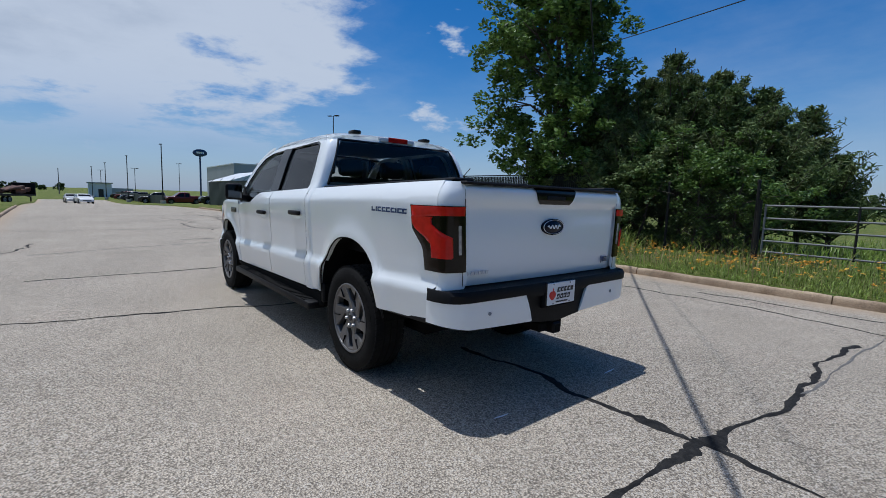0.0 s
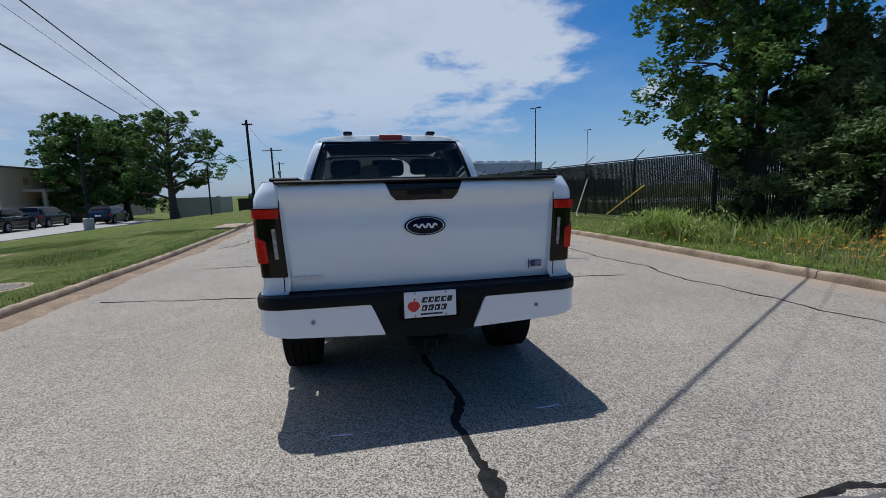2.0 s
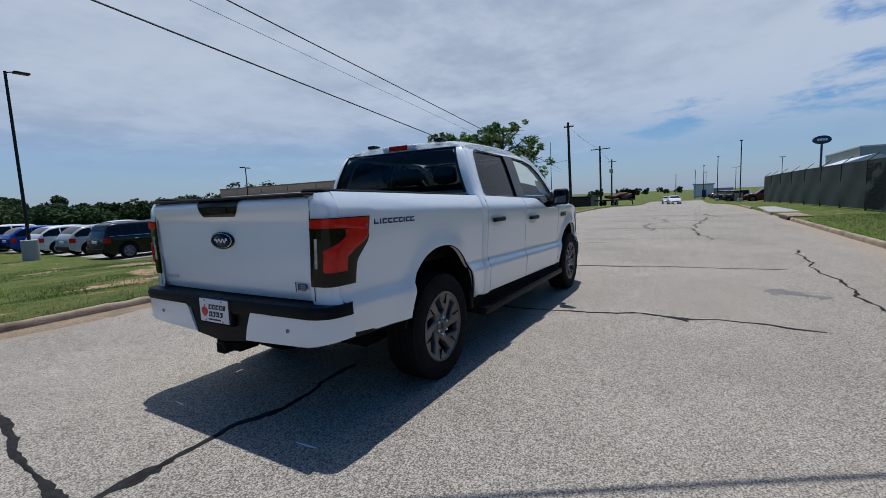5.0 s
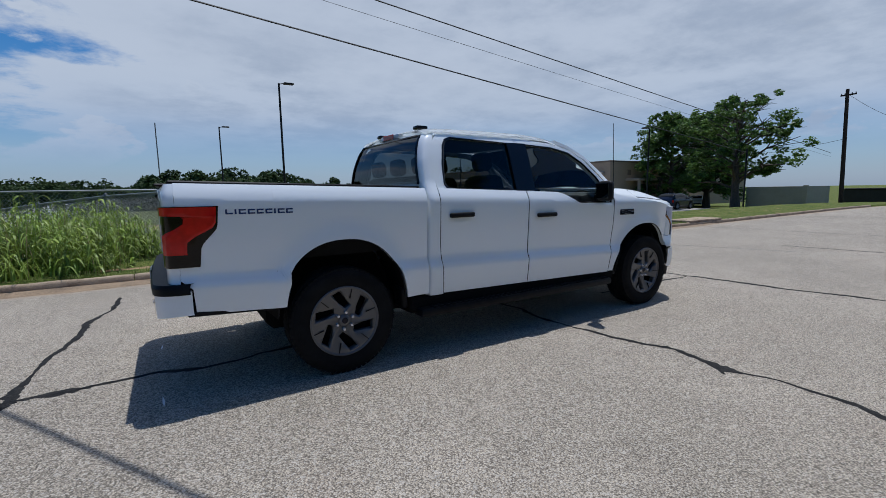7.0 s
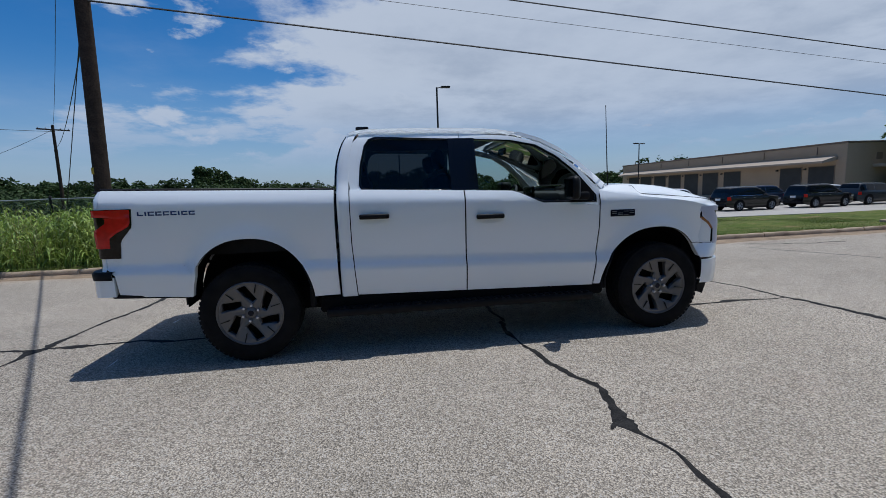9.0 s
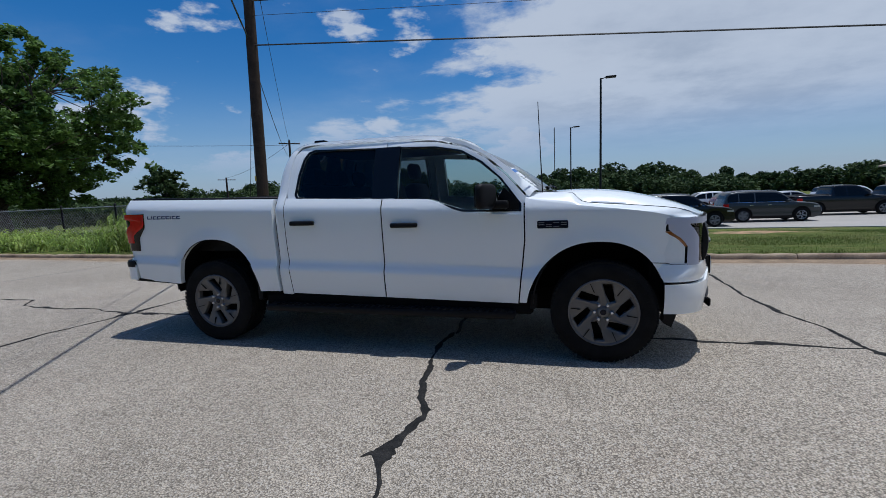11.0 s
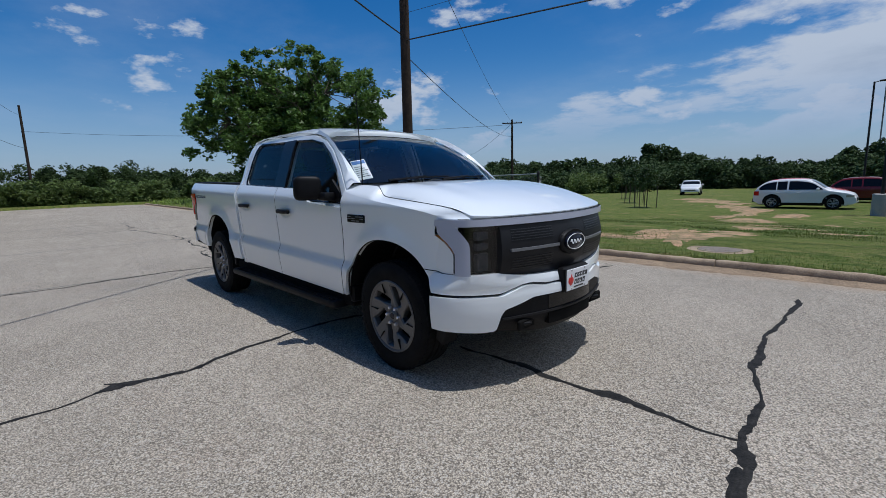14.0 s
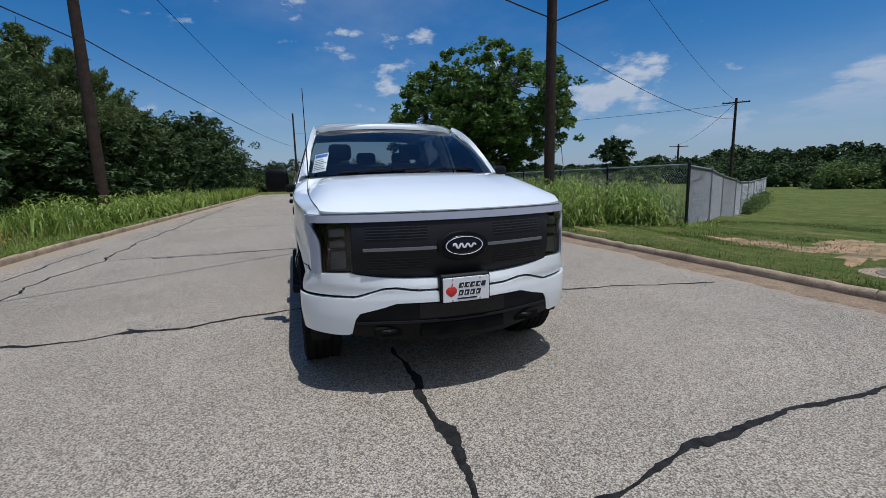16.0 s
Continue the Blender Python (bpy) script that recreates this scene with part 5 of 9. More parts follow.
# tubular farm gate and vine-grown fence stub on the south verge
gate = empty("farm_gate", (-1.65, -9.25, 0.12), 0, "galvanised tubular five-bar farm gate, closed", "gate")
part("post", tube(bmesh.new(), [(0.12, 0, -0.3), (0.12, 0, 1.42)], 0.05, 10), M["darkmetal"], gate)
for z in (0.28, 0.52, 0.78, 1.02, 1.30):
    part("rail", tube(bmesh.new(), [(0.0, 0, z), (-4.6, 0.0, z)], 0.021, 10), M["oldgalv"], gate)
for x in (0.0, -1.55, -3.1, -4.6):
    part("upright", tube(bmesh.new(), [(x, 0, 0.24), (x, 0, 1.33)], 0.022, 8), M["oldgalv"] if x in (0, -4.6) else M["darkmetal"], gate)
part("post", tube(bmesh.new(), [(-4.75, 0, -0.3), (-4.75, 0, 1.42)], 0.05, 10), M["darkmetal"], gate)
stub = empty("chain_link_fence", (0, 0, 0), 0, "vine-grown dark chain-link fence stub beside the gate", "fence")
fence_posts(stub, [(-1.45, -9.35), (0.6, -9.5), (2.3, -9.8)], 1.75, 0.035, M["darkmetal"])
bv, bf = [], []
links(bv, bf, (-1.45, -9.35), (0.6, -9.5), 0.2, 1.8, 0.10)
links(bv, bf, (0.6, -9.5), (2.3, -9.8), 0.2, 1.8, 0.10)
stuff("mesh", bv, bf, M["darkmetal"], stub, "", "", "stuff")

# field fence north of the road: chain-link west, slatted panels running north
north = empty("chain_link_fence", (0, 0, 0), 0, "grey chain-link fence along the weedy field", "fence")
npts = [(-2.6, 7.5), (-6.0, 8.0), (-9.3, 8.5), (-12.3, 8.6), (-15.3, 8.7), (-18.3, 8.8), (-24.3, 9.0)]
fence_posts(north, npts, 1.45, 0.035, M["darkmetal"])
bm = bmesh.new()
tube(bm, [(-2.6, 7.5, 1.51), (-6.0, 8.0, 1.50), (-9.3, 8.5, 1.49), (-24.3, 9.0, 1.42)], 0.02, 6)
part("top_rail", bm, M["galv"], north)
bv, bf = [], []
for a, b in zip(npts[:4], npts[1:5]):
    links(bv, bf, a, b, 0.12, 1.5, 0.085, 0.0035)
for a, b in zip(npts[4:], npts[5:]):
    links(bv, bf, a, b, 0.12, 1.5, 0.15, 0.006)
stuff("mesh", bv, bf, M["galv"], north, "", "", "stuff")
slatf = empty("chain_link_fence", (0, 0, 0), 0, "weathered grey chain-link fence running off along the lawn", "fence")
spts = [(-2.6 - 0.550 * s + 0.06 * math.sin(s * 0.8), 7.5 + 0.835 * s) for s in (0.0, 3.1, 6.2, 9.3, 12.4, 15.5, 18.6, 21.7, 24.8, 27.9, 31.0)]
fence_posts(slatf, spts[1:], 1.42, 0.035, M["oldgalv"])
bv, bf = [], []
for k, (a, b) in enumerate(zip(spts, spts[1:])):
    za, zb = [float(ground_z(np.array(p[0]), np.array(p[1]))) - (0.06 if k < 4 else 0.0) for p in (a, b)]
    part("top_rail", tube(bmesh.new(), [(*a, za + 1.46), (*b, zb + 1.46)], 0.02, 6), M["galv"], slatf)
    n0 = len(bv)
    links(bv, bf, a, b, 0.03, 1.46, 0.052 if k < 4 else 0.11, 0.0042 if k < 4 else 0.006)
    for i in range(n0, len(bv)):
        f_ = math.hypot(bv[i][0] - a[0], bv[i][1] - a[1]) / 3.1
        bv[i] = bv[i] + np.array([0, 0, za + (zb - za) * f_])
stuff("mesh", bv, bf, M["galv"], slatf, "", "", "stuff")
far_wood("fence_vines", (-9.7, 18.5), (-16.5, 28.8), 0.80, 26, 89, 0.35, 0.075, 420, "green vines grown over the fence", M["leaf_vine"], -0.70)


# ---- poles and wires ----
def utility_pole(at, h, r0, lean=(0, 0), arm=0.0, label="", arm_dir=0.0, pots=0):
    p = empty("utility_pole", at, 0, label, "utility pole", "utility poles")
    tip = (lean[0], lean[1], h)
    part("pole", tube(bmesh.new(), [(0, 0, -0.5), (lean[0] / 2, lean[1] / 2, h / 2), tip], [r0, r0 * 0.88, r0 * 0.72], 14), M["pole"], p)
    if arm:
        c, s_ = math.cos(radians(arm_dir)), math.sin(radians(arm_dir))
        m = Matrix.Translation((lean[0], lean[1], h - 0.45)) @ pose(0, 0, 0, 0, 0, arm_dir)
        part("crossarm", boxed((-arm, -r0 * 0.8 - 0.1, -0.06), (arm, -r0 * 0.8, 0.06), 0.01, m), M["pole"], p)
        for q in (-0.92, -0.45, 0.45, 0.92):
            part("insulator", lathe(bmesh.new(), [(0.02, 0.05), (0.045, 0.08), (0.03, 0.11), (0.045, 0.14), (0.02, 0.18), (0, 0.185)], 8, "z", (lean[0] + c * arm * q + s_ * 0.2, lean[1] + s_ * arm * q - c * 0.2, h - 0.45)), M["galv"], p)
    for q in range(pots):
        part("transformer", lathe(bmesh.new(), [(0.0, 0), (0.24, 0.0), (0.26, 0.05), (0.26, 0.75), (0.2, 0.82), (0, 0.84)], 14, "z", (0.5 * (-1) ** q, 0.1, h * 0.70)), M["galv"], p, "grey transformer can")
    return p


pb = utility_pole((-7.0, 6.6, 0.1), 10.5, 0.17, (0.25, -0.1), 0, "near dark creosoted wooden utility pole in the weeds")
part("marker", boxed((-0.172, -0.03, 1.9), (-0.165, 0.03, 2.05), 0, pose(0, 0, 0, 0, 0, 75)), M["yellow"], pb, "small yellow tag")
utility_pole((-11.7, -6.75, 0.1), 10.5, 0.18, (0.0, -0.1), 0, "dark wooden utility pole in the verge")
utility_pole((-30.1, 42.5, -0.2), 8.8, 0.16, (0, 0), 1.2, "far wooden utility pole with crossarm", 40)
utility_pole((-94.0, -0.1, 0), 15.0, 0.22, (0, 0), 0, "far wooden utility pole at the road's end")
utility_pole((-60.0, 66.0, -0.2), 6.5, 0.2, (0, 0), 1.6, "far wooden utility pole with crossarm", 60)
utility_pole((46.5, 10.8, -0.4), 9.65, 0.17, (-0.6, 0.1), 0.55, "wooden utility pole with short crossarm by the kerb", 80)
utility_pole((71.4, 12.5, -0.6), 9.4, 0.17, (-0.5, 0.1), 1.6, "wooden utility pole with crossarm", 75)
utility_pole((94.0, 14.9, -0.95), 9.1, 0.17, (0, 0), 0.9, "wooden utility pole with transformer cans", 75, 2)
utility_pole((8.0, -16.5, 0.1), 9.0, 0.15, (0, 0), 0, "wooden utility pole behind the thicket")


def wire(a, b, sag, r_=0.012, name="overhead_cable", label="black overhead cable between poles"):
    a, b = Vector(a), Vector(b)
    pts = [a.lerp(b, k / 28) - Vector((0, 0, sag * 4 * (k / 28) * (1 - k / 28))) for k in range(29)]
    return tagged(new(name, mesh_of(name, tube(bmesh.new(), pts, r_, 5), M["wire"])), label, "cable", "overhead cables")


wire((-6.8, 6.5, 5.72), (28.0, 10.0, 3.45), 0.0, 0.020)
wire((-6.8, 6.5, 6.88), (45.9, 11.6, 4.1), 0.0, 0.018)
wire((-6.8, 6.5, 6.5), (45.9, 11.6, 3.8), 0.1, 0.006)
service = empty("service_pole", (28.0, 10.0, -0.1), 0, "slim dark service pole holding the low cable", "pole")
part("pole", tube(bmesh.new(), [(0, 0, -0.3), (0, 0, 3.8)], 0.05, 8), M["darkmetal"], service)
wire((-6.55, 6.5, 10.3), (8.2, -16.5, 9.0), 0.5, 0.006)
wire((-6.92, 6.5, 5.9), (7.58, -16.5, 6.6), 0.7, 0.020)
wire((-6.9, 6.6, 5.3), (-30.1, 42.5, 6.6), 0.7, 0.014)
wire((-6.9, 6.6, 9.9), (-30.1, 42.5, 8.3), 0.7, 0.012)
wire((-11.7, -6.8, 9.6), (-94.0, -0.1, 13.5), 1.2, 0.016)
wire((-11.7, -6.8, 5.7), (8.0, -16.5, 8.6), 0.12, 0.018)
wire((-11.7, -6.8, 5.84), (-94.0, -0.1, 8.4), 0.6, 0.020)
wire((45.9, 10.9, 8.9), (70.9, 12.6, 8.5), 0.4, 0.015)
wire((46.1, 10.9, 5.2), (52.0, 28.0, 5.2), 0.6, 0.015)
wire((70.9, 12.6, 8.5), (94.0, 14.9, 7.8), 0.4, 0.015)
wire((-94.0, -0.1, 11.0), (-30.1, 42.5, 8.0), 1.0, 0.02)
wire((-30.1, 42.5, 8.2), (-60.0, 66.0, 6.2), 0.6, 0.02)
wire((-7.0, 6.6, 5.2), (-9.4, 8.9, 0.15), 0.02, 0.010, "guy_wire", "steel guy wire anchoring the pole")


def lot_lamp(at, h, heads=1, turn=0.0, base=0.0, r0=0.075):
    p = empty("lot_lamp", at, turn, "tall dark bronze parking lot lamp with flat head", "street lamp", "lot lamps")
    part("pole", tube(bmesh.new(), [(0, 0, base - 0.05), (0, 0, h)], [r0, r0 * 0.8], 10), M["darkmetal"], p)
    for q in range(heads):
        sgn = 1 if q == 0 else -1
        part("arm", tube(bmesh.new(), [(0, 0, h - 0.06), (0.32 * sgn, 0, h + 0.02)], 0.03, 6), M["darkmetal"], p)
        part("head", boxed((0.28 * sgn, -0.17, h - 0.03), (0.28 * sgn + 0.62 * sgn, 0.17, h + 0.07), 0.02), M["darkmetal"], p)
    if base > 0:
        part("pedestal", lathe(bmesh.new(), [(0.34, -0.3), (0.34, base - 0.03), (0.31, base), (0, base)], 24, "z"), M["pedestal"], p, "round concrete pedestal")
    return p


lot_lamp((3.6, 25.9, -0.74), 8.98, 1, 0, 1.0)
lot_lamp((1.9, 45.0, -0.70), 8.59, 1, 0, 0.9)
lot_lamp((33.0, 49.5, -0.86), 7.4, 2, 20, 0.9)
lot_lamp((33.0, 20.1, -0.90), 7.33, 1, 180, 0.9)
lot_lamp((57.5, -26.5, -0.4), 13.2, 2, 30, 0.8)
lot_lamp((99.0, -58.0, -1.2), 16.4, 2, 40, 0.8)
lot_lamp((69.6, -6.3, -0.7), 8.4, 1, 0, 0.5)
lot_lamp((94.9, -3.9, -1.05), 8.3, 1, 0, 0.5)
lot_lamp((116.0, -1.4, -1.1), 7.8, 1, 0, 0.5)
lot_lamp((132.1, 0.7, -1.1), 7.4, 1, 0, 0.5)
lot_lamp((155.0, -1.6, -1.1), 7.4, 2, 30, 0.5)
lot_lamp((135.0, -18.0, -1.1), 9.5, 2, 30, 0.5)
lot_lamp((144.7, -8.8, -1.1), 8.0, 2, 60, 0.5)
M["mast"] = mat("mast_steel", (0.20, 0.17, 0.17), 0.6)
mast = empty("radio_mast", (-5, 240, 0), 0, "thin distant radio mast", "mast")
part("mast", tube(bmesh.new(), [(0, 0, 0), (0, 0, 34)], 0.25, 5), M["mast"], mast)
mast2 = empty("radio_mast", (190, 8.6, -1.25), 0, "thin distant lattice mast beside the road", "mast")
part("mast", tube(bmesh.new(), [(0, 0, 0), (0, 0, 8.6)], [0.16, 0.10], 5), M["mast"], mast2)

# ---- buildings ----
ware = empty("warehouse", (45.0, 33.4, -0.44), 0, "long low tan masonry warehouse with dark bay doors and canopy", "building")
part("wall", boxed((0, 0, -0.8), (34, 40.5, 5.15), 0.02), M["tan"], ware)
part("roof", boxed((0.3, 0.3, 5.1), (33.7, 40.2, 5.2)), M["tan_trim"], ware)
for lo, hi in (((-0.06, -0.06, 5.15), (34.06, 0.25, 5.34)), ((-0.06, 40.25, 5.15), (34.06, 40.56, 5.34)), ((-0.06, 0.25, 5.15), (0.25, 40.25, 5.34)), ((33.75, 0.25, 5.15), (34.06, 40.25, 5.34))):
    part("coping", boxed(lo, hi, 0.02), M["tan_trim"], ware, "brown metal coping")
part("wall_band", boxed((-0.03, 0, 4.35), (-0.002, 40.5, 4.43)), M["tan"], ware)
bm = bmesh.new()
prism(bm, [(-1.7, 3.30), (-1.7, 3.50), (-0.003, 4.00), (-0.003, 3.55)], 0.9, 39.2, "y")
part("canopy", bm, M["canopy"], ware, "pale sheet-metal canopy")
for y0, y1 in ((1.1, 3.8), (4.65, 7.2), (12.9, 15.6), (16.7, 19.5), (20.5, 23.3), (24.2, 27.0), (27.8, 30.7), (31.5, 34.6), (35.4, 38.2)):
    door = part("bay_door", boxed((-0.05, y0, 0.02), (0.02, y1, 2.98)), M["bay"], ware, "dark roll-up bay door")
    part("door_frame", boxed((-0.046, y0 - 0.07, 0), (-0.012, y1 + 0.07, 3.05)), M["tan_trim"], door)
    for q in range(1, 5):
        part("panel_rib", boxed((-0.060, y0, 0.58 * q), (-0.053, y1, 0.58 * q + 0.025)), M["bay"], door)
    part("wall_light", boxed((-0.16, y1 + 0.30, 2.72), (-0.003, y1 + 0.56, 2.90), 0.02), M["bay"], ware)
for y0 in (3.0, 9.5, 16.0, 22.5, 29.0, 35.5):
    part("downpipe", tube(bmesh.new(), [(-0.06, y0, 4.2), (-0.06, y0, 5.0)], 0.05, 6), M["tan_trim"], ware)
part("side_canopy", boxed((3.0, -2.0, 2.75), (13.0, -0.003, 3.05), 0.03), M["canopy"], ware)
for x in (3.3, 7.9, 12.5):
    part("canopy_post", boxed((x, -1.9, 0), (x + 0.3, -1.6, 2.75)), M["canopy"], ware)
part("entrance_door", boxed((6.0, -0.04, 0), (8.2, 0.02, 2.3)), M["bay"], ware, "dark glazed entrance")
part("wall_sign", boxed((3.4, -0.03, 3.5), (4.1, -0.002, 4.2), 0.01), M["tan_trim"], ware)

wall_b = empty("screen_wall", (58.6, 17.6, -0.75), 0, "beige masonry enclosure wall", "wall")
part("panel", boxed((0, 0, -0.9), (0.25, 6.2, 2.05), 0.02), M["beige"], wall_b)
part("panel", boxed((0.25, 0, -0.9), (6.5, 0.25, 2.05), 0.02), M["beige"], wall_b)
part("pier", boxed((-0.08, -0.08, -0.9), (0.33, 0.33, 2.15), 0.02), M["beige"], wall_b)
dump = empty("dark_shed", (73.5, 14.6, -1.15), 0, "long low black storage shed", "shed")
part("body", boxed((0, 0, 0), (6, 4.2, 1.9), 0.05), M["bay"], dump)
part("roof", boxed((-0.2, -0.2, 1.9), (6.2, 4.4, 2.05), 0.03), M["darkmetal"], dump)
barn = empty("metal_building", (66.0, -17.5, 0), 0, "small white metal building with a gabled roof", "building")
part("wall", boxed((0, -6, -1.2), (14, 3.0, 3.0)), M["greyblock"], barn)
part("roof", prism(bmesh.new(), [(-6.4, 2.95), (-1.5, 4.6), (3.4, 2.95)], -0.4, 14.4, "x"), M["whitemetal"], barn, "pale ribbed metal roof")
deal = empty("showroom_building", (150.0, -68.5, 0), 0, "large grey flat-roofed showroom building", "building")
part("wall", boxed((0, 0, -1.5), (40, 33, 10.2), 0.05), M["greyblock"], deal)
part("parapet", boxed((-0.15, -0.15, 10.2), (40.15, 33.15, 10.6), 0.03), M["whitemetal"], deal)
for k in range(5):
    part("roof_unit", boxed((4.0, 3 + k * 4.5, 10.6), (8.0, 6 + k * 4.5, 11.4), 0.05), M["greyblock"], deal, "rooftop air unit")
part("lower_wing", boxed((-12, 4, -1.5), (-0.01, 24, 5.5), 0.05), M["greyblock"], deal)
sign = empty("pole_sign", (241.0, -42.6, 0), 8, "tall oval dark blue dealership sign on a pole", "sign")
part("pole", tube(bmesh.new(), [(0, 0, -1.5), (0, 0, 18.2)], 0.4, 10), M["signblue"], sign)
bm = bmesh.new()
lathe(bm, [(0.0, -0.5), (0.93, -0.5), (1.0, -0.42), (1.0, 0.42), (0.93, 0.5), (0, 0.5)], 40, "x", (0, 0, 0))
bmesh.ops.transform(bm, matrix=Matrix.Translation((0, 0, 19.6)) @ Matrix.Diagonal((1, 3.2, 1.75, 1)), verts=bm.verts)
part("panel", bm, M["signblue"], sign)
bm = bmesh.new()
for q in range(4):
    box(bm, (-0.56, -1.7 + q * 0.9, 19.2), (-0.51, -1.0 + q * 0.9, 20.1), 0.02)
part("emblem", bm, M["white"], sign, "white lettering shapes")
low = empty("yard_fence", (72.5, -6.8, -0.95), 3.6, "dark screened chain-link yard fence", "fence")
for k in range(14):
    part("screen", boxed((k * 3.8, -0.03, 0.0), (k * 3.8 + 3.7, 0, 1.5 - 0.06 * (k % 3))), M["darkgreen"], low)
    part("post", tube(bmesh.new(), [(k * 3.8 - 0.05, -0.02, -0.4), (k * 3.8 - 0.05, -0.02, 1.75)], 0.04, 6), M["darkmetal"], low)
office = empty("yard_office", (146.0, -2.0, 0), 0, "small pale flat-roofed building in the yard", "building")
part("wall", boxed((0, -1.6, -1.4), (8, 3.4, 2.5), 0.03), M["whitemetal"], office)
part("roof", boxed((-0.3, -1.9, 2.5), (8.3, 3.7, 2.8), 0.03), M["greyblock"], office)
part("annex", boxed((0, -6.4, -1.4), (7, -1.62, 1.4), 0.03), M["greyblock"], office)
part("door", boxed((-0.04, 0.2, -1.1), (0.02, 1.3, 1.0)), M["bay"], office)

# ---- the pickup truck ----
M["paint"] = mat("white_paint", (0.850, 0.892, 0.902), 0.30, vary=(0.885, 0.892, 0.885), scale=1.2, amount=0.5, coat=1.0)
M["lightbar"] = mat("light_bar", (0.50, 0.52, 0.615), 0.35, coat=0.25, vary=(0.46, 0.48, 0.57), scale=3)
M["blackplastic"] = mat("black_plastic", (0.006, 0.006, 0.007), 0.5, spec=0.16, vary=(0.010, 0.010, 0.011), scale=12, amount=0.7, bump=0.12, bump_scale=350)
M["glossblack"] = mat("gloss_black", (0.005, 0.005, 0.006), 0.12, spec=0.35)
M["grille"] = mat("grille_plastic", (0.012, 0.012, 0.014), 0.45, spec=0.22, vary=(0.016, 0.016, 0.018), scale=8)
M["grille_rib"] = mat("grille_rib", (0.17, 0.175, 0.185), 0.38, 0.2)
M["grille_fin"] = mat("grille_fin", (0.028, 0.028, 0.031), 0.35, spec=0.35, vary=(0.008, 0.008, 0.009), scale=26, amount=1.0)
M["rubber"] = mat("tyre_rubber", (0.008, 0.008, 0.008), 0.85, spec=0.12, vary=(0.015, 0.0145, 0.014), scale=9, amount=0.8, bump=0.2, bump_scale=120)
M["rim"] = mat("rim_grey", (0.135, 0.130, 0.127), 0.38, 0.35, vary=(0.105, 0.102, 0.100), scale=6)
M["rimdark"] = mat("rim_black", (0.004, 0.004, 0.005), 0.5, spec=0.15)
M["nut"] = mat("lug_nut", (0.60, 0.60, 0.62), 0.25, 0.6)
M["chrome"] = mat("chrome", (0.75, 0.76, 0.78), 0.12, 1.0)
M["mirrorglass"] = mat("mirror_glass", (0.06, 0.065, 0.07), 0.05, 1.0)
M["under"] = mat("underbody", (0.006, 0.006, 0.006), 0.9, spec=0.1, vary=(0.012, 0.011, 0.010), scale=5)
M["red"] = mat("red_lens", (0.62, 0.014, 0.011), 0.12, spec=0.35, vary=(0.42, 0.008, 0.006), scale=18, amount=0.8)
M["smoke"] = mat("smoked_lens", (0.004, 0.003, 0.003), 0.10, spec=0.30)
M["clear"] = mat("clear_lens", (0.48, 0.47, 0.48), 0.15, 0.2, coat=1.0, vary=(0.22, 0.21, 0.22), scale=40, amount=0.9)
M["lamp_in"] = mat("headlight_bowl", (0.20, 0.20, 0.21), 0.25, 0.3, vary=(0.12, 0.12, 0.13), scale=14, amount=0.9)
M["amber"] = mat("amber_lens", (0.26, 0.085, 0.02), 0.2, coat=0.8)
M["glass_front"] = glass("windshield_glass", (0.88, 0.93, 0.93), 0.0, 1.9)
M["glass_side"] = glass("side_glass", (0.70, 0.78, 0.76), 0.0, 1.40)
M["glass_dark"] = glass("privacy_glass", (0.20, 0.21, 0.215), 0.0, 1.40)
M["glass_rear"] = glass("rear_glass", (0.40, 0.43, 0.43), 0.0, 1.42)
M["headglass"] = glass("headlight_glass", (0.80, 0.81, 0.83))
M["seat"] = mat("dark_seat_cloth", (0.030, 0.030, 0.033), 0.85, vary=(0.045, 0.044, 0.046), scale=20, bump=0.2, bump_scale=200)
M["dash"] = mat("dash_plastic", (0.045, 0.046, 0.050), 0.7, vary=(0.04, 0.04, 0.042), scale=10)
M["liner"] = mat("headliner", (0.30, 0.29, 0.28), 0.9)
M["navy"] = mat("emblem_navy", (0.004, 0.006, 0.016), 0.2, spec=0.2)
M["platewhite"] = mat("plate_white", (0.78, 0.78, 0.79), 0.35)
M["platered"] = mat("plate_red", (0.60, 0.03, 0.025), 0.4)
M["plateblack"] = mat("plate_black", (0.015, 0.015, 0.018), 0.4)
M["decal_blue"] = mat("decal_blue", (0.012, 0.035, 0.13), 0.35)
M["decal_silver"] = mat("decal_silver", (0.62, 0.63, 0.66), 0.3, 0.3)
M["paper"] = mat("sticker_paper", (0.74, 0.76, 0.78), 0.6)
M["paperblue"] = mat("sticker_blue", (0.05, 0.16, 0.42), 0.6)

truck = empty("pickup_truck", (0, 0, 0), 0, "white crew-cab electric pickup truck with black trim, parked on the road", "pickup truck")
WID = [(0.38, 0.930), (0.50, 0.958), (0.62, 0.974), (0.715, 0.985), (0.728, 0.984), (0.790, 0.957), (0.805, 0.956), (1.0, 0.968), (1.15, 0.976), (1.265, 0.980), (1.285, 0.977), (1.34, 0.953), (1.385, 0.924), (1.415, 0.895), (1.45, 0.840)]
CREASES = (0.728, 0.790, 1.285)
GRN = [(1.20, 0.962), (1.30, 0.945), (1.36, 0.925), (1.45, 0.896), (1.55, 0.862), (1.70, 0.812), (1.80, 0.772), (1.85, 0.747), (1.88, 0.725), (1.91, 0.690), (1.95, 0.600)]
ARCHES = ((-1.83, 0.500, 0.49, 0.55), (1.815, 0.515, 0.44, 0.54))


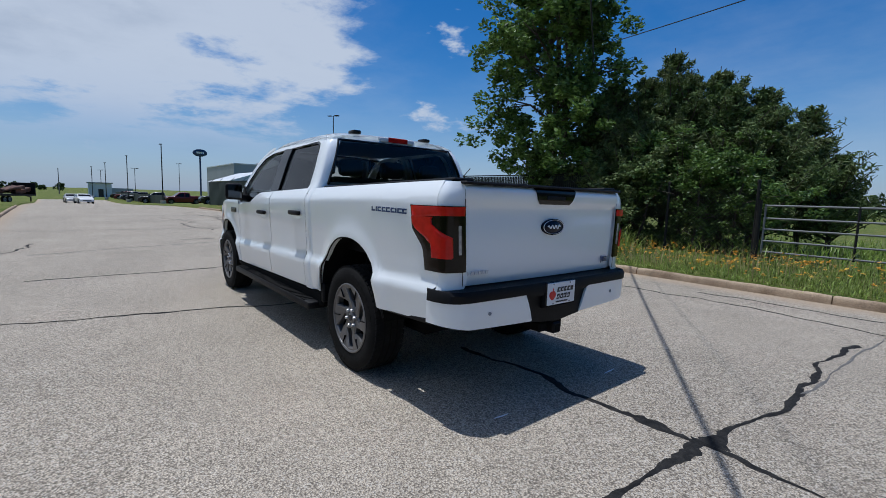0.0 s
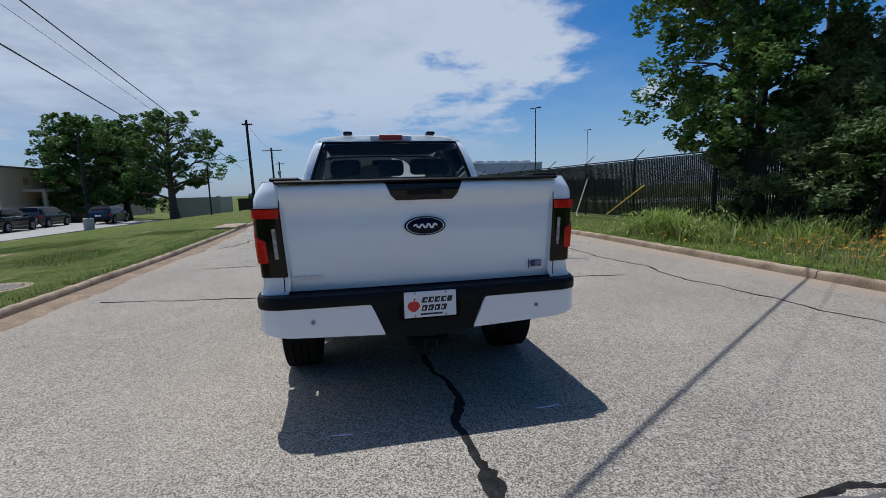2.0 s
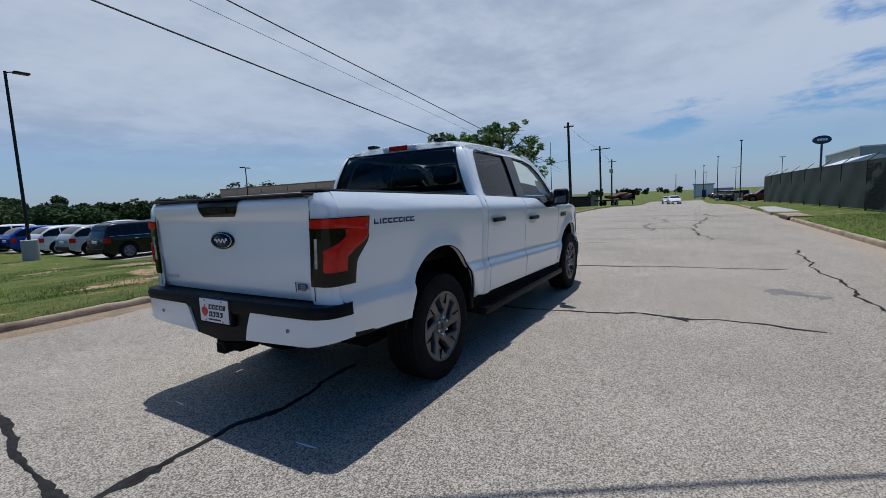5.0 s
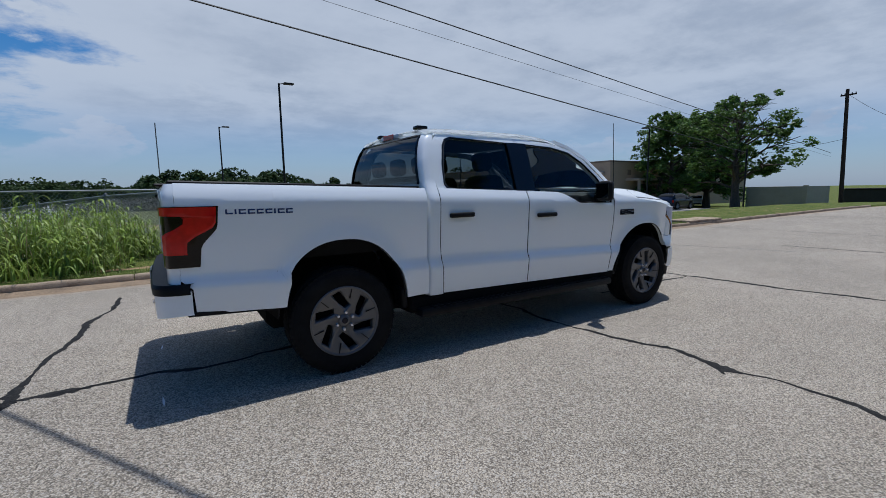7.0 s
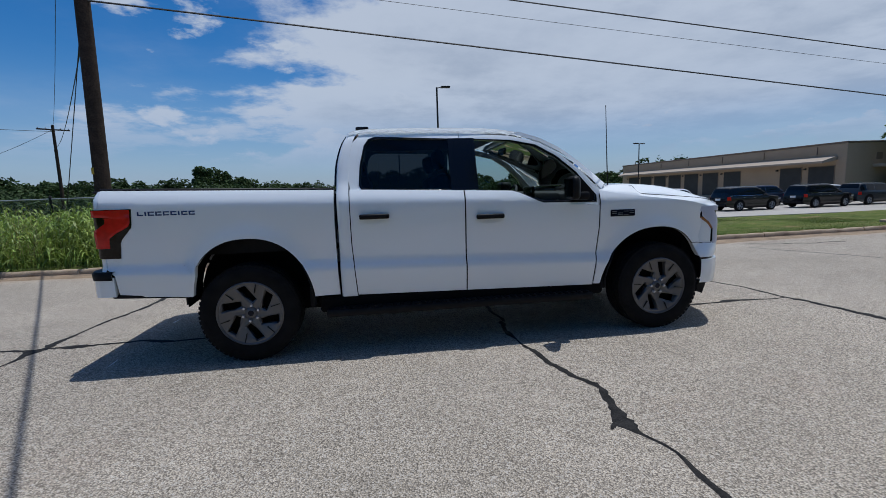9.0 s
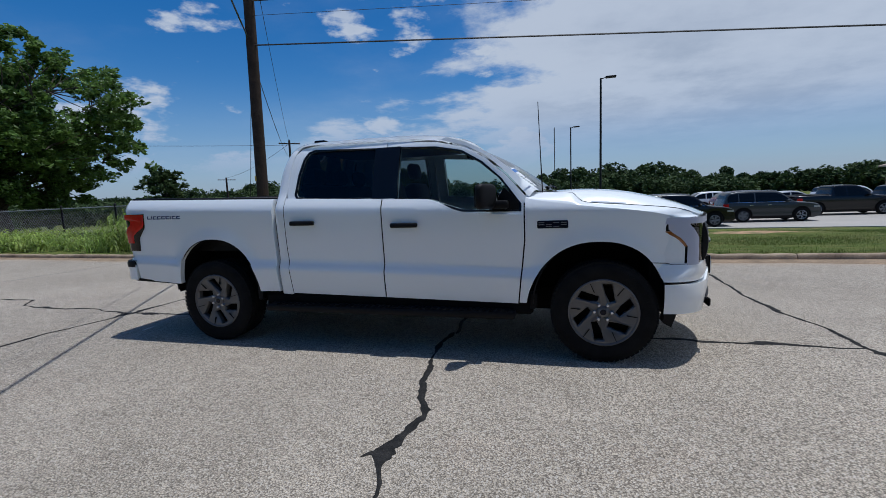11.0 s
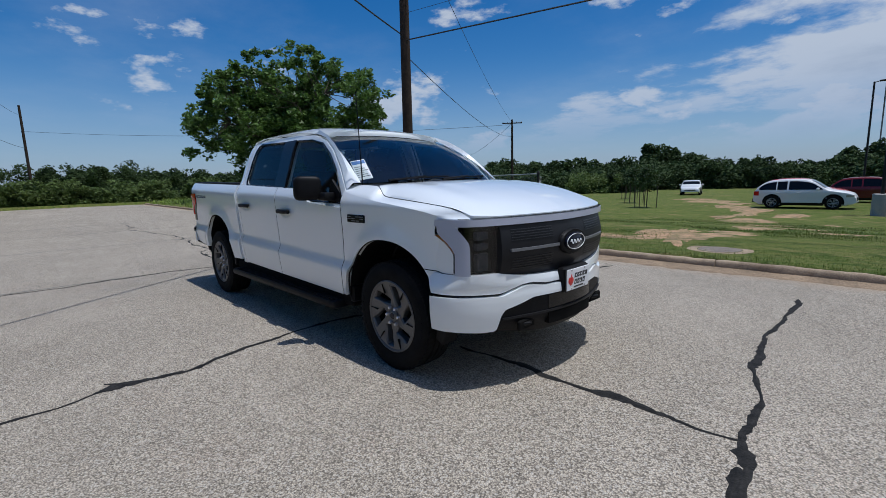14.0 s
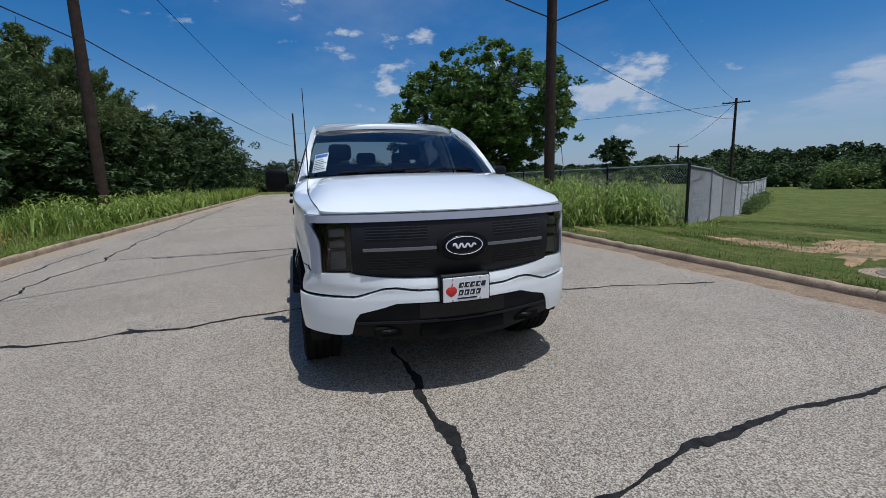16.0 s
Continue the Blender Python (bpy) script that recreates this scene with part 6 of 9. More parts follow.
def wing_z(x):
    """Top edge of the front wing."""
    return curve([(1.2, 1.345), (1.4, 1.305), (1.7, 1.262), (2.0, 1.226), (2.2, 1.196), (2.34, 1.166), (2.50, 1.150)], x)


def belt(x):
    return 1.373 - 0.038 * x


def side_w(x, z, flare=True):
    """Half width of the body side."""
    zr = z + 0.026 * x
    w = lerp(WID, zr) if zr < 0.9 else curve(WID, zr)
    if x > 1.75:
        w -= 0.100 * ((x - 1.75) / 0.72) ** 2.1
    if x < -2.4:
        w -= 0.022 * ((-2.4 - x) / 0.5) ** 2
    if flare:
        for xc, hw, zc, hh in ARCHES:
            d = math.hypot((x - xc) / hw, max(0.0, z - zc) / hh)
            if d < 1.6 and z < 1.2:
                w += 0.020 * math.exp(-((d - 1.0) / 0.16) ** 2)
    return w


def arch_z(x, floor):
    """The lower edge of a side panel, raised over the wheels."""
    for xc, hw, zc, hh in ARCHES:
        q = abs(x - xc) / hw
        if q < 1:
            return max(floor, zc + hh * (1 - q ** 2.3) ** 0.5)
    return floor


def flange(bm, depth, mirror_sign):
    """Fold the open border of a side panel inwards."""
    rim_edges = [e for e in bm.edges if len(e.link_faces) == 1]
    res = bmesh.ops.extrude_edge_only(bm, edges=rim_edges)
    for v in (g for g in res["geom"] if isinstance(g, bmesh.types.BMVert)):
        v.co.y -= mirror_sign * depth


def columns(x0, x1, n):
    """x stations, closer together where an arch rises steeply."""
    xs = list(np.linspace(x0, x1, n))
    for xc, hw, zc, hh in ARCHES:
        for s in (-1, 1):
            xs += [xc + s * hw * q for q in (0.90, 0.94, 0.97, 0.985, 0.995, 0.9995, 1.004)]
    return sorted(x for x in set(xs) if x0 <= x <= x1)


def side_panel(name, s, x_rear, x_front, z_low, z_high, n=40, rows=26, parent=None, label=""):
    """A body panel on side s (+1 left, -1 right) between two gap lines."""
    bm = bmesh.new()
    zm = 0.95
    grid = []
    for xm in columns(x_rear(zm), x_front(zm), n):
        u = (xm - x_rear(zm)) / (x_front(zm) - x_rear(zm))
        lo, hi = z_low(xm), z_high(xm)
        col = []
        zs = [lo + (hi - lo) * k / rows for k in range(rows + 1)]
        for level in CREASES:
            want = level - 0.026 * xm
            if lo + 0.05 < want < hi - 0.03:
                k = min(range(1, rows), key=lambda i: abs(zs[i] - want))
                zs[k] = want
        for z in zs:
            x = x_rear(z) + (x_front(z) - x_rear(z)) * u
            col.append((x, s * side_w(x, z), z))
        grid.append(col)
    sheet(bm, grid)
    flange(bm, 0.05, s)
    return part(name, bm, M["paint"], parent or truck, label, True, 40)


def star(poly, c, a):
    """Distance from c to the outline along the angle a."""
    d = (math.cos(a), math.sin(a))
    best = 0.0
    for (x0, z0), (x1, z1) in zip(poly, poly[1:] + poly[:1]):
        ex, ez = x1 - x0, z1 - z0
        den = d[0] * ez - d[1] * ex
        if abs(den) < 1e-9:
            continue
        t = ((x0 - c[0]) * ez - (z0 - c[1]) * ex) / den
        q = ((x0 - c[0]) * d[1] - (z0 - c[1]) * d[0]) / den
        if t > 0 and -1e-6 <= q <= 1 + 1e-6:
            best = max(best, t)
    return best


def angles_of(c, *polys):
    a = {round(2 * math.pi * k / 48 - math.pi, 5) for k in range(48)}
    for poly in polys:
        a |= {round(math.atan2(z - c[1], x - c[0]), 5) for x, z in poly}
    return sorted(a)


def ring_panel(name, outer, inner, s, y_of, material, depth, parent, label=""):
    """A window frame: the band between two outlines on the cab side."""
    c = (sum(p[0] for p in inner) / len(inner), sum(p[1] for p in inner) / len(inner))
    bm = bmesh.new()
    rows = [[], [], []]
    for a in angles_of(c, outer, inner):
        ro, ri = star(outer, c, a), star(inner, c, a)
        for k, r_ in enumerate((ro, (ro + ri) / 2, ri)):
            x, z = c[0] + r_ * math.cos(a), c[1] + r_ * math.sin(a)
            rows[k].append((x, s * (y_of(z) - (0.006 if k == 2 else 0)), z))
    for r_ in rows:
        r_.append(r_[0])
    sheet(bm, rows)
    bmesh.ops.remove_doubles(bm, verts=bm.verts, dist=1e-5)
    flange(bm, depth, s)
    return part(name, bm, material, parent, label, True, 40)


def pane(name, inner, s, y_of, material, parent, inset=0.014, label=""):
    c = (sum(p[0] for p in inner) / len(inner), sum(p[1] for p in inner) / len(inner))
    bm = bmesh.new()
    rows = []
    for f in (1.01, 0.66, 0.33):
        row = []
        for a in angles_of(c, inner):
            r_ = star(inner, c, a) * f
            x, z = c[0] + r_ * math.cos(a), c[1] + r_ * math.sin(a)
            row.append((x, s * (y_of(z) - inset), z))
        rows.append(row + row[:1])
    sheet(bm, rows)
    bmesh.ops.remove_doubles(bm, verts=bm.verts, dist=1e-5)
    loop = [e for e in bm.edges if len(e.link_faces) == 1 and all(abs(v.co.x - c[0]) < 0.35 * 0.9 and star(inner, c, math.atan2(v.co.z - c[1], v.co.x - c[0])) * 0.4 > math.hypot(v.co.x - c[0], v.co.z - c[1]) for v in e.verts)]
    bmesh.ops.contextual_create(bm, geom=loop)
    return part(name, bm, material, parent, label, True, 60)


def grn(z):
    return curve(GRN, z)


RW_OUT = [(-0.975, 1.405), (-0.998, 1.55), (-0.985, 1.70), (-0.945, 1.81), (-0.88, 1.880), (-0.75, 1.902), (-0.003, 1.886), (-0.003, 1.373)]
RW_IN = [(-0.885, 1.455), (-0.865, 1.62), (-0.83, 1.77), (-0.795, 1.824), (-0.735, 1.843), (-0.105, 1.828), (-0.105, 1.39), (-0.78, 1.405), (-0.865, 1.42)]
FW_OUT = [(0.003, 1.373), (0.003, 1.886), (0.48, 1.852), (0.74, 1.785), (0.92, 1.680), (1.10, 1.520), (1.262, 1.340), (1.262, 1.200), (0.70, 1.235), (0.50, 1.335), (0.42, 1.357)]
FW_IN = [(0.130, 1.372), (0.130, 1.821), (0.48, 1.796), (0.70, 1.745), (0.87, 1.645), (1.03, 1.510), (1.20, 1.300), (1.20, 1.240), (0.72, 1.262), (0.545, 1.318), (0.45, 1.355)]
for s in (1, -1):
    bed = side_panel("bed_side", s, lambda z: lerp([(0.60, -2.826), (0.79, -2.838), (0.835, -2.90)], z), lambda z: -1.105 + 0.012 * math.cos(z * 3), lambda x: arch_z(x, 0.615 - 0.09 * (x + 2.9) / 1.8 if x < -1.8 else 0.525), lambda x: 1.46 - 0.027 * (x + 2.9), 44, 30)
    # rolled rear corner beside the tailgate
    bm = bmesh.new()
    plan = [(-2.902, 0.0), (-2.935, -0.012), (-2.958, -0.040), (-2.970, -0.085), (-2.975, -0.125), (-2.975, -0.160)]
    sheet(bm, [[(x + 0.02 * max(0, (z - 1.40)) / 0.06, s * (side_w(-2.9, z) + d), z) for z in np.linspace(0.80, 1.455, 22)] for x, d in plan])
    part("bed_corner", bm, M["paint"], truck, "", True, 50)
    part("rail_cap", boxed((-2.93, s * 0.70 if s > 0 else -0.86, 0), (-1.12, 0.86 if s > 0 else -0.70, 0.022), 0.008, pose(0, 0, 1.378, 0, 0.0, 0) @ Matrix.Shear("XY", 4, (0, 0)) @ Matrix(((1, 0, 0, 0), (0, 1, 0, 0), (-0.027, 0, 1, 0), (0, 0, 0, 1)))), M["blackplastic"], truck, "black bed rail cap")
    # doors
    rear = side_panel("rear_door", s, lambda z: -0.982 + 0.030 * max(0, (0.95 - z)) / 0.45, lambda z: -0.006, lambda x: 0.492 - 0.02 * x, belt, 30, 26, None, "white rear passenger door")
    front = side_panel("front_door", s, lambda z: 0.006, lambda z: 1.238 - 0.055 * max(0, 1.0 - z) / 0.5, lambda x: 0.492 - 0.02 * x, lambda x: min(belt(x), lerp([(0.42, belt(0.42)), (0.50, 1.335), (0.70, 1.238), (1.24, 1.20)], x)) if x > 0.42 else belt(x), 34, 26, None, "white front door")
    ring_panel("window_frame", RW_OUT, RW_IN, s, grn, M["paint"], 0.05, rear)
    ring_panel("window_frame", FW_OUT, FW_IN, s, grn, M["paint"], 0.05, front)
    pane("window", RW_IN, s, grn, M["glass_dark"], rear, 0.016, "dark privacy glass")
    pane("window", FW_IN, s, grn, M["glass_side"], front, 0.016, "lightly tinted glass")
    # black window surround and centre pillar
    for nm, poly, own, w_ in (("window_trim", RW_IN, rear, 0.022), ("window_trim", FW_IN, front, 0.022)):
        c = (sum(p[0] for p in poly) / len(poly), sum(p[1] for p in poly) / len(poly))
        grown = [(c[0] + (x - c[0]) * (1 + w_ / math.hypot(x - c[0], z - c[1])), c[1] + (z - c[1]) * (1 + w_ / math.hypot(x - c[0], z - c[1]))) for x, z in poly]
        ring_panel(nm, grown, poly, s, lambda z: grn(z) + 0.003, M["glossblack"], 0.012, own, "black window trim")
    bm = bmesh.new()
    sheet(bm, [[(x, s * (grn(z) + 0.004), z) for z in np.linspace(1.375, 1.838, 10)] for x in (-0.108, 0.0, 0.132)])
    flange(bm, 0.03, s)
    part("pillar_trim", bm, M["glossblack"], truck, "black centre pillar")
    for seam in (lambda z: -0.0, lambda z: -0.986 + 0.030 * max(0, (0.95 - z)) / 0.45, lambda z: 1.244 - 0.055 * max(0, 1.0 - z) / 0.5):
        zs = np.linspace(0.50, 1.365 if seam(1.3) < 1.0 else 1.30, 16)
        bm = bmesh.new()
        sheet(bm, [[(seam(z) + dx_, s * (side_w(seam(z), z) - 0.0025), z) for dx_ in (-0.0048, 0.0048)] for z in zs])
        part("shut_line", bm, M["under"], truck, "", False)
    # handles in shallow cups
    for own, x0, z0 in ((rear, -0.91, 1.178), (front, 0.09, 1.140)):
        w0 = side_w(x0 + 0.12, z0)
        bm = bmesh.new()
        sheet(bm, [[(x0 + 0.125 + 0.118 * q * math.cos(a), s * (side_w(x0 + 0.12, z0 - 0.018) + 0.0035 - 0.006 * (1 - q)), z0 - 0.022 + 0.040 * q * math.sin(a)) for a in np.linspace(0, 2 * math.pi, 25)] for q in (0.05, 0.5, 0.85, 1.0)])
        part("handle_cup", bm, M["paint"], own)
        bm = boxed((x0, s * (w0 + 0.008) if s > 0 else -(w0 + 0.045), z0 - 0.020), (x0 + 0.25, w0 + 0.045 if s > 0 else -(w0 + 0.008), z0 + 0.022), 0.014, None, 3)
        part("handle", bm, M["blackplastic"], own, "black pull handle")
    # front wing
    wing = side_panel("front_fender", s, lambda z: 1.250 - 0.055 * max(0, 1.0 - z) / 0.5, lambda z: 2.318 - 0.05 * max(0, 0.9 - z), lambda x: arch_z(x, 0.475 if x < 1.8 else 0.675), wing_z, 40, 28)
    # cab corner behind the rear door, up to the roof
    bm = bmesh.new()
    rows = []
    for z in np.linspace(0.50, 1.935, 44):
        w = side_w(-1.0, z, False) if z < 1.40 else min(side_w(-1.0, 1.36, False), grn(z) + 0.004)
        if 1.33 < z < 1.46:
            w = np.interp(z, [1.33, 1.46], [side_w(-1.0, 1.33, False), grn(1.46) + 0.004])
        f = curve([(1.40, 0.0), (1.60, 0.012), (1.78, 0.055), (1.88, 0.11), (1.94, 0.22)], z)
        g = 0.030 * max(0, (0.95 - z)) / 0.45
        rows.append([(-0.990 + g + f * 0.7, s * w, z), (-1.03 + g * 0.5 + f * 0.9, s * w, z), (-1.074 + f, s * (w - 0.006), z), (-1.091 + f, s * (w - 0.022), z), (-1.098 + f, s * (w - 0.085), z)])
    sheet(bm, rows)
    flange(bm, 0.02, s)
    part("cab_corner", bm, M["paint"], truck, "", True, 50)
    # A pillar from the cowl to the roof
    bm = bmesh.new()
    rows = []
    for k in range(15):
        q = k / 14
        xo, zo = lerp([(0, 1.275), (0.35, 1.105), (0.62, 0.93), (0.85, 0.745), (1, 0.50)], q), lerp([(0, 1.345), (0.35, 1.535), (0.62, 1.694), (0.85, 1.800), (1, 1.872)], q)
        xi, zi, yi = 1.345 - 0.765 * q, 1.392 + 0.450 * q + 0.048 * math.sin(math.pi * q), 0.838 - 0.125 * q
        rows.append([(xo + 0.004, s * (grn(zo) - 0.002), zo), (xo * 0.6 + xi * 0.4 + 0.022, s * (grn(zo) * 0.55 + yi * 0.45 + 0.008), zo * 0.6 + zi * 0.4 + 0.032), (xi + 0.008, s * (yi + 0.004), zi + 0.006)])
    sheet(bm, rows)
    part("windshield_pillar", bm, M["paint"], truck, "", True, 60)
    # sill and running board
    part("rocker", boxed((-1.28, s * 0.80 if s > 0 else -0.945, 0.37), (1.30, 0.945 if s > 0 else -0.80, 0.50), 0.02), M["under"], truck)
    step = part("side_step", boxed((-1.22, s * 0.88 if s > 0 else -1.045, 0.345), (1.16, 1.045 if s > 0 else -0.88, 0.415), 0.022, None, 2), M["blackplastic"], truck, "black running board")
    bm = bmesh.new()
    for k in range(36):
        box(bm, (-1.10 + k * 0.062, s * 0.99 - 0.045, 0.4155), (-1.065 + k * 0.062, s * 0.99 + 0.045, 0.421))
    part("tread_pad", bm, M["rubber"], step)
    for x in (-0.9, 0.9):
        part("step_bracket", boxed((x - 0.05, s * 0.60 if s > 0 else -0.92, 0.36), (x + 0.05, 0.92 if s > 0 else -0.60, 0.40), 0.01), M["under"], step)
    # mud guards at the rear of the arches
    part("mud_guard", boxed((-1.36, s * 0.80 if s > 0 else -0.965, 0.43), (-1.31, 0.965 if s > 0 else -0.80, 0.60), 0.012), M["blackplastic"], truck)
    part("mud_guard", boxed((1.27, s * 0.82 if s > 0 else -0.955, 0.42), (1.33, 0.955 if s > 0 else -0.82, 0.56), 0.012), M["blackplastic"], truck)
    part("sill_trim", boxed((-2.88, s * 0.88 if s > 0 else -0.958, -0.03), (-2.30, 0.958 if s > 0 else -0.88, 0.0), 0.006, pose(0, 0, 0.49, 0, 0, 0) @ Matrix(((1, 0, 0, 0), (0, 1, 0, 0), (-0.05, 0, 1, 0), (0, 0, 0, 1)))), M["blackplastic"], truck)
    # added dark box that blocks light in the bumper corner gap, and the air deflector under the front corner
    part("gap_blocker", boxed((-2.885, s * 0.78 if s > 0 else -0.930, 0.605), (-2.800, 0.930 if s > 0 else -0.78, 0.80), 0.01), M["under"], truck)
    bm = prism(bmesh.new(), [(2.285, 0.335), (2.345, 0.300), (2.385, 0.415), (2.30, 0.425)], s * 0.80, s * 0.925, "y")
    part("air_deflector", bm, M["blackplastic"], truck, "black air deflector under the front corner")
    # wheel houses
    for xc, hw, zc, hh in ARCHES:
        bm = bmesh.new()
        sheet(bm, [[(xc + hw * g * math.copysign(abs(math.cos(a)) ** (2 / 2.3), math.cos(a)), s * min(y, side_w(xc + hw * g * math.cos(a), zc + hh * g * math.sin(a)) - 0.014), zc + hh * g * math.sin(a) ** (2 / 2.3)) for a in np.linspace(0.002, math.pi - 0.002, 29)] for y, g in ((0.966, 0.992), (0.93, 0.996), (0.55, 1.05))])
        part("wheel_house", bm, M["under"], truck)
        bm = bmesh.new()
        inner = [(xc + hw * 1.06 * math.cos(a), s * 0.55, zc + hh * 1.06 * math.sin(a)) for a in np.linspace(0, math.pi, 15)]
        bm.faces.new([bm.verts.new(p) for p in inner])
        part("wheel_house", bm, M["under"], truck)
        bm = bmesh.new()
        lip = []
        for a in np.linspace(0.05, math.pi - 0.05, 33):
            ca, sa = math.cos(a), math.sin(a)
            px = xc + hw * (abs(ca) ** (2 / 2.3)) * (1 if ca > 0 else -1)
            pz = arch_z(px, 0.45)
            lip.append((px, s * (side_w(px, pz) - 0.012), pz + 0.002))
        tube(bm, lip, 0.007, 6, False)
        part("arch_lip", bm, M["blackplastic"], truck, "black arch lip")
    # door mirror
    bm = boxed((0.885, 1.005 if s > 0 else -1.205, 1.262), (1.045, 1.205 if s > 0 else -1.005, 1.462), 0.045, None, 3)
    for v in bm.verts:
        out = (abs(v.co.y) - 1.005) / 0.20
        v.co.x = 0.885 + (v.co.x - 0.885) * (1.0 - 0.62 * out)
    mir = part("mirror", bm, M["blackplastic"], truck, "black door mirror")
    part("mirror_arm", boxed((0.99, 0.90 if s > 0 else -1.04, 1.255), (1.12, 1.04 if s > 0 else -0.90, 1.325), 0.02, None, 2), M["blackplastic"], mir)
    part("mirror_sail", prism(bmesh.new(), [(0.98, 1.25), (1.205, 1.245), (1.195, 1.32), (1.08, 1.43)], s * 0.925, s * 0.945, "y"), M["blackplastic"], mir)
    part("mirror_glass", boxed((0.879, 1.025 if s > 0 else -1.180, 1.285), (0.8845, 1.180 if s > 0 else -1.025, 1.44), 0.002), M["mirrorglass"], mir, "mirror glass")
    # wing badge: dark plaque with pale bars
    yb = side_w(1.46, 1.12)
    bdg = part("fender_badge", boxed((1.345, s * (yb - 0.004) if s > 0 else -(yb + 0.010), 1.090), (1.585, yb + 0.010 if s > 0 else -(yb - 0.004), 1.152), 0.006), M["navy"], truck, "dark plaque with pale bars")
    bm = bmesh.new()
    for k in range(4):
        for zz in (1.104, 1.120, 1.136):
            if (k + int(zz * 1000)) % 3:
                box(bm, (1.357 + k * 0.057, s * (yb + 0.0105) - 0.001, zz - 0.003), (1.402 + k * 0.057, s * (yb + 0.0105) + 0.001, zz + 0.003))
    part("badge_bar", bm, M["grille_rib"], bdg)
    # model name on the bed side as plain shapes, one for each letter
    for k in range(9):
        x0 = -2.62 + k * 0.0553 - 0.031 * ((k > 1) + (k > 6))
        y0 = side_w(-2.43, 1.272) + 0.0015 if s > 0 else side_w(x0 + 0.018, 1.272) + 0.0015
        w_ = 0.012 if k in (1, 6) else 0.045
        z0 = 1.256 - 0.0006 * k
        outline = [(x0, z0), (x0 + w_, z0), (x0 + w_, z0 + 0.0095), (x0 + 0.011, z0 + 0.0095), (x0 + 0.011, z0 + 0.023), (x0 + w_, z0 + 0.023), (x0 + w_, z0 + 0.0325), (x0, z0 + 0.0325)]
        if k in (0, 1, 6):
            outline = outline[:4] + [(x0 + 0.011, z0 + 0.0325), (x0, z0 + 0.0325)]
        if s > 0:
            outline = [(-4.815 - x, z) for x, z in outline[::-1]]
        part("name_decal", prism(bmesh.new(), outline, s * (y0 - 0.004), s * (y0 + 0.001), "y"), M["decal_blue"], truck, "dark blue bar shape of a decal" if k == 0 else "", False)
    # tail light, wrapped round the corner
    def tl_grid(z0, z1, u_in, u_out, off, n=10, m=14):
        rows = []
        for z in (np.linspace(z0, z1, n) if isinstance(n, int) else n):
            u0, u1 = (lerp(u_in, z), lerp(u_out, z)) if isinstance(u_in, list) else (u_in, u_out)
            xf = lerp([(0.93, -2.785), (1.06, -2.770), (1.17, -2.672), (1.31, -2.660)], z)
            base = side_w(-2.9, z)
            path = [(xf, side_w(xf, z)), (-2.86, side_w(-2.86, z)), (-2.915, base - 0.004), (-2.948, base - 0.024), (-2.966, base - 0.06), (-2.975, base - 0.10), (-2.978, base - 0.150)]
            row = []
            for u in np.linspace(u0, u1, m):
                q = u * (len(path) - 1)
                i = min(len(path) - 2, int(q))
                x, y = path[i][0] + (path[i + 1][0] - path[i][0]) * (q - i), path[i][1] + (path[i + 1][1] - path[i][1]) * (q - i)
                o = off * (0.4 if u in (u0, u1) else 1.0)
                row.append((x - o * (u > 0.35), s * (y + o * (u < 0.75)), z))
            rows.append(row)
        return rows
    tl = empty("tail_light", (0, 0, 0))
    tl.parent = truck
    tl["label"] = "red and smoked tail light"
    bm = bmesh.new()
    sheet(bm, tl_grid(0.925, 1.312, 0.0, 1.0, 0.008, 14, 22))
    part("housing", bm, M["smoke"], tl, "smoked black housing", True, 60)
    bm = bmesh.new()
    inner_edge = [(1.008, 0.15), (1.085, 0.145), (1.16, 0.035), (1.20, 0.01), (1.308, 0.01)]
    outer_edge = [(1.008, 0.66), (1.015, 0.69), (1.130, 0.69), (1.150, 0.50), (1.172, 0.34), (1.205, 0.18), (1.235, 0.17), (1.246, 0.21), (1.256, 0.97), (1.308, 0.99)]
    sheet(bm, tl_grid(0, 0, inner_edge, outer_edge, 0.016, [1.008, 1.015, 1.05, 1.085, 1.12, 1.130, 1.150, 1.172, 1.19, 1.205, 1.22, 1.235, 1.246, 1.256, 1.28, 1.308], 26))
    part("lens", bm, M["red"], tl, "red lens", True, 60)
    bm = bmesh.new()
    sheet(bm, tl_grid(1.03, 1.20, 0.80, 0.89, 0.015, 8, 4))
    part("led_strip", bm, M["clear"], tl, "clear reversing strip", True, 60)

# roof
bm = bmesh.new()
rows = []
for x in np.linspace(-0.985, 0.645, 27):
    zc = curve([(-0.99, 1.935), (-0.93, 1.958), (-0.75, 1.972), (-0.3, 1.975), (0.1, 1.970), (0.35, 1.958), (0.54, 1.934), (0.645, 1.910)], x)
    row = []
    half_w = lerp([(0.25, 0.735), (0.645, 0.712)], x)
    for y in np.linspace(-half_w, half_w, 31):
        a = abs(y)
        z = zc - 0.028 * (a / 0.70) ** 2 - lerp([(0.2, 0.034), (0.645, 0.072)], x) * max(0.0, (a - 0.58) / 0.155) ** 2
        z += 0.006 * math.cos(y * 13) * (a < 0.5) * (-0.8 < x < 0.2)
        row.append((x, y, z))
    rows.append(row)
sheet(bm, rows)
bmesh.ops.solidify(bm, geom=bm.faces, thickness=0.02)
roof = part("roof", bm, M["paint"], truck)
bm = bmesh.new()
rows = []
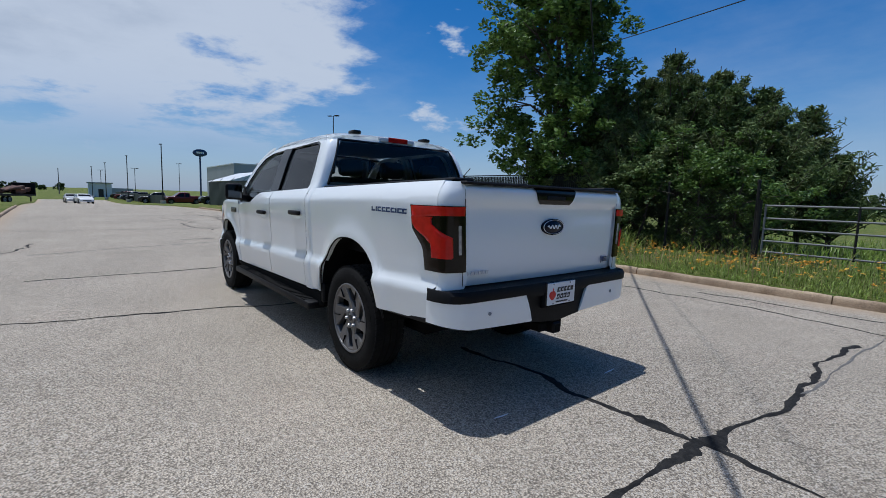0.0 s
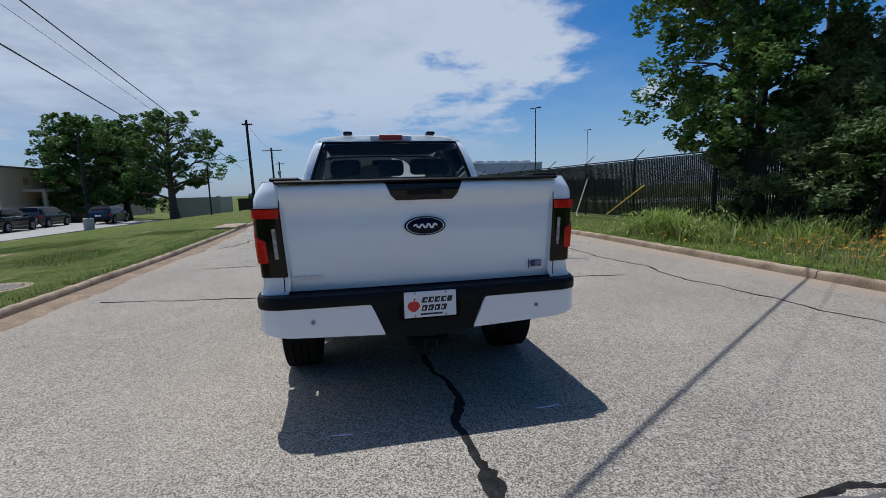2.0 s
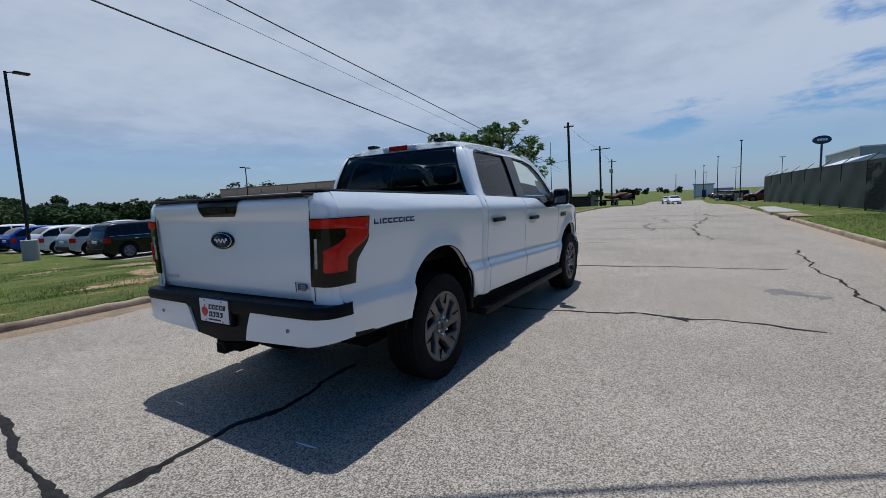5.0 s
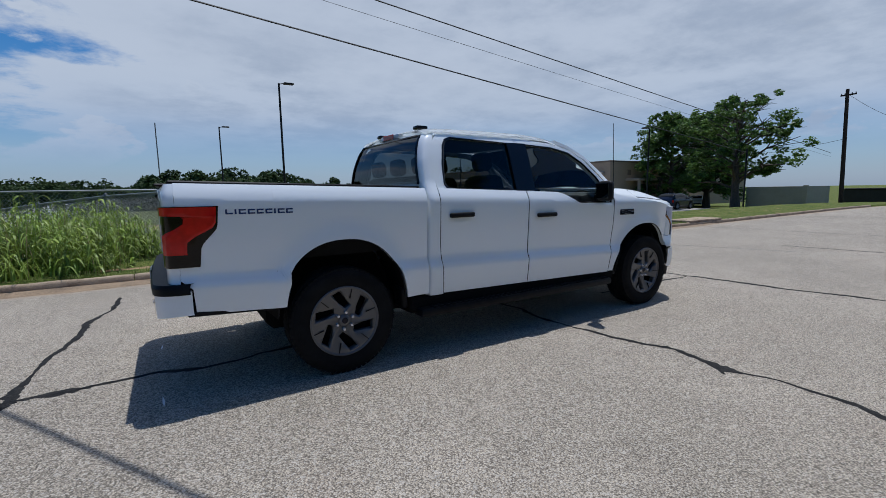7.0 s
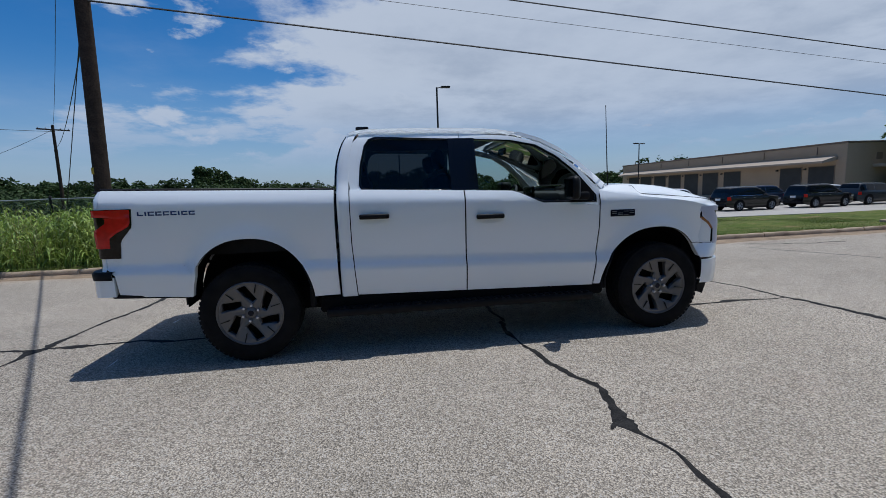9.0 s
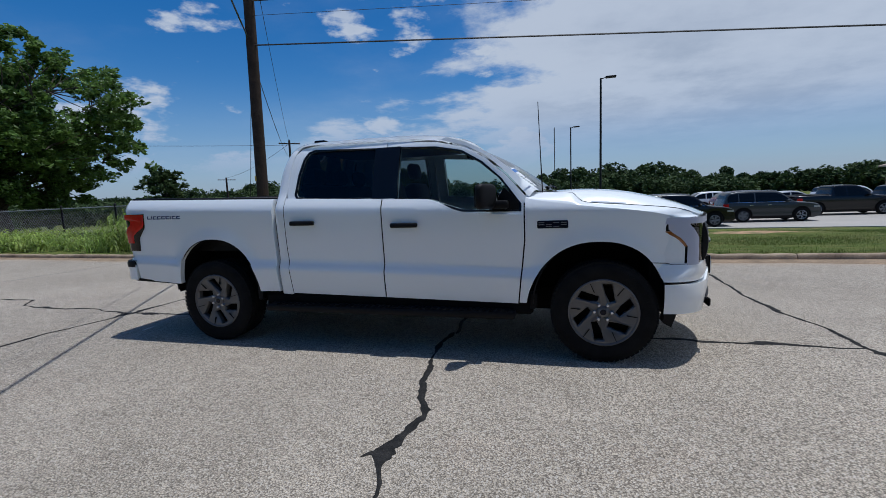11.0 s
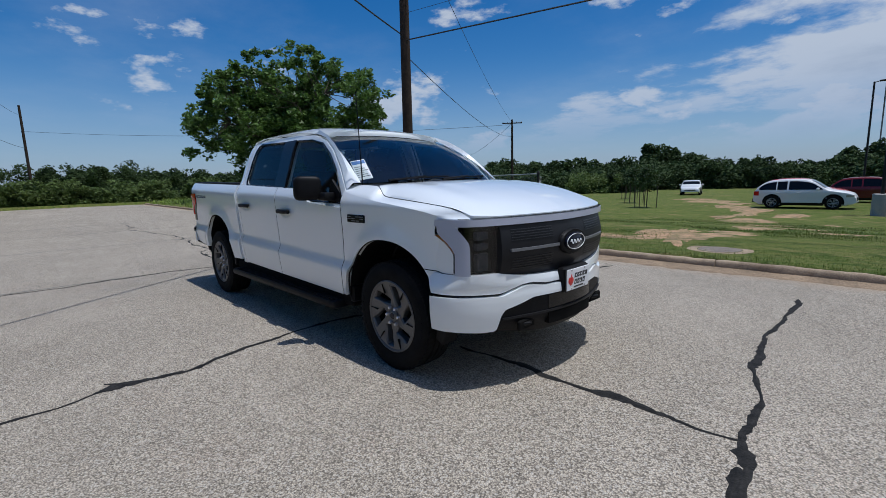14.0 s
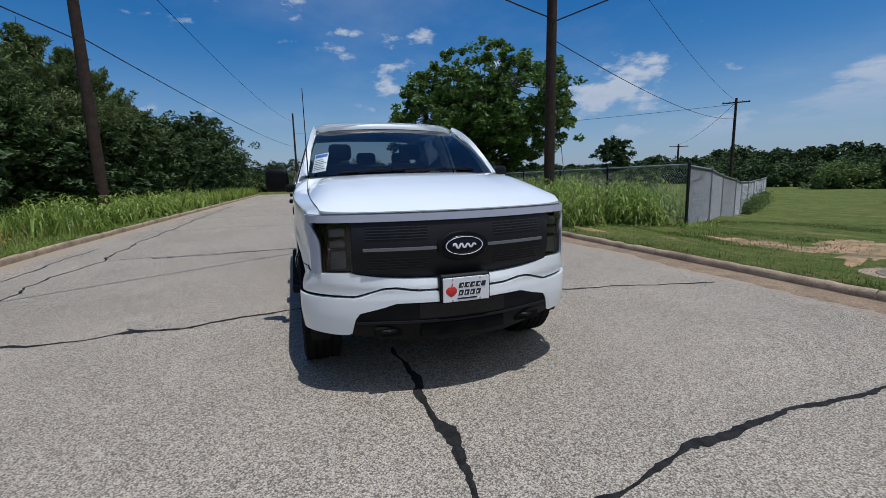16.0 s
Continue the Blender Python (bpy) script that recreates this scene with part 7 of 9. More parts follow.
for y in np.linspace(-0.70, 0.70, 29):
    a = abs(y)
    zr = 1.910 - 0.028 * (a / 0.70) ** 2 - 0.072 * max(0.0, (a - 0.58) / 0.155) ** 2
    dx = -0.05 * (a / 0.70) ** 2
    rows.append([(0.611 + dx, y, zr + 0.006), (0.638 + dx, y, zr + 0.001), (0.652 + dx, y, zr - 0.010), (0.659 + dx, y, zr - 0.030), (0.658 + dx, y, zr - 0.052)])
sheet(bm, rows)
part("roof_lip", bm, M["paint"], roof, "", True, 60)
for y in (-0.42, 0.42):
    part("roof_lamp", boxed((-0.92, y - 0.045, 1.955), (-0.80, y + 0.045, 1.992), 0.014, None, 2), M["glossblack"], roof, "small black roof lamp")
# cab back: header, rear window, lower wall
def back_x(z):
    return -1.098 + curve([(1.40, 0.0), (1.60, 0.012), (1.78, 0.055), (1.88, 0.11), (1.94, 0.20)], z)


bm = bmesh.new()
sheet(bm, [[(back_x(z), y, z - 0.02 * (y / 0.66) ** 2) for y in np.linspace(-0.66, 0.66, 21)] for z in (1.865, 1.90, 1.925, 1.945, 1.955)])
part("rear_header", bm, M["paint"], truck)
bm = bmesh.new()
sheet(bm, [[(back_x(z), y, z) for y in np.linspace(-0.82, 0.82, 9)] for z in (0.95, 1.2, 1.47)])
part("cab_back", bm, M["paint"], truck)
bm = bmesh.new()
sheet(bm, [[(back_x(z) - 0.004, f * np.interp(z, [1.45, 1.88], [0.815, 0.660]), z - 0.012 * f * f) for f in np.linspace(-1, 1, 17)] for z in np.linspace(1.455, 1.882, 9)])
part("rear_window", bm, M["glass_rear"], truck, "dark privacy rear window")
bm = bmesh.new()
edge = [(back_x(z) - 0.008, f * np.interp(z, [1.45, 1.88], [0.812, 0.658]), z - 0.012) for f, z in [(-1, z) for z in np.linspace(1.46, 1.88, 9)] + [(q, 1.885) for q in np.linspace(-0.9, 0.9, 9)] + [(1, z) for z in np.linspace(1.88, 1.46, 9)]]
tube(bm, edge, 0.012, 6, False)
part("rear_window_seal", bm, M["glossblack"], truck)
brk = part("brake_light", boxed((-0.992, -0.205, 1.897), (-0.93, 0.205, 1.943), 0.012, None, 2), M["platewhite"], truck, "high brake light")
part("brake_lens", boxed((-1.000, -0.115, 1.898), (-0.9925, 0.115, 1.945), 0.003), M["red"], brk, "red lens")
# windshield and cowl
bm = bmesh.new()
rows = []
for q in np.linspace(0, 1, 13):
    row = []
    for f in np.linspace(-1, 1, 21):
        hw = 0.838 - 0.125 * q
        row.append((1.345 - 0.765 * q + (0.105 - 0.05 * q) * (1 - f * f), f * hw, 1.392 + 0.465 * q + 0.048 * math.sin(math.pi * q) + 0.006 * (1 - f * f) - 0.020 * q * f * f))
    rows.append(row)
sheet(bm, rows)
part("windshield", bm, M["glass_front"], truck, "windshield glass")
bm = bmesh.new()
frit_rows = [[tuple(Vector(a).lerp(Vector(b), q) - Vector((0.004, 0, 0.006))) for a, b in zip(rows[-2], rows[-1])] for q in (0.72, 0.86, 1.0)]
sheet(bm, frit_rows)
part("windshield_frit", bm, M["glossblack"], truck, "black border of the windshield")
bm = bmesh.new()
tube(bm, [tuple(Vector(p) + Vector((0.006, 0, 0.0))) for p in rows[-1]], 0.008, 6, False)
part("windshield_seal", bm, M["glossblack"], truck)
bm = bmesh.new()
sheet(bm, [[(1.345 + 0.105 * (1 - f * f) + d * (1 + 1.1 * f ** 4), f * 0.838, 1.386 - 0.012 * k) for f in np.linspace(-1, 1, 21)] for k, d in enumerate((-0.01, 0.05, 0.12))])
part("cowl", bm, M["blackplastic"], truck, "black cowl panel")
def on_glass(q, f, off):
    """A point just off the windshield: q up the glass, f across it."""
    return (1.345 - 0.765 * q + (0.105 - 0.05 * q) * (1 - f * f) + off * 0.5, f * (0.838 - 0.125 * q), 1.392 + 0.465 * q + 0.048 * math.sin(math.pi * q) + 0.006 * (1 - f * f) + off * 0.86)


for f0, f1 in ((-0.66, 0.10), (0.02, 0.78)):
    w = part("wiper", tube(bmesh.new(), [on_glass(-0.01, f0 - 0.06, 0.022), on_glass(0.015, f0 + 0.25, 0.026), on_glass(0.040, f0 + 0.42, 0.022)], [0.012, 0.009, 0.006], 6), M["blackplastic"], truck, "black wiper")
    part("wiper_blade", tube(bmesh.new(), [on_glass(0.018 + 0.025 * k / 6, f0 + (f1 - f0) * k / 6, 0.014) for k in range(7)], 0.008, 5), M["rubber"], w)
part("antenna", tube(bmesh.new(), [(1.385, -0.845, 1.345), (1.37, -0.845, 1.7), (1.355, -0.845, 2.10)], [0.006, 0.004, 0.003], 6), M["blackplastic"], truck, "thin mast antenna")

# front: one plan line that the nose follows, from the arch round to the middle
NOSE = [(2.270, 0.957), (2.34, 0.951), (2.40, 0.944), (2.455, 0.930), (2.500, 0.908), (2.532, 0.882), (2.575, 0.815), (2.615, 0.715), (2.655, 0.58), (2.690, 0.43), (2.722, 0.22), (2.738, 0.0)]
CHIN = [(2.315, 0.957), (2.36, 0.950), (2.41, 0.926), (2.475, 0.872), (2.535, 0.79), (2.595, 0.66), (2.650, 0.50), (2.697, 0.33), (2.728, 0.16), (2.738, 0.0)]
NOSE_BACK, CHIN_BACK = [(p[1], p[0]) for p in NOSE[::-1]], [(p[1], p[0]) for p in CHIN[::-1]]


def nose(y, off=0.0, z=1.0):
    """x of the nose at |y| and its outward shift; square-shouldered round the lamps, rounder at the bumper."""
    a = min(abs(y), 0.957)
    q = min(1.0, max(0.0, (z - 0.66) / 0.12))

    def line(v):
        return q * curve(NOSE_BACK, v) + (1 - q) * curve(CHIN_BACK, v)
    x = line(a)
    dx = (line(min(a + 0.01, 0.957)) - line(max(a - 0.01, 0))) / (min(a + 0.01, 0.957) - max(a - 0.01, 0))
    n = Vector((1, -dx)).normalized()
    return x + off * n.x, (a + off * n.y) * (1 if y >= 0 else -1)


def slim(z):
    """The nose is a little narrower above the bumper."""
    return lerp([(0.66, 0.962), (0.76, 0.955), (1.2, 0.955)], z)


def nose_sheet(bm, y0, y1, z_low, z_high, off, n=40, rows=6):
    """A panel of the nose between two half-widths; off(z) is how far it stands out."""
    grid = []
    ys = list(y0 + (y1 - y0) * (0.5 - 0.5 * np.cos(np.linspace(0, math.pi, n))) if y0 * y1 < 0 else np.linspace(y0, y1, n))
    if max(abs(y0), abs(y1)) > 0.94:
        ys = sorted(set(ys + [k * v for k in (1, -1) for v in (0.80, 0.84, 0.87, 0.89, 0.905, 0.918, 0.929, 0.937, 0.943, 0.948)]))
    for y in ys:
        lo, hi = z_low(abs(y)), z_high(abs(y))
        col = []
        for k in range(rows + 1):
            z = lo + (hi - lo) * k / rows
            x, yy = nose(y, off(z), z)
            col.append((x, yy * slim(z), z))
        grid.append(col)
    sheet(bm, grid)
    rim_edges = [e for e in bm.edges if len(e.link_faces) == 1]
    res = bmesh.ops.extrude_edge_only(bm, edges=rim_edges)
    for v in (g for g in res["geom"] if isinstance(g, bmesh.types.BMVert)):
        v.co.x -= 0.04
    return bm


def hood_front(y):
    return nose(y / 0.955, 0.0)[0] - 0.012


HOOD_Y = [(1.40, 0.800), (1.62, 0.853), (1.70, 0.864), (1.95, 0.869), (2.25, 0.866), (2.42, 0.852), (2.505, 0.827)]
HOOD_Z = [(1.40, 1.386), (1.62, 1.364), (1.66, 1.325), (1.70, 1.294), (1.80, 1.280), (1.96, 1.266), (2.15, 1.248), (2.35, 1.225), (2.45, 1.203), (2.505, 1.172)]


def hood_point(v, f):
    """A point of the hood: v from the cowl to the nose, f from side to side."""
    a = abs(f)
    xe = 1.60 + (2.512 - 1.60) * v
    y = f * curve(HOOD_Y, xe)
    x0 = 1.44 + 0.16 * a ** 5
    x = x0 + (hood_front(y) - x0) * v
    z = curve([(0, 1.392), (0.15, 1.394), (0.4, 1.372), (0.65, 1.316), (0.82, 1.256), (0.93, 1.200), (1.0, 1.160)], v)
    z += 0.008 / (1 + math.exp(-(0.56 - a) * 40)) * math.sin(math.pi * min(1.0, v * 1.15)) ** 2
    ze = curve(HOOD_Z, xe)
    z -= 0.020 * a * a * (1 - v)
    drop = max(0.0, (a - 0.74) / 0.26)
    return x, y, z + (ze - (z if v < 1 else ze - 0.012)) * drop ** 2.2


bm = bmesh.new()
sheet(bm, [[hood_point(v, f) for f in np.sort(np.concatenate([np.linspace(-1, 1, 41), [-0.97, -0.93, -0.88, 0.88, 0.93, 0.97]]))] for v in np.concatenate([np.linspace(0, 0.12, 7), np.linspace(0.16, 1, 24)])])
rim_edges = [e for e in bm.edges if len(e.link_faces) == 1]
res = bmesh.ops.extrude_edge_only(bm, edges=rim_edges)
for v in (g for g in res["geom"] if isinstance(g, bmesh.types.BMVert)):
    v.co.z -= 0.030
part("hood", bm, M["paint"], truck, "", True, 50)
for s in (1, -1):
    # shelf of the fender, from its shoulder to the hood's shut line and back to the windshield
    bm = bmesh.new()
    rows = []
    for ox in [1.25, 1.30, 1.36, 1.42, 1.48, 1.54, 1.58, 1.605, 1.625, 1.645, 1.665, 1.69, 1.72, 1.76, 1.82] + list(np.linspace(1.90, 2.26, 9)) + [2.30, 2.318]:
        oy, oz = side_w(ox, wing_z(ox)), wing_z(ox)
        ix = ox if ox < 2.1 else 2.1 + (ox - 2.1) * (2.505 - 2.1) / (2.318 - 2.1)
        iy, iz = (curve(HOOD_Y, ix), curve(HOOD_Z, ix)) if ix > 1.60 else (lerp([(1.25, 0.832), (1.60, 0.850)], ix), lerp([(1.25, 1.388), (1.60, 1.372)], ix))
        row = []
        for w_ in (0, 0.08, 0.18, 0.32, 0.5, 0.7, 0.88, 1):
            row.append((ox + (ix - ox) * w_, s * (oy + (iy + 0.005 - oy) * w_), oz + (iz - 0.004 - oz) * w_ ** 0.72))
        rows.append(row)
    # run on to the light bar
    tip = []
    for w_ in (0, 0.08, 0.18, 0.32, 0.5, 0.7, 0.88, 1):
        yy = 0.912 + (0.827 + 0.005 - 0.912) * w_
        tip.append((nose(yy / 0.955, 0.0)[0], s * yy, 1.150))
    rows.append(tip)
    sheet(bm, rows)
    part("wing_top", bm, M["paint"], truck, "", True, 50)
    # dark shut line between hood and fender
    bm = bmesh.new()
    line = [(x, s * (curve(HOOD_Y, x) + 0.002), curve(HOOD_Z, x) - 0.001) for x in list(np.linspace(1.612, 1.70, 8)) + list(np.linspace(1.74, 2.505, 22))]
    tube(bm, line, 0.0022, 5, False)
    part("hood_seam", bm, M["under"], truck, "dark shut line of the hood")


def clamp_out(z):
    return lerp([(0.785, 0.931), (0.925, 0.930), (1.045, 0.9525), (1.20, 0.9535)], z)


def clamp_in(z):
    return lerp([(0.785, 0.880), (0.985, 0.880), (1.098, 0.929), (1.20, 0.929)], z)


def nose_rows(bm, zs, y_in, y_out, off, s, n=8):
    """A nose panel whose side edges run at a slant."""
    rows = []
    for z in zs:
        row = []
        for y in np.linspace(y_in(z), y_out(z), n):
            x, yy = nose(y, off, z)
            row.append((x, s * yy * slim(z), z))
        rows.append(row)
    sheet(bm, rows)
    rim_edges = [e for e in bm.edges if len(e.link_faces) == 1]
    res = bmesh.ops.extrude_edge_only(bm, edges=rim_edges)
    for v in (g for g in res["geom"] if isinstance(g, bmesh.types.BMVert)):
        v.co.x -= 0.03
        v.co.y -= s * 0.012
    return bm


bar = part("light_bar", nose_sheet(bmesh.new(), -0.953, 0.953, lambda a: 1.100, lambda a: 1.145, lambda z: 0.012, 70, 4), M["lightbar"], truck, "pale full-width light bar")
bm = bmesh.new()
rows = []
for y in np.linspace(-0.83, 0.83, 81):
    rows.append([(nose(y / 0.955, o)[0], y, 1.1525) for o in (-0.016, 0.010)])
sheet(bm, rows)
part("hood_gap", bm, M["under"], truck, "dark shut line under the hood")
for s in (1, -1):
    # C-shaped clamp round the headlight
    part("light_clamp", nose_rows(bmesh.new(), [0.785, 0.80, 0.86, 0.925, 0.96, 0.995, 1.03, 1.06, 1.10], clamp_in, clamp_out, 0.012, s), M["lightbar"], truck, "pale headlight surround")
    hl = empty("headlight", (0, 0, 0))
    hl.parent = truck
    hl["label"] = "dark headlight with clear lens"
    part("bowl", nose_sheet(bmesh.new(), s * 0.675, s * 0.915, lambda a: 0.79, lambda a: 1.10, lambda z: -0.050, 12, 8), M["glossblack"], hl)
    part("lens", nose_rows(bmesh.new(), np.linspace(0.785, 1.10, 10), lambda z: 0.690, clamp_in, -0.004, s), M["headglass"], hl, "clear lens")
    for zz, hh, mm in ((1.035, 0.028, "lamp_in"), (0.965, 0.024, "lamp_in"), (0.865, 0.060, "lamp_in")):
        x, y = nose(s * 0.785, -0.03)
        y = y * 0.955
        part("reflector", boxed((x - 0.05, y - 0.052, zz - hh), (x - 0.002, y + 0.052, zz + hh), 0.008), M[mm], hl)
    for zz in (1.0, 0.935):
        x, y = nose(s * 0.785, -0.028)
        part("lamp_divider", boxed((x - 0.05, y * 0.955 - 0.055, zz - 0.005), (x + 0.004, y * 0.955 + 0.055, zz + 0.005), 0.002), M["glossblack"], hl)
    part("side_marker", nose_rows(bmesh.new(), np.linspace(0.928, 1.045, 6), lambda z: clamp_out(z) - 0.004, lambda z: clamp_out(z) + 0.0030, 0.009, s, 3), M["amber"], truck, "amber side marker")
    for z0, z1 in ((0.80, 0.927), (1.046, 1.140)):
        part("clamp_gap", nose_rows(bmesh.new(), np.linspace(z0, z1, 5), lambda z: clamp_out(z) - 0.004, lambda z: min(0.9565, clamp_out(z) + 0.0022), 0.008, s, 3), M["under"], truck, "dark shut line")
    # corner between wing and clamp
    part("nose_corner", nose_rows(bmesh.new(), np.linspace(0.69, 1.150, 18), lambda z: clamp_out(z) - 0.03, lambda z: 0.9565, -0.001, s, 8), M["paint"], truck, "", True, 50)
    bm = bmesh.new()
    line = [(x, s * (side_w(x, lerp([(2.15, 0.812), (2.32, 0.800)], x)) + 0.001), lerp([(2.15, 0.812), (2.32, 0.800)], x)) for x in (2.19, 2.23, 2.27, 2.30)]
    line += [(nose(y, 0.001, 0.79)[0], s * nose(y, 0.001, 0.79)[1] * 0.955, 0.790) for y in (0.950, 0.944, 0.934)]
    tube(bm, line, 0.003, 5, False)
    part("bumper_seam", bm, M["under"], truck, "dark shut line above the bumper")
gr = part("grille", nose_sheet(bmesh.new(), -0.688, 0.688, lambda a: 0.742 + 0.040 * (a / 0.69) ** 3, lambda a: 1.096, lambda z: 0.030 - 0.035 * ((z - 0.93) / 0.17) ** 2, 44, 14), M["grille"], truck, "dark grey closed grille panel")
for y0, y1 in ((-0.62, -0.15), (0.15, 0.62)):
    part("grille_rib", nose_sheet(bmesh.new(), y0, y1, lambda a: 0.925, lambda a: 0.943, lambda z: 0.042, 16, 2), M["grille_rib"], gr)
    for zz in (0.995, 1.012, 1.029, 1.046, 1.063, 0.805, 0.822, 0.839, 0.856, 0.873):
        part("grille_louvre", nose_sheet(bmesh.new(), y0 * (0.98 if abs(y0) > 0.3 else 1.5), y1 * (0.98 if abs(y1) > 0.3 else 1.5), lambda a: zz, lambda a: zz + 0.005, lambda z: 0.034 - 0.035 * ((z - 0.93) / 0.17) ** 2, 12, 1), M["grille_fin"], gr)


def wave(a):
    return lerp([(0, 0.672), (0.30, 0.672), (0.42, 0.692), (0.50, 0.690), (0.66, 0.640), (0.80, 0.646), (0.96, 0.652)], a)


bump = empty("front_bumper", (0, 0, 0))
bump.parent = truck
bump["label"] = "white front bumper with black lower valance"
part("upper_band", nose_sheet(bmesh.new(), -0.957, 0.957, lambda a: wave(a) + 0.008, lambda a: 0.740 + 0.045 * min(1, a / 0.69) ** 3 + (0.0 if a < 0.69 else 0.005), lambda z: 0.038 * (1 - max(0, (z - 0.70)) / 0.09 * 0.8), 60, 5), M["paint"], bump)
part("slit", nose_sheet(bmesh.new(), -0.95, 0.95, lambda a: wave(a) - 0.016, lambda a: wave(a) + 0.012, lambda z: 0.022, 60, 2), M["glossblack"], bump, "black shut line")
part("lower_band", nose_sheet(bmesh.new(), -0.957, 0.957, lambda a: lerp([(0, 0.600), (0.42, 0.600), (0.50, 0.575), (0.66, 0.535), (0.70, 0.398), (0.80, 0.400), (0.93, 0.412), (0.96, 0.415)], a), lambda a: wave(a) - 0.008, lambda z: 0.058 - 0.30 * max(0, 0.55 - z) ** 1.5 - 0.12 * max(0, z - 0.62), 80, 10), M["paint"], bump)
part("valance", nose_sheet(bmesh.new(), -0.712, 0.712, lambda a: lerp([(0, 0.325), (0.35, 0.330), (0.72, 0.395)], a), lambda a: lerp([(0, 0.605), (0.42, 0.605), (0.50, 0.580), (0.66, 0.540), (0.72, 0.42)], a), lambda z: 0.046 - 0.05 * max(0, 0.45 - z) / 0.1, 50, 10), M["blackplastic"], bump, "black textured valance")
part("intake", nose_sheet(bmesh.new(), -0.28, 0.28, lambda a: 0.385, lambda a: 0.462, lambda z: 0.052, 20, 3), M["under"], bump)
part("intake", nose_sheet(bmesh.new(), -0.285, 0.285, lambda a: 0.497, lambda a: 0.59, lambda z: 0.050, 20, 3), M["glossblack"], bump)
part("sensor_panel", nose_sheet(bmesh.new(), -0.66, 0.66, lambda a: 0.472, lambda a: 0.486, lambda z: 0.060, 40, 1), M["grille"], bump)
for s in (1, -1):
    x, y = nose(s * 0.46, 0.022, 0.42)
    part("tow_hook", tube(bmesh.new(), [(x - 0.05, y - 0.05, 0.425), (x + 0.025, y - 0.045, 0.425), (x + 0.04, y, 0.425), (x + 0.02, y + 0.045, 0.425), (x - 0.05, y + 0.05, 0.425)], 0.014, 8), M["blackplastic"], bump)
    x, y = nose(s * 0.46, 0.048, 0.42)
    part("hook_pocket", boxed((x - 0.02, y - 0.09, 0.385), (x + 0.006, y + 0.09, 0.455), 0.01), M["under"], bump)


def oval_emblem(at_x, y, z, w, h, facing, parent):
    """A dark oval badge with a bright rim and a plain white squiggle."""
    e = part("emblem", lathe(bmesh.new(), [(0.0, 0.0), (1.0, 0.0), (1.0, 0.010), (0.96, 0.014), (0.0, 0.016)], 40, "x"), M["navy"], parent, "dark oval badge with white rim")
    e.matrix_basis = Matrix.Translation((at_x, y, z)) @ Matrix.Diagonal((facing, w, h, 1))
    bm = bmesh.new()
    ring = [(0.0165, 0.90 * math.cos(a), 0.86 * math.sin(a)) for a in np.linspace(0, 2 * math.pi, 41)]
    tube(bm, ring, 0.028, 5, False)
    bmesh.ops.transform(bm, matrix=Matrix.Diagonal((0.1, 1, 1, 1)) @ Matrix.Translation((0.14, 0, 0)), verts=bm.verts)
    part("emblem_rim", bm, M["white"], e)
    bm = bmesh.new()
    tube(bm, [(0.0, -0.55 + 1.1 * q, 0.28 * math.sin(q * 22) * (1 - 0.4 * q)) for q in np.linspace(0, 1, 40)], 0.055, 5)
    bmesh.ops.transform(bm, matrix=Matrix.Translation((0.0165, 0, 0)) @ Matrix.Diagonal((0.03, 1, 1, 1)), verts=bm.verts)
    part("emblem_mark", bm, M["white"], e)
    return e


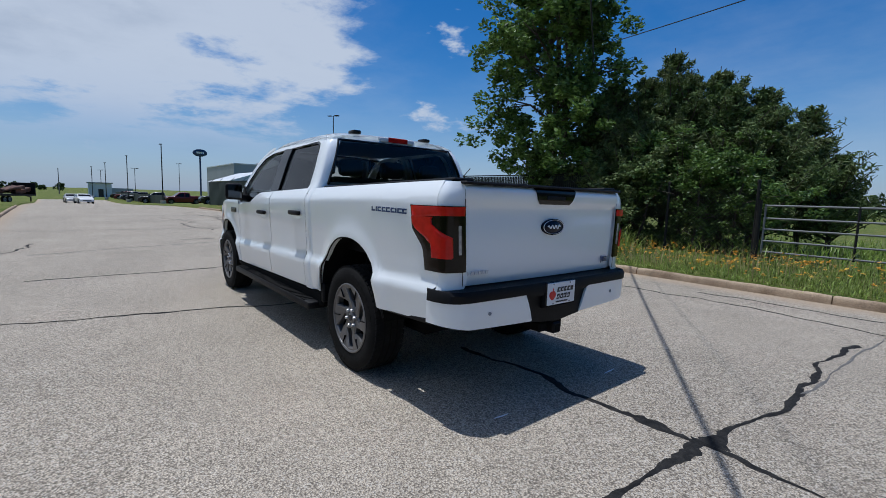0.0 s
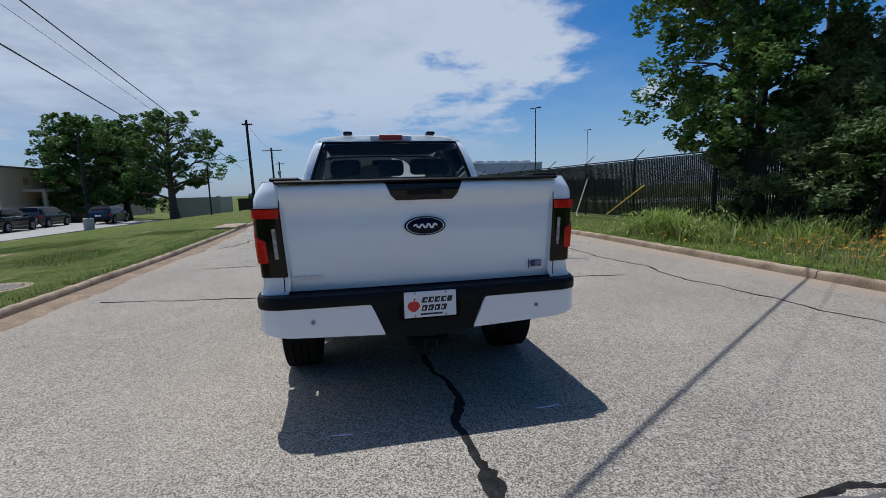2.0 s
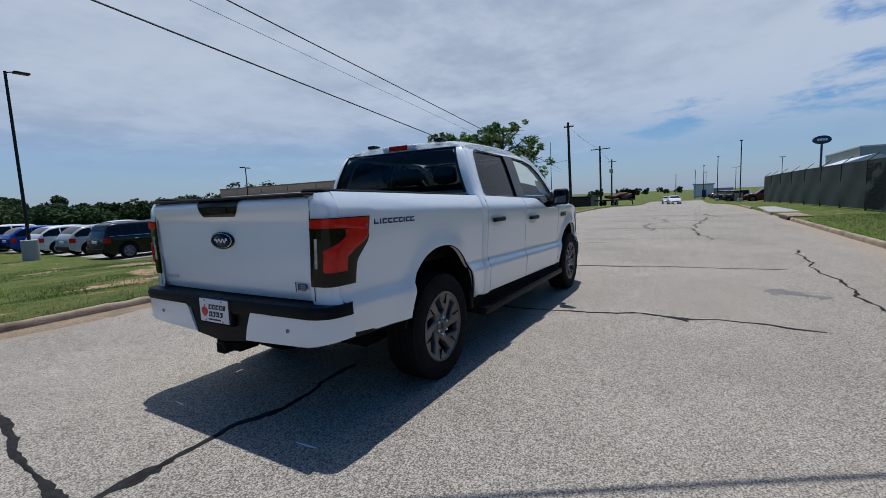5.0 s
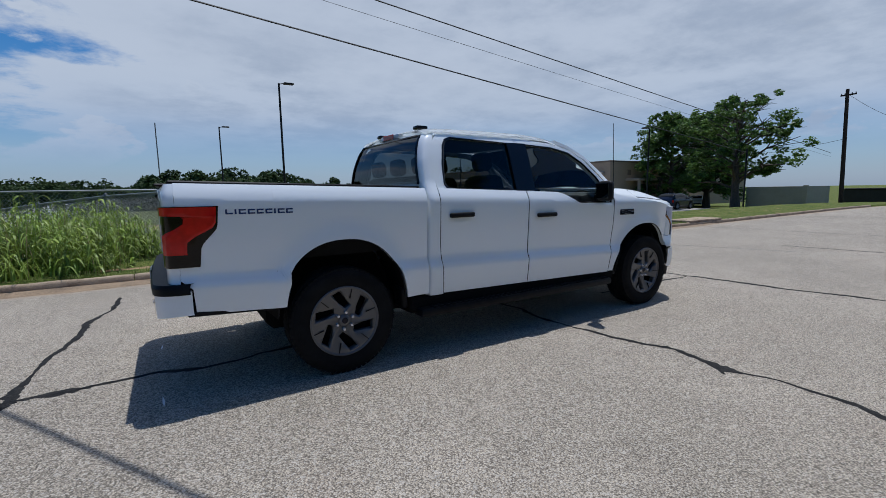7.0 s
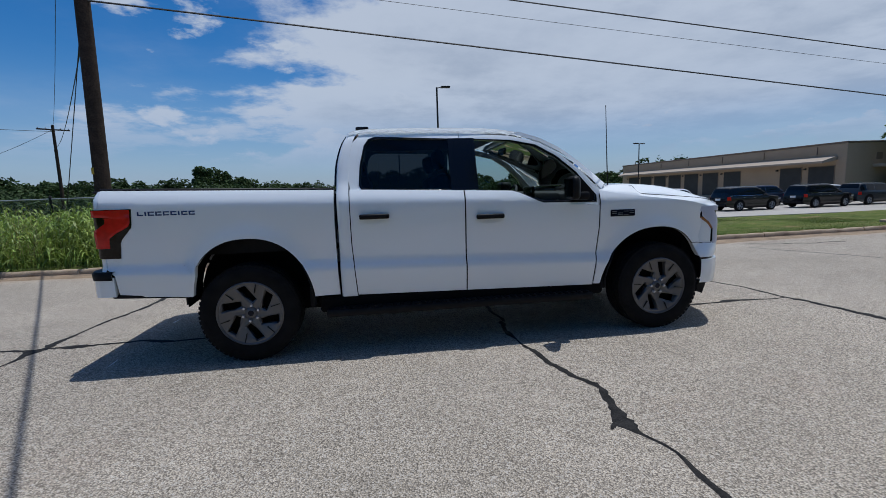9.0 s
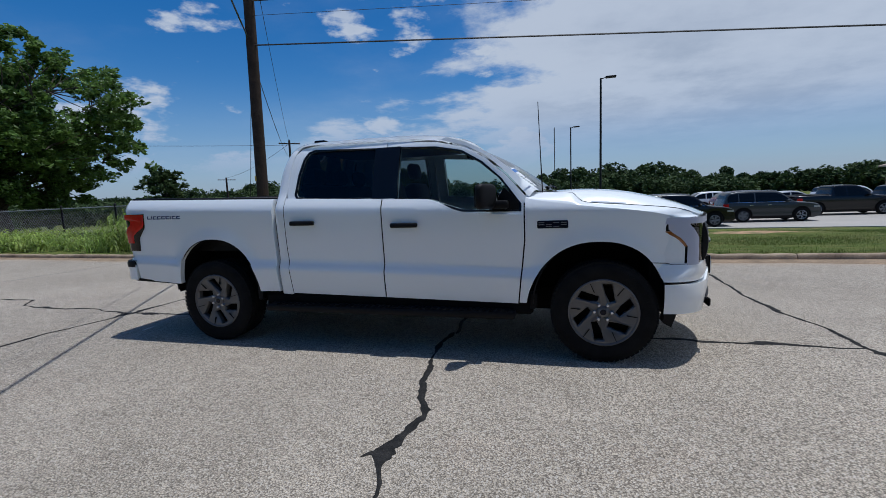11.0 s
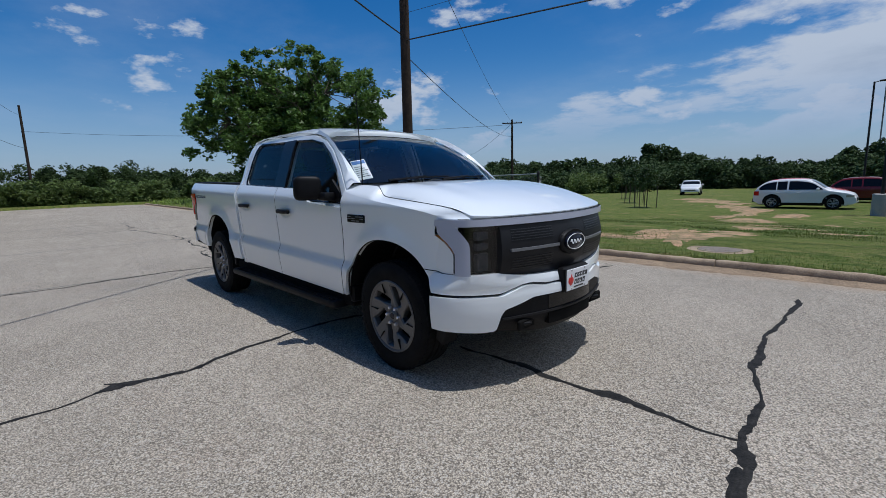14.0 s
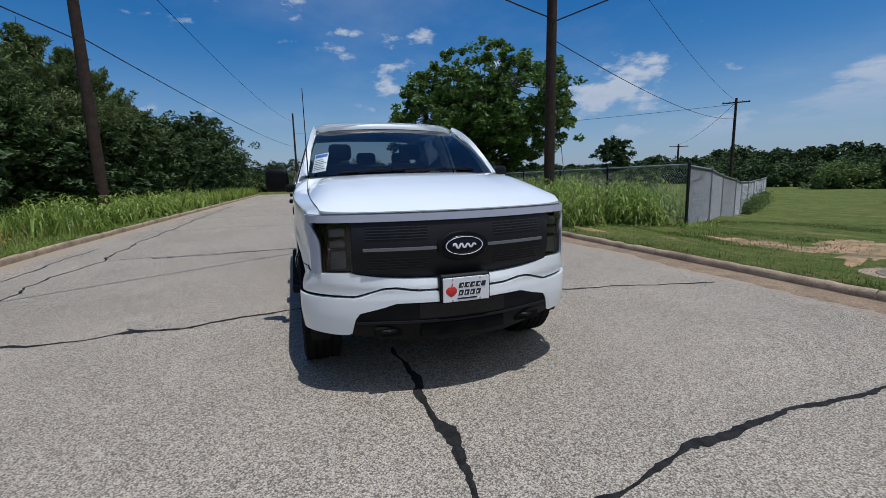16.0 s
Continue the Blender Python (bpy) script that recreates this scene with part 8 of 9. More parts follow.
def dealer_plate(at_x, z, facing, parent):
    """A dealer's plate: white sheet, a red fruit shape, black bars for the lettering."""
    f = facing
    p = empty("license_plate", (at_x, 0, z))
    p.parent = parent
    p["label"] = "white dealer plate with red fruit and black bars"
    if f < 0:
        p.matrix_basis = pose(at_x, 0, z, 0, 0, 180)
    part("frame", boxed((-0.012, -0.160, -0.083), (-0.002, 0.160, 0.083), 0.006), M["glossblack"], p)
    part("sheet", boxed((-0.002, -0.152, -0.076), (0.004, 0.152, 0.076), 0.003), M["platewhite"], p)
    bm = bmesh.new()
    for dy, dz, r_ in ((-0.108, -0.006, 0.026), (-0.088, -0.006, 0.026), (-0.098, -0.018, 0.024)):
        lathe(bm, [(0.0, 0.0042), (r_, 0.0044), (r_ * 0.9, 0.0056), (0, 0.006)], 16, "x", (0, dy, dz))
    tube(bm, [(0.005, -0.097, 0.02), (0.005, -0.09, 0.038)], 0.004, 5)
    part("fruit", bm, M["platered"], p, "red fruit shape")
    bm = bmesh.new()
    for k, w_ in enumerate((0.030, 0.030, 0.030, 0.030, 0.028)):
        y0 = -0.055 + k * 0.037
        box(bm, (0.0042, y0, 0.010), (0.0055, y0 + w_, 0.042), 0, Matrix(((1, 0, 0, 0), (0, 1, 0.25, 0), (0, 0, 1, 0), (0, 0, 0, 1))))
    for k in range(4):
        y0 = -0.045 + k * 0.038
        box(bm, (0.0042, y0, -0.038), (0.0055, y0 + 0.030, -0.004), 0, Matrix(((1, 0, 0, 0), (0, 1, 0.25, 0), (0, 0, 1, 0), (0, 0, 0, 1))))
    box(bm, (0.0042, -0.060, -0.062), (0.0055, 0.070, -0.052))
    part("lettering_bars", bm, M["plateblack"], p)
    bm = bmesh.new()
    for k in range(4):
        y0 = -0.048 + k * 0.037
        box(bm, (0.0056, y0 + 0.009, 0.019), (0.0062, y0 + 0.019, 0.032), 0, Matrix(((1, 0, 0, 0), (0, 1, 0.25, 0), (0, 0, 1, 0), (0, 0, 0, 1))))
        box(bm, (0.0056, y0 + 0.011, -0.030), (0.0062, y0 + 0.020, -0.016), 0, Matrix(((1, 0, 0, 0), (0, 1, 0.25, 0), (0, 0, 1, 0), (0, 0, 0, 1))))
    part("lettering_gaps", bm, M["platewhite"], p)
    for dy in (-0.09, 0.09):
        for dz in (-0.066, 0.066):
            part("bolt", lathe(bmesh.new(), [(0.006, 0.004), (0.006, 0.007), (0, 0.008)], 8, "x", (0, dy, dz)), M["nut"], p)
    return p


bm = lathe(bmesh.new(), [(0.0, 0.0), (1.0, 0.0), (1.0, 0.030), (0.94, 0.040), (0.0, 0.041)], 40, "x")
bmesh.ops.transform(bm, matrix=Matrix.Translation((2.742, 0, 0.938)) @ Matrix.Diagonal((1, 0.168, 0.092, 1)), verts=bm.verts)
part("emblem_housing", bm, M["blackplastic"], gr, "black oval housing")
oval_emblem(2.783, 0.0, 0.940, 0.132, 0.064, 1, gr)
dealer_plate(2.815, 0.672, 1, bump)
part("plate_mount", boxed((2.74, -0.165, 0.585), (2.803, 0.165, 0.765), 0.012), M["blackplastic"], bump)

# ---- tail ----
tg_prof = [(0.832, -2.958), (0.86, -2.966), (1.00, -2.976), (1.15, -2.980), (1.27, -2.976), (1.315, -2.980), (1.345, -2.994), (1.40, -3.000), (1.432, -2.994), (1.442, -2.975)]
bm = bmesh.new()
zs = list(np.linspace(0.832, 1.442, 30))
sheet(bm, [[(curve(tg_prof, z) + 0.018 * (y / 0.81) ** 2, y, z) for y in np.linspace(-0.812, 0.812, 25)] for z in zs])
rim_edges = [e for e in bm.edges if len(e.link_faces) == 1]
res = bmesh.ops.extrude_edge_only(bm, edges=rim_edges)
for v in (g for g in res["geom"] if isinstance(g, bmesh.types.BMVert)):
    v.co.x += 0.07
tail = part("tailgate", bm, M["paint"], truck, "white tailgate", True, 50)
for s in (1, -1):
    bm = bmesh.new()
    sheet(bm, [[(-2.9775, s * y, z) for y in (0.8075, 0.8135)] for z in np.linspace(0.84, 1.415, 6)])
    part("shut_line", bm, M["under"], tail)
part("tailgate_cap", boxed((-3.002, -0.83, 1.441), (-2.90, 0.83, 1.460), 0.008), M["blackplastic"], tail, "black tailgate cap")
bm = bmesh.new()
sheet(bm, [[(curve(tg_prof, z) - 0.004, f * np.interp(z, [1.335, 1.365, 1.442], [0.165, 0.195, 0.228]), z) for f in np.linspace(-1, 1, 15)] for z in np.linspace(1.335, 1.443, 8)])
bz = part("handle_bezel", bm, M["glossblack"], tail, "black handle bezel")
part("handle", boxed((-3.010, -0.10, 1.365), (-3.000, 0.10, 1.392), 0.004), M["blackplastic"], bz)
oval_emblem(-2.981, 0.0, 1.182, 0.122, 0.056, -1, tail)
bm = bmesh.new()
for k in range(5):
    box(bm, (-2.9715, 0.735 - k * 0.030 - 0.022, 0.900), (-2.9675, 0.735 - k * 0.030, 0.922), 0, Matrix(((1, 0, 0, 0), (0, 1, -0.25, 0.23), (0, 0, 1, 0), (0, 0, 0, 1))))
lathe(bm, [(0.0, -0.001), (0.013, -0.001), (0.013, 0.001), (0, 0.001)], 12, "x", (-2.967, 0.766, 0.910))
part("dealer_decal", bm, M["decal_silver"], tail, "silver bars of a dealer decal")
bm = bmesh.new()
box(bm, (-2.9735, -0.735, 0.895), (-2.9705, -0.665, 0.935), 0.001)
box(bm, (-2.9735, -0.655, 0.885), (-2.9705, -0.647, 0.945), 0.001)
part("flag_decal", bm, M["decal_blue"], tail, "small blue and silver decal")
bm = bmesh.new()
for k in range(3):
    box(bm, (-2.9745, -0.733, 0.899 + k * 0.012), (-2.974, -0.69, 0.904 + k * 0.012))
part("flag_stripe", bm, M["clear"], tail)
TAILP = [(-2.848, 0.974), (-2.90, 0.969), (-2.965, 0.952), (-3.020, 0.912), (-3.055, 0.84), (-3.066, 0.60), (-3.072, 0.30), (-3.074, 0.0)]


def tail_x(y, off=0.0):
    a = min(abs(y), 0.974)
    return curve([(p[1], p[0]) for p in TAILP[::-1]], a) - off


def tail_sheet(y0, y1, z_low, z_high, off, n=40, rows=5):
    bm = bmesh.new()
    ys = [y0 + (y1 - y0) * f for f in (0.5 - 0.5 * np.cos(np.linspace(0, math.pi, n)))] if y0 * y1 < 0 else list(np.linspace(y0, y1, n))
    if max(abs(y0), abs(y1)) > 0.95:
        top = y1 if abs(y1) > abs(y0) else y0
        ys = sorted(set(ys + [math.copysign(v, top) for v in (0.90, 0.92, 0.935, 0.945, 0.952, 0.958, 0.963, 0.967, 0.969, 0.9715)] + ([math.copysign(v, -top) for v in (0.90, 0.92, 0.935, 0.945, 0.952, 0.957, 0.960)] if y0 * y1 < 0 else [])))
    grid = []
    for y in ys:
        lo, hi = z_low(abs(y)), z_high(abs(y))
        grid.append([(tail_x(y, off(lo + (hi - lo) * k / rows)), y * (1 + 0.0), lo + (hi - lo) * k / rows) for k in range(rows + 1)])
    sheet(bm, grid)
    rim_edges = [e for e in bm.edges if len(e.link_faces) == 1]
    res = bmesh.ops.extrude_edge_only(bm, edges=rim_edges)
    for v in (g for g in res["geom"] if isinstance(g, bmesh.types.BMVert)):
        if abs(v.co.y) > 0.955:
            v.co.y *= 0.955
        else:
            v.co.x += 0.09
    return bm


rb = empty("rear_bumper", (0, 0, 0))
rb.parent = truck
rb["label"] = "black step bumper with white painted corners"
bm = bmesh.new()
bmesh_rows = []
PAD_Y = [0.974, 0.9715, 0.969, 0.966, 0.961, 0.953, 0.942, 0.928, 0.91]
for y in [-q for q in PAD_Y] + list(np.linspace(-0.88, 0.88, 37)) + PAD_Y[::-1]:
    x = tail_x(y, 0.006)
    bmesh_rows.append([(x, y * 1.006, 0.755 - 0.02 * (abs(y) < 0.33)), (x - 0.004, y * 1.006, 0.80), (x + 0.008, y * 0.998, 0.822), (-2.80, y * 0.96, 0.826)])
sheet(bm, bmesh_rows)
part("step_pad", bm, M["blackplastic"], rb, "black ribbed step pad")
for s in (1, -1):
    part("painted_corner", tail_sheet(s * 0.265, s * 0.974, lambda a: lerp([(0.26, 0.568), (0.80, 0.590), (0.97, 0.620)], a), lambda a: lerp([(0.262, 0.570), (0.335, 0.752), (0.97, 0.775)], a), lambda z: -0.002 - 0.25 * max(0, 0.66 - z) ** 1.4, 30, 7), M["paint"], rb, "white painted bumper corner")
    part("sensor", lathe(bmesh.new(), [(0.012, 0.0), (0.012, 0.004), (0.009, 0.005), (0, 0.005)], 14, "x", (tail_x(0.66) - 0.004, s * 0.66, 0.675)), M["greyblock"], rb)
part("centre_section", tail_sheet(-0.338, 0.338, lambda a: lerp([(0, 0.530), (0.27, 0.560), (0.34, 0.62)], a), lambda a: 0.760, lambda z: -0.018 if True else 0, 24, 6), M["blackplastic"], rb)
part("plate_recess", boxed((-3.080, -0.178, 0.645), (-3.050, 0.178, 0.812), 0.006), M["under"], rb)
dealer_plate(-3.088, 0.737, -1, rb)
hitch = part("tow_hitch", boxed((-3.02, -0.125, 0.455), (-2.86, 0.125, 0.525), 0.012), M["under"], truck, "black tow hitch receiver")
part("receiver_tube", boxed((-3.075, -0.042, 0.447), (-2.95, 0.042, 0.525), 0.010), M["blackplastic"], hitch)
# near-black plate on the solid tube end, for the shade inside a hollow one
part("receiver_hole_shade", boxed((-3.077, -0.028, 0.461), (-3.0745, 0.028, 0.511)), M["under"], hitch)
# bed liner and underbody
bed_floor = part("bed_liner", boxed((-2.90, -0.76, 0.90), (-1.12, 0.76, 0.94)), M["blackplastic"], truck, "black bed liner")
for s in (1, -1):
    part("bed_skirt", boxed((-2.90, 0.76 if s > 0 else -0.90, 0.86), (-2.36, 0.90 if s > 0 else -0.76, 0.90)), M["under"], bed_floor)
    part("bed_wall", boxed((-2.93, 0.76 if s > 0 else -0.785, 0.90), (-1.12, 0.785 if s > 0 else -0.76, 1.385)), M["blackplastic"], bed_floor)
part("underbody", boxed((-2.35, -0.62, 0.33), (2.45, 0.62, 0.58), 0.05), M["under"], truck)
part("underbody", boxed((-1.28, -0.86, 0.36), (1.27, 0.86, 0.52), 0.03), M["under"], truck)
part("axle", tube(bmesh.new(), [(-1.848, -0.8, 0.41), (-1.848, 0.8, 0.41)], 0.06, 10), M["under"], truck)
part("axle", tube(bmesh.new(), [(1.848, -0.8, 0.41), (1.848, 0.8, 0.41)], 0.05, 10), M["under"], truck)
part("floor_pan", boxed((-1.08, -0.88, 0.50), (1.30, 0.88, 0.56)), M["under"], truck)
part("firewall", boxed((1.20, -0.86, 0.55), (1.28, 0.86, 1.34)), M["under"], truck)
part("bulkhead", boxed((2.20, -0.80, 0.55), (2.30, 0.80, 1.10)), M["under"], truck)
part("headliner", boxed((-0.98, -0.66, 1.865), (0.46, 0.66, 1.885)), M["liner"], truck)

# ---- cabin ----
for s in (1, -1):
    seat = empty("front_seat", (0.25, s * 0.42, 0.56))
    seat.parent = truck
    seat["label"] = "dark cloth front seat"
    part("cushion", boxed((-0.22, -0.26, 0.0), (0.30, 0.26, 0.36), 0.07, None, 2), M["seat"], seat)
    part("backrest", boxed((-0.12, -0.25, 0.0), (0.06, 0.25, 0.70), 0.07, pose(-0.20, 0, 0.30, 0, -14, 0), 2), M["seat"], seat)
    part("headrest", boxed((-0.06, -0.13, 0.0), (0.05, 0.13, 0.19), 0.05, pose(-0.38, 0, 1.02, 0, -10, 0), 2), M["seat"], seat)
bench = empty("rear_bench", (-0.62, 0, 0.56))
bench.parent = truck
bench["label"] = "dark cloth rear bench"
part("cushion", boxed((-0.10, -0.70, 0.0), (0.40, 0.70, 0.36), 0.06, None, 2), M["seat"], bench)
part("backrest", boxed((-0.10, -0.70, 0.0), (0.06, 0.70, 0.66), 0.06, pose(-0.16, 0, 0.32, 0, -8, 0), 2), M["seat"], bench)
for y in (-0.48, 0.0, 0.48):
    part("headrest", boxed((-0.05, -0.13, 0.0), (0.05, 0.13, 0.17), 0.05, pose(-0.27, y, 0.98, 0, -6, 0), 2), M["seat"], bench)
dash = part("dashboard", boxed((0.92, -0.80, 0.95), (1.30, 0.80, 1.335), 0.07, None, 2), M["dash"], truck)
part("screen", boxed((0.90, -0.16, 1.16), (0.925, 0.16, 1.39), 0.01), M["glossblack"], dash, "black centre screen")
part("steering_wheel", tube(bmesh.new(), [(0.80 + 0.085 * math.sin(a), 0.42 + 0.185 * math.cos(a), 1.24 + 0.165 * math.sin(a)) for a in np.linspace(0, 2 * math.pi, 33)], 0.016, 8, False), M["dash"], dash)
part("steering_hub", boxed((0.78, 0.34, 1.18), (0.92, 0.50, 1.28), 0.03), M["dash"], dash)
paper = tagged(new("paper", mesh_of("paper", boxed((0.0, -0.24, 0.0), (0.11, 0.24, 0.004), 0.0, pose(1.17, -0.44, 1.338, 0, 0, 4)), M["platewhite"])), "white sheet of paper lying on the dashboard", "paper")
part("rear_view_mirror", boxed((0.60, -0.12, 1.74), (0.63, 0.12, 1.81), 0.012), M["blackplastic"], truck)
stk = empty("window_sticker", (0, 0, 0))
stk.parent = truck
stk["label"] = "white and blue price sticker inside the windshield"
u_s, v_s = Vector((-0.195, 0.050, 0.163)).normalized(), Vector((0.052, 0.102, 0.012)).normalized()
n_s = u_s.cross(v_s).normalized() * -1
v_s = u_s.cross(n_s) * -1
m_s = Matrix.Translation((1.203, -0.728, 1.505)) @ Matrix((u_s, -v_s, n_s)).transposed().to_4x4()
part("sheet", boxed((-0.130, -0.062, -0.0015), (0.130, 0.062, 0.0015), 0, m_s), M["paper"], stk)
part("blue_band", boxed((0.075, -0.056, 0.0018), (0.118, 0.056, 0.0028), 0, m_s), M["paperblue"], stk)
bm = bmesh.new()
for k in range(6):
    box(bm, (-0.095 + k * 0.026, -0.054, 0.0018), (-0.088 + k * 0.026, 0.054 - 0.02 * (k % 3), 0.0026), 0, m_s)
part("print_bars", bm, M["plateblack"], stk)


# ---- wheels ----
def wheel_parts(w):
    """Tyre with tread blocks and six-spoke dark grey rim; the wheel's outer face looks along -y."""
    prof = [(0.262, -0.118), (0.285, -0.128), (0.330, -0.134), (0.372, -0.130), (0.395, -0.116), (0.406, -0.098), (0.4085, -0.06), (0.400, -0.057), (0.400, -0.047), (0.410, -0.044), (0.411, -0.005), (0.401, -0.004), (0.401, 0.004), (0.411, 0.005), (0.410, 0.044), (0.400, 0.047), (0.400, 0.057), (0.4085, 0.06), (0.406, 0.098), (0.395, 0.116), (0.372, 0.130), (0.330, 0.134), (0.262, 0.118)]
    tyre = part("tyre", lathe(bmesh.new(), prof, 72, "y"), M["rubber"], w, "black all-terrain tyre", True, 30)
    bm = bmesh.new()
    for k in range(60):
        a = 360 * k / 60
        for y0, y1, off in ((-0.118, -0.064, 0), (0.064, 0.118, 3), (-0.042, -0.008, 2), (0.008, 0.042, 4)):
            shoulder = abs(y0 + y1) > 0.15
            box(bm, (-0.0150, y0, 0.385 if shoulder else 0.400), (0.0165, y1, 0.4070 if shoulder else 0.4115), 0, pose(0, 0, 0, 0, a + off, 0) @ Matrix(((1, 0.25 if y0 > 0 else -0.25, 0, 0), (0, 1, 0, 0), (0, 0, 1, 0), (0, 0, 0, 1))))
    part("tread", bm, M["rubber"], tyre, "", False)
    bm = bmesh.new()
    for k in list(range(0, 11)) + list(range(22, 34)):
        a = 360 * k / 44
        box(bm, (-0.013, -0.1355, 0.335), (0.013, -0.1325, 0.357), 0, pose(0, 0, 0, 0, a, 0))
    tagged(part("sidewall_lettering", bm, M["rubber"], tyre, "", False), kind="stuff")
    rim = part("rim", lathe(bmesh.new(), [(0.272, -0.112), (0.272, -0.126), (0.262, -0.130), (0.254, -0.122), (0.246, -0.09), (0.240, 0.0), (0.236, 0.10), (0.262, 0.115)], 64, "y"), M["rimdark"], w, "dark grey six-spoke alloy rim", True, 30)
    part("rim_lip", lathe(bmesh.new(), [(0.271, -0.1265), (0.263, -0.1315), (0.254, -0.1265), (0.250, -0.118)], 64, "y"), M["rim"], rim)
    part("brake_disc", lathe(bmesh.new(), [(0.19, -0.03), (0.19, -0.015), (0.06, -0.015), (0.06, -0.03)], 40, "y", (0, 0, 0), True), M["under"], rim)
    part("barrel", lathe(bmesh.new(), [(0.245, -0.02), (0.245, 0.0), (0.0, 0.0)], 40, "y"), M["rimdark"], rim)
    pocket = [(-0.092, 0.208), (-0.030, 0.236), (0.016, 0.170), (0.050, 0.116), (0.014, 0.092), (-0.040, 0.138)]
    wedge = [(0.256 * math.sin(radians(d)), 0.256 * math.cos(radians(d))) for d in range(-33, 28, 6)] + [(0.165 * math.sin(radians(36)), 0.165 * math.cos(radians(36))), (0.05 * math.sin(radians(38)), 0.05 * math.cos(radians(38))), (0.05 * math.sin(radians(-22)), 0.05 * math.cos(radians(-22))), (0.165 * math.sin(radians(-24)), 0.165 * math.cos(radians(-24)))]
    pc = (sum(p[0] for p in pocket) / 6, sum(p[1] for p in pocket) / 6)
    bm = bmesh.new()
    rows = [[], [], []]
    for a in angles_of(pc, wedge, pocket):
        ro, ri = star(wedge, pc, a), star(pocket, pc, a)
        for i, r_ in enumerate((ro, ro * 0.35 + ri * 0.65, ri)):
            x, z = pc[0] + r_ * math.cos(a), pc[1] + r_ * math.sin(a)
            rows[i].append((x, -0.094 - 0.030 * min(1, math.hypot(x, z) / 0.25) ** 1.5 + (0.010 if i == 2 else 0.002 if i == 0 else 0), z))
    for r_ in rows:
        r_.append(r_[0])
    sheet(bm, rows)
    bmesh.ops.remove_doubles(bm, verts=bm.verts, dist=1e-5)
    flange(bm, -0.045, 1)
    spoke_mesh = mesh_of("spoke", bm, M["rim"], True, 25)
    for k in range(6):
        ob = new("spoke", spoke_mesh)
        ob.parent, ob.matrix_basis = rim, pose(0, 0, 0, 0, 60 * k, 0)
        a = radians(60 * k + 8)
        part("groove", boxed((-0.0025, -0.1265, 0.175), (0.0025, -0.108, 0.252), 0, pose(0, 0, 0, 0, 60 * k + 14, 0)), M["rimdark"], rim)
        part("lug_nut", lathe(bmesh.new(), [(0.014, -0.085), (0.014, -0.116), (0.010, -0.123), (0, -0.124)], 8, "y", (0.066 * math.sin(a), 0, 0.066 * math.cos(a))), M["nut"], rim)
    cap = part("centre_cap", lathe(bmesh.new(), [(0.054, -0.06), (0.050, -0.100), (0.042, -0.107), (0.034, -0.112), (0.0, -0.114)], 28, "y"), M["rim"], rim)
    part("cap_badge", lathe(bmesh.new(), [(0.024, -0.1125), (0.022, -0.116), (0, -0.1165)], 20, "y"), M["navy"], cap)


first = empty("wheel", (-1.848, -0.845, 0.4115))
first.parent = truck
wheel_parts(first)
for x, s, spin in ((1.848, -1, 23), (-1.848, 1, 11), (1.848, 1, 40)):
    w = copy_thing(first, Matrix.Translation((x, s * 0.845, 0.4115)) @ pose(0, 0, 0, 0, spin, 0 if s < 0 else 180))
    w.parent = truck


# ---- parked vehicles ----
def car_paint(name, c):
    return mat(name, c, 0.25, vary=tuple(v * 0.9 for v in c), scale=1.0, coat=0.25, spec=0.35)


M["car_black"] = car_paint("car_black", (0.004, 0.004, 0.005))
M["car_white"] = car_paint("car_white", (0.72, 0.72, 0.72))
M["car_silver"] = car_paint("car_silver", (0.42, 0.43, 0.44))
M["car_grey"] = car_paint("car_grey", (0.035, 0.040, 0.044))
M["car_red"] = car_paint("car_red", (0.42, 0.022, 0.018))
M["car_maroon"] = car_paint("car_maroon", (0.13, 0.010, 0.014))
M["car_blue"] = car_paint("car_blue", (0.012, 0.045, 0.30))
M["car_navy"] = car_paint("car_navy", (0.015, 0.022, 0.045))
M["carglass"] = mat("car_dark_glass", (0.004, 0.005, 0.006), 0.08, spec=0.25)
# wheels shared by the parked vehicles
car_tyre = mesh_of("tyre", lathe(bmesh.new(), [(0.235, -0.10), (0.30, -0.115), (0.345, -0.105), (0.360, -0.08), (0.360, 0.08), (0.345, 0.105), (0.235, 0.10)], 28, "y"), M["rubber"], True, 40)
_bm = lathe(bmesh.new(), [(0.238, -0.10), (0.225, -0.098), (0.215, -0.05), (0.05, -0.05), (0.0, -0.05)], 28, "y")
car_rim_back = mesh_of("rim", _bm, M["rimdark"], True, 40)
_bm = bmesh.new()
for k in range(5):
    for d in (-9, 9):
        a0, a1 = radians(72 * k + d * 0.4), radians(72 * k + d * 1.3)
        tube(_bm, [(0.03 * math.sin(a0), -0.085, 0.03 * math.cos(a0)), (0.225 * math.sin(a1), -0.098, 0.225 * math.cos(a1))], 0.017, 5)
lathe(_bm, [(0.238, -0.108), (0.226, -0.112), (0.216, -0.102)], 28, "y")
car_spokes = mesh_of("spokes", _bm, M["galv"], True, 40)

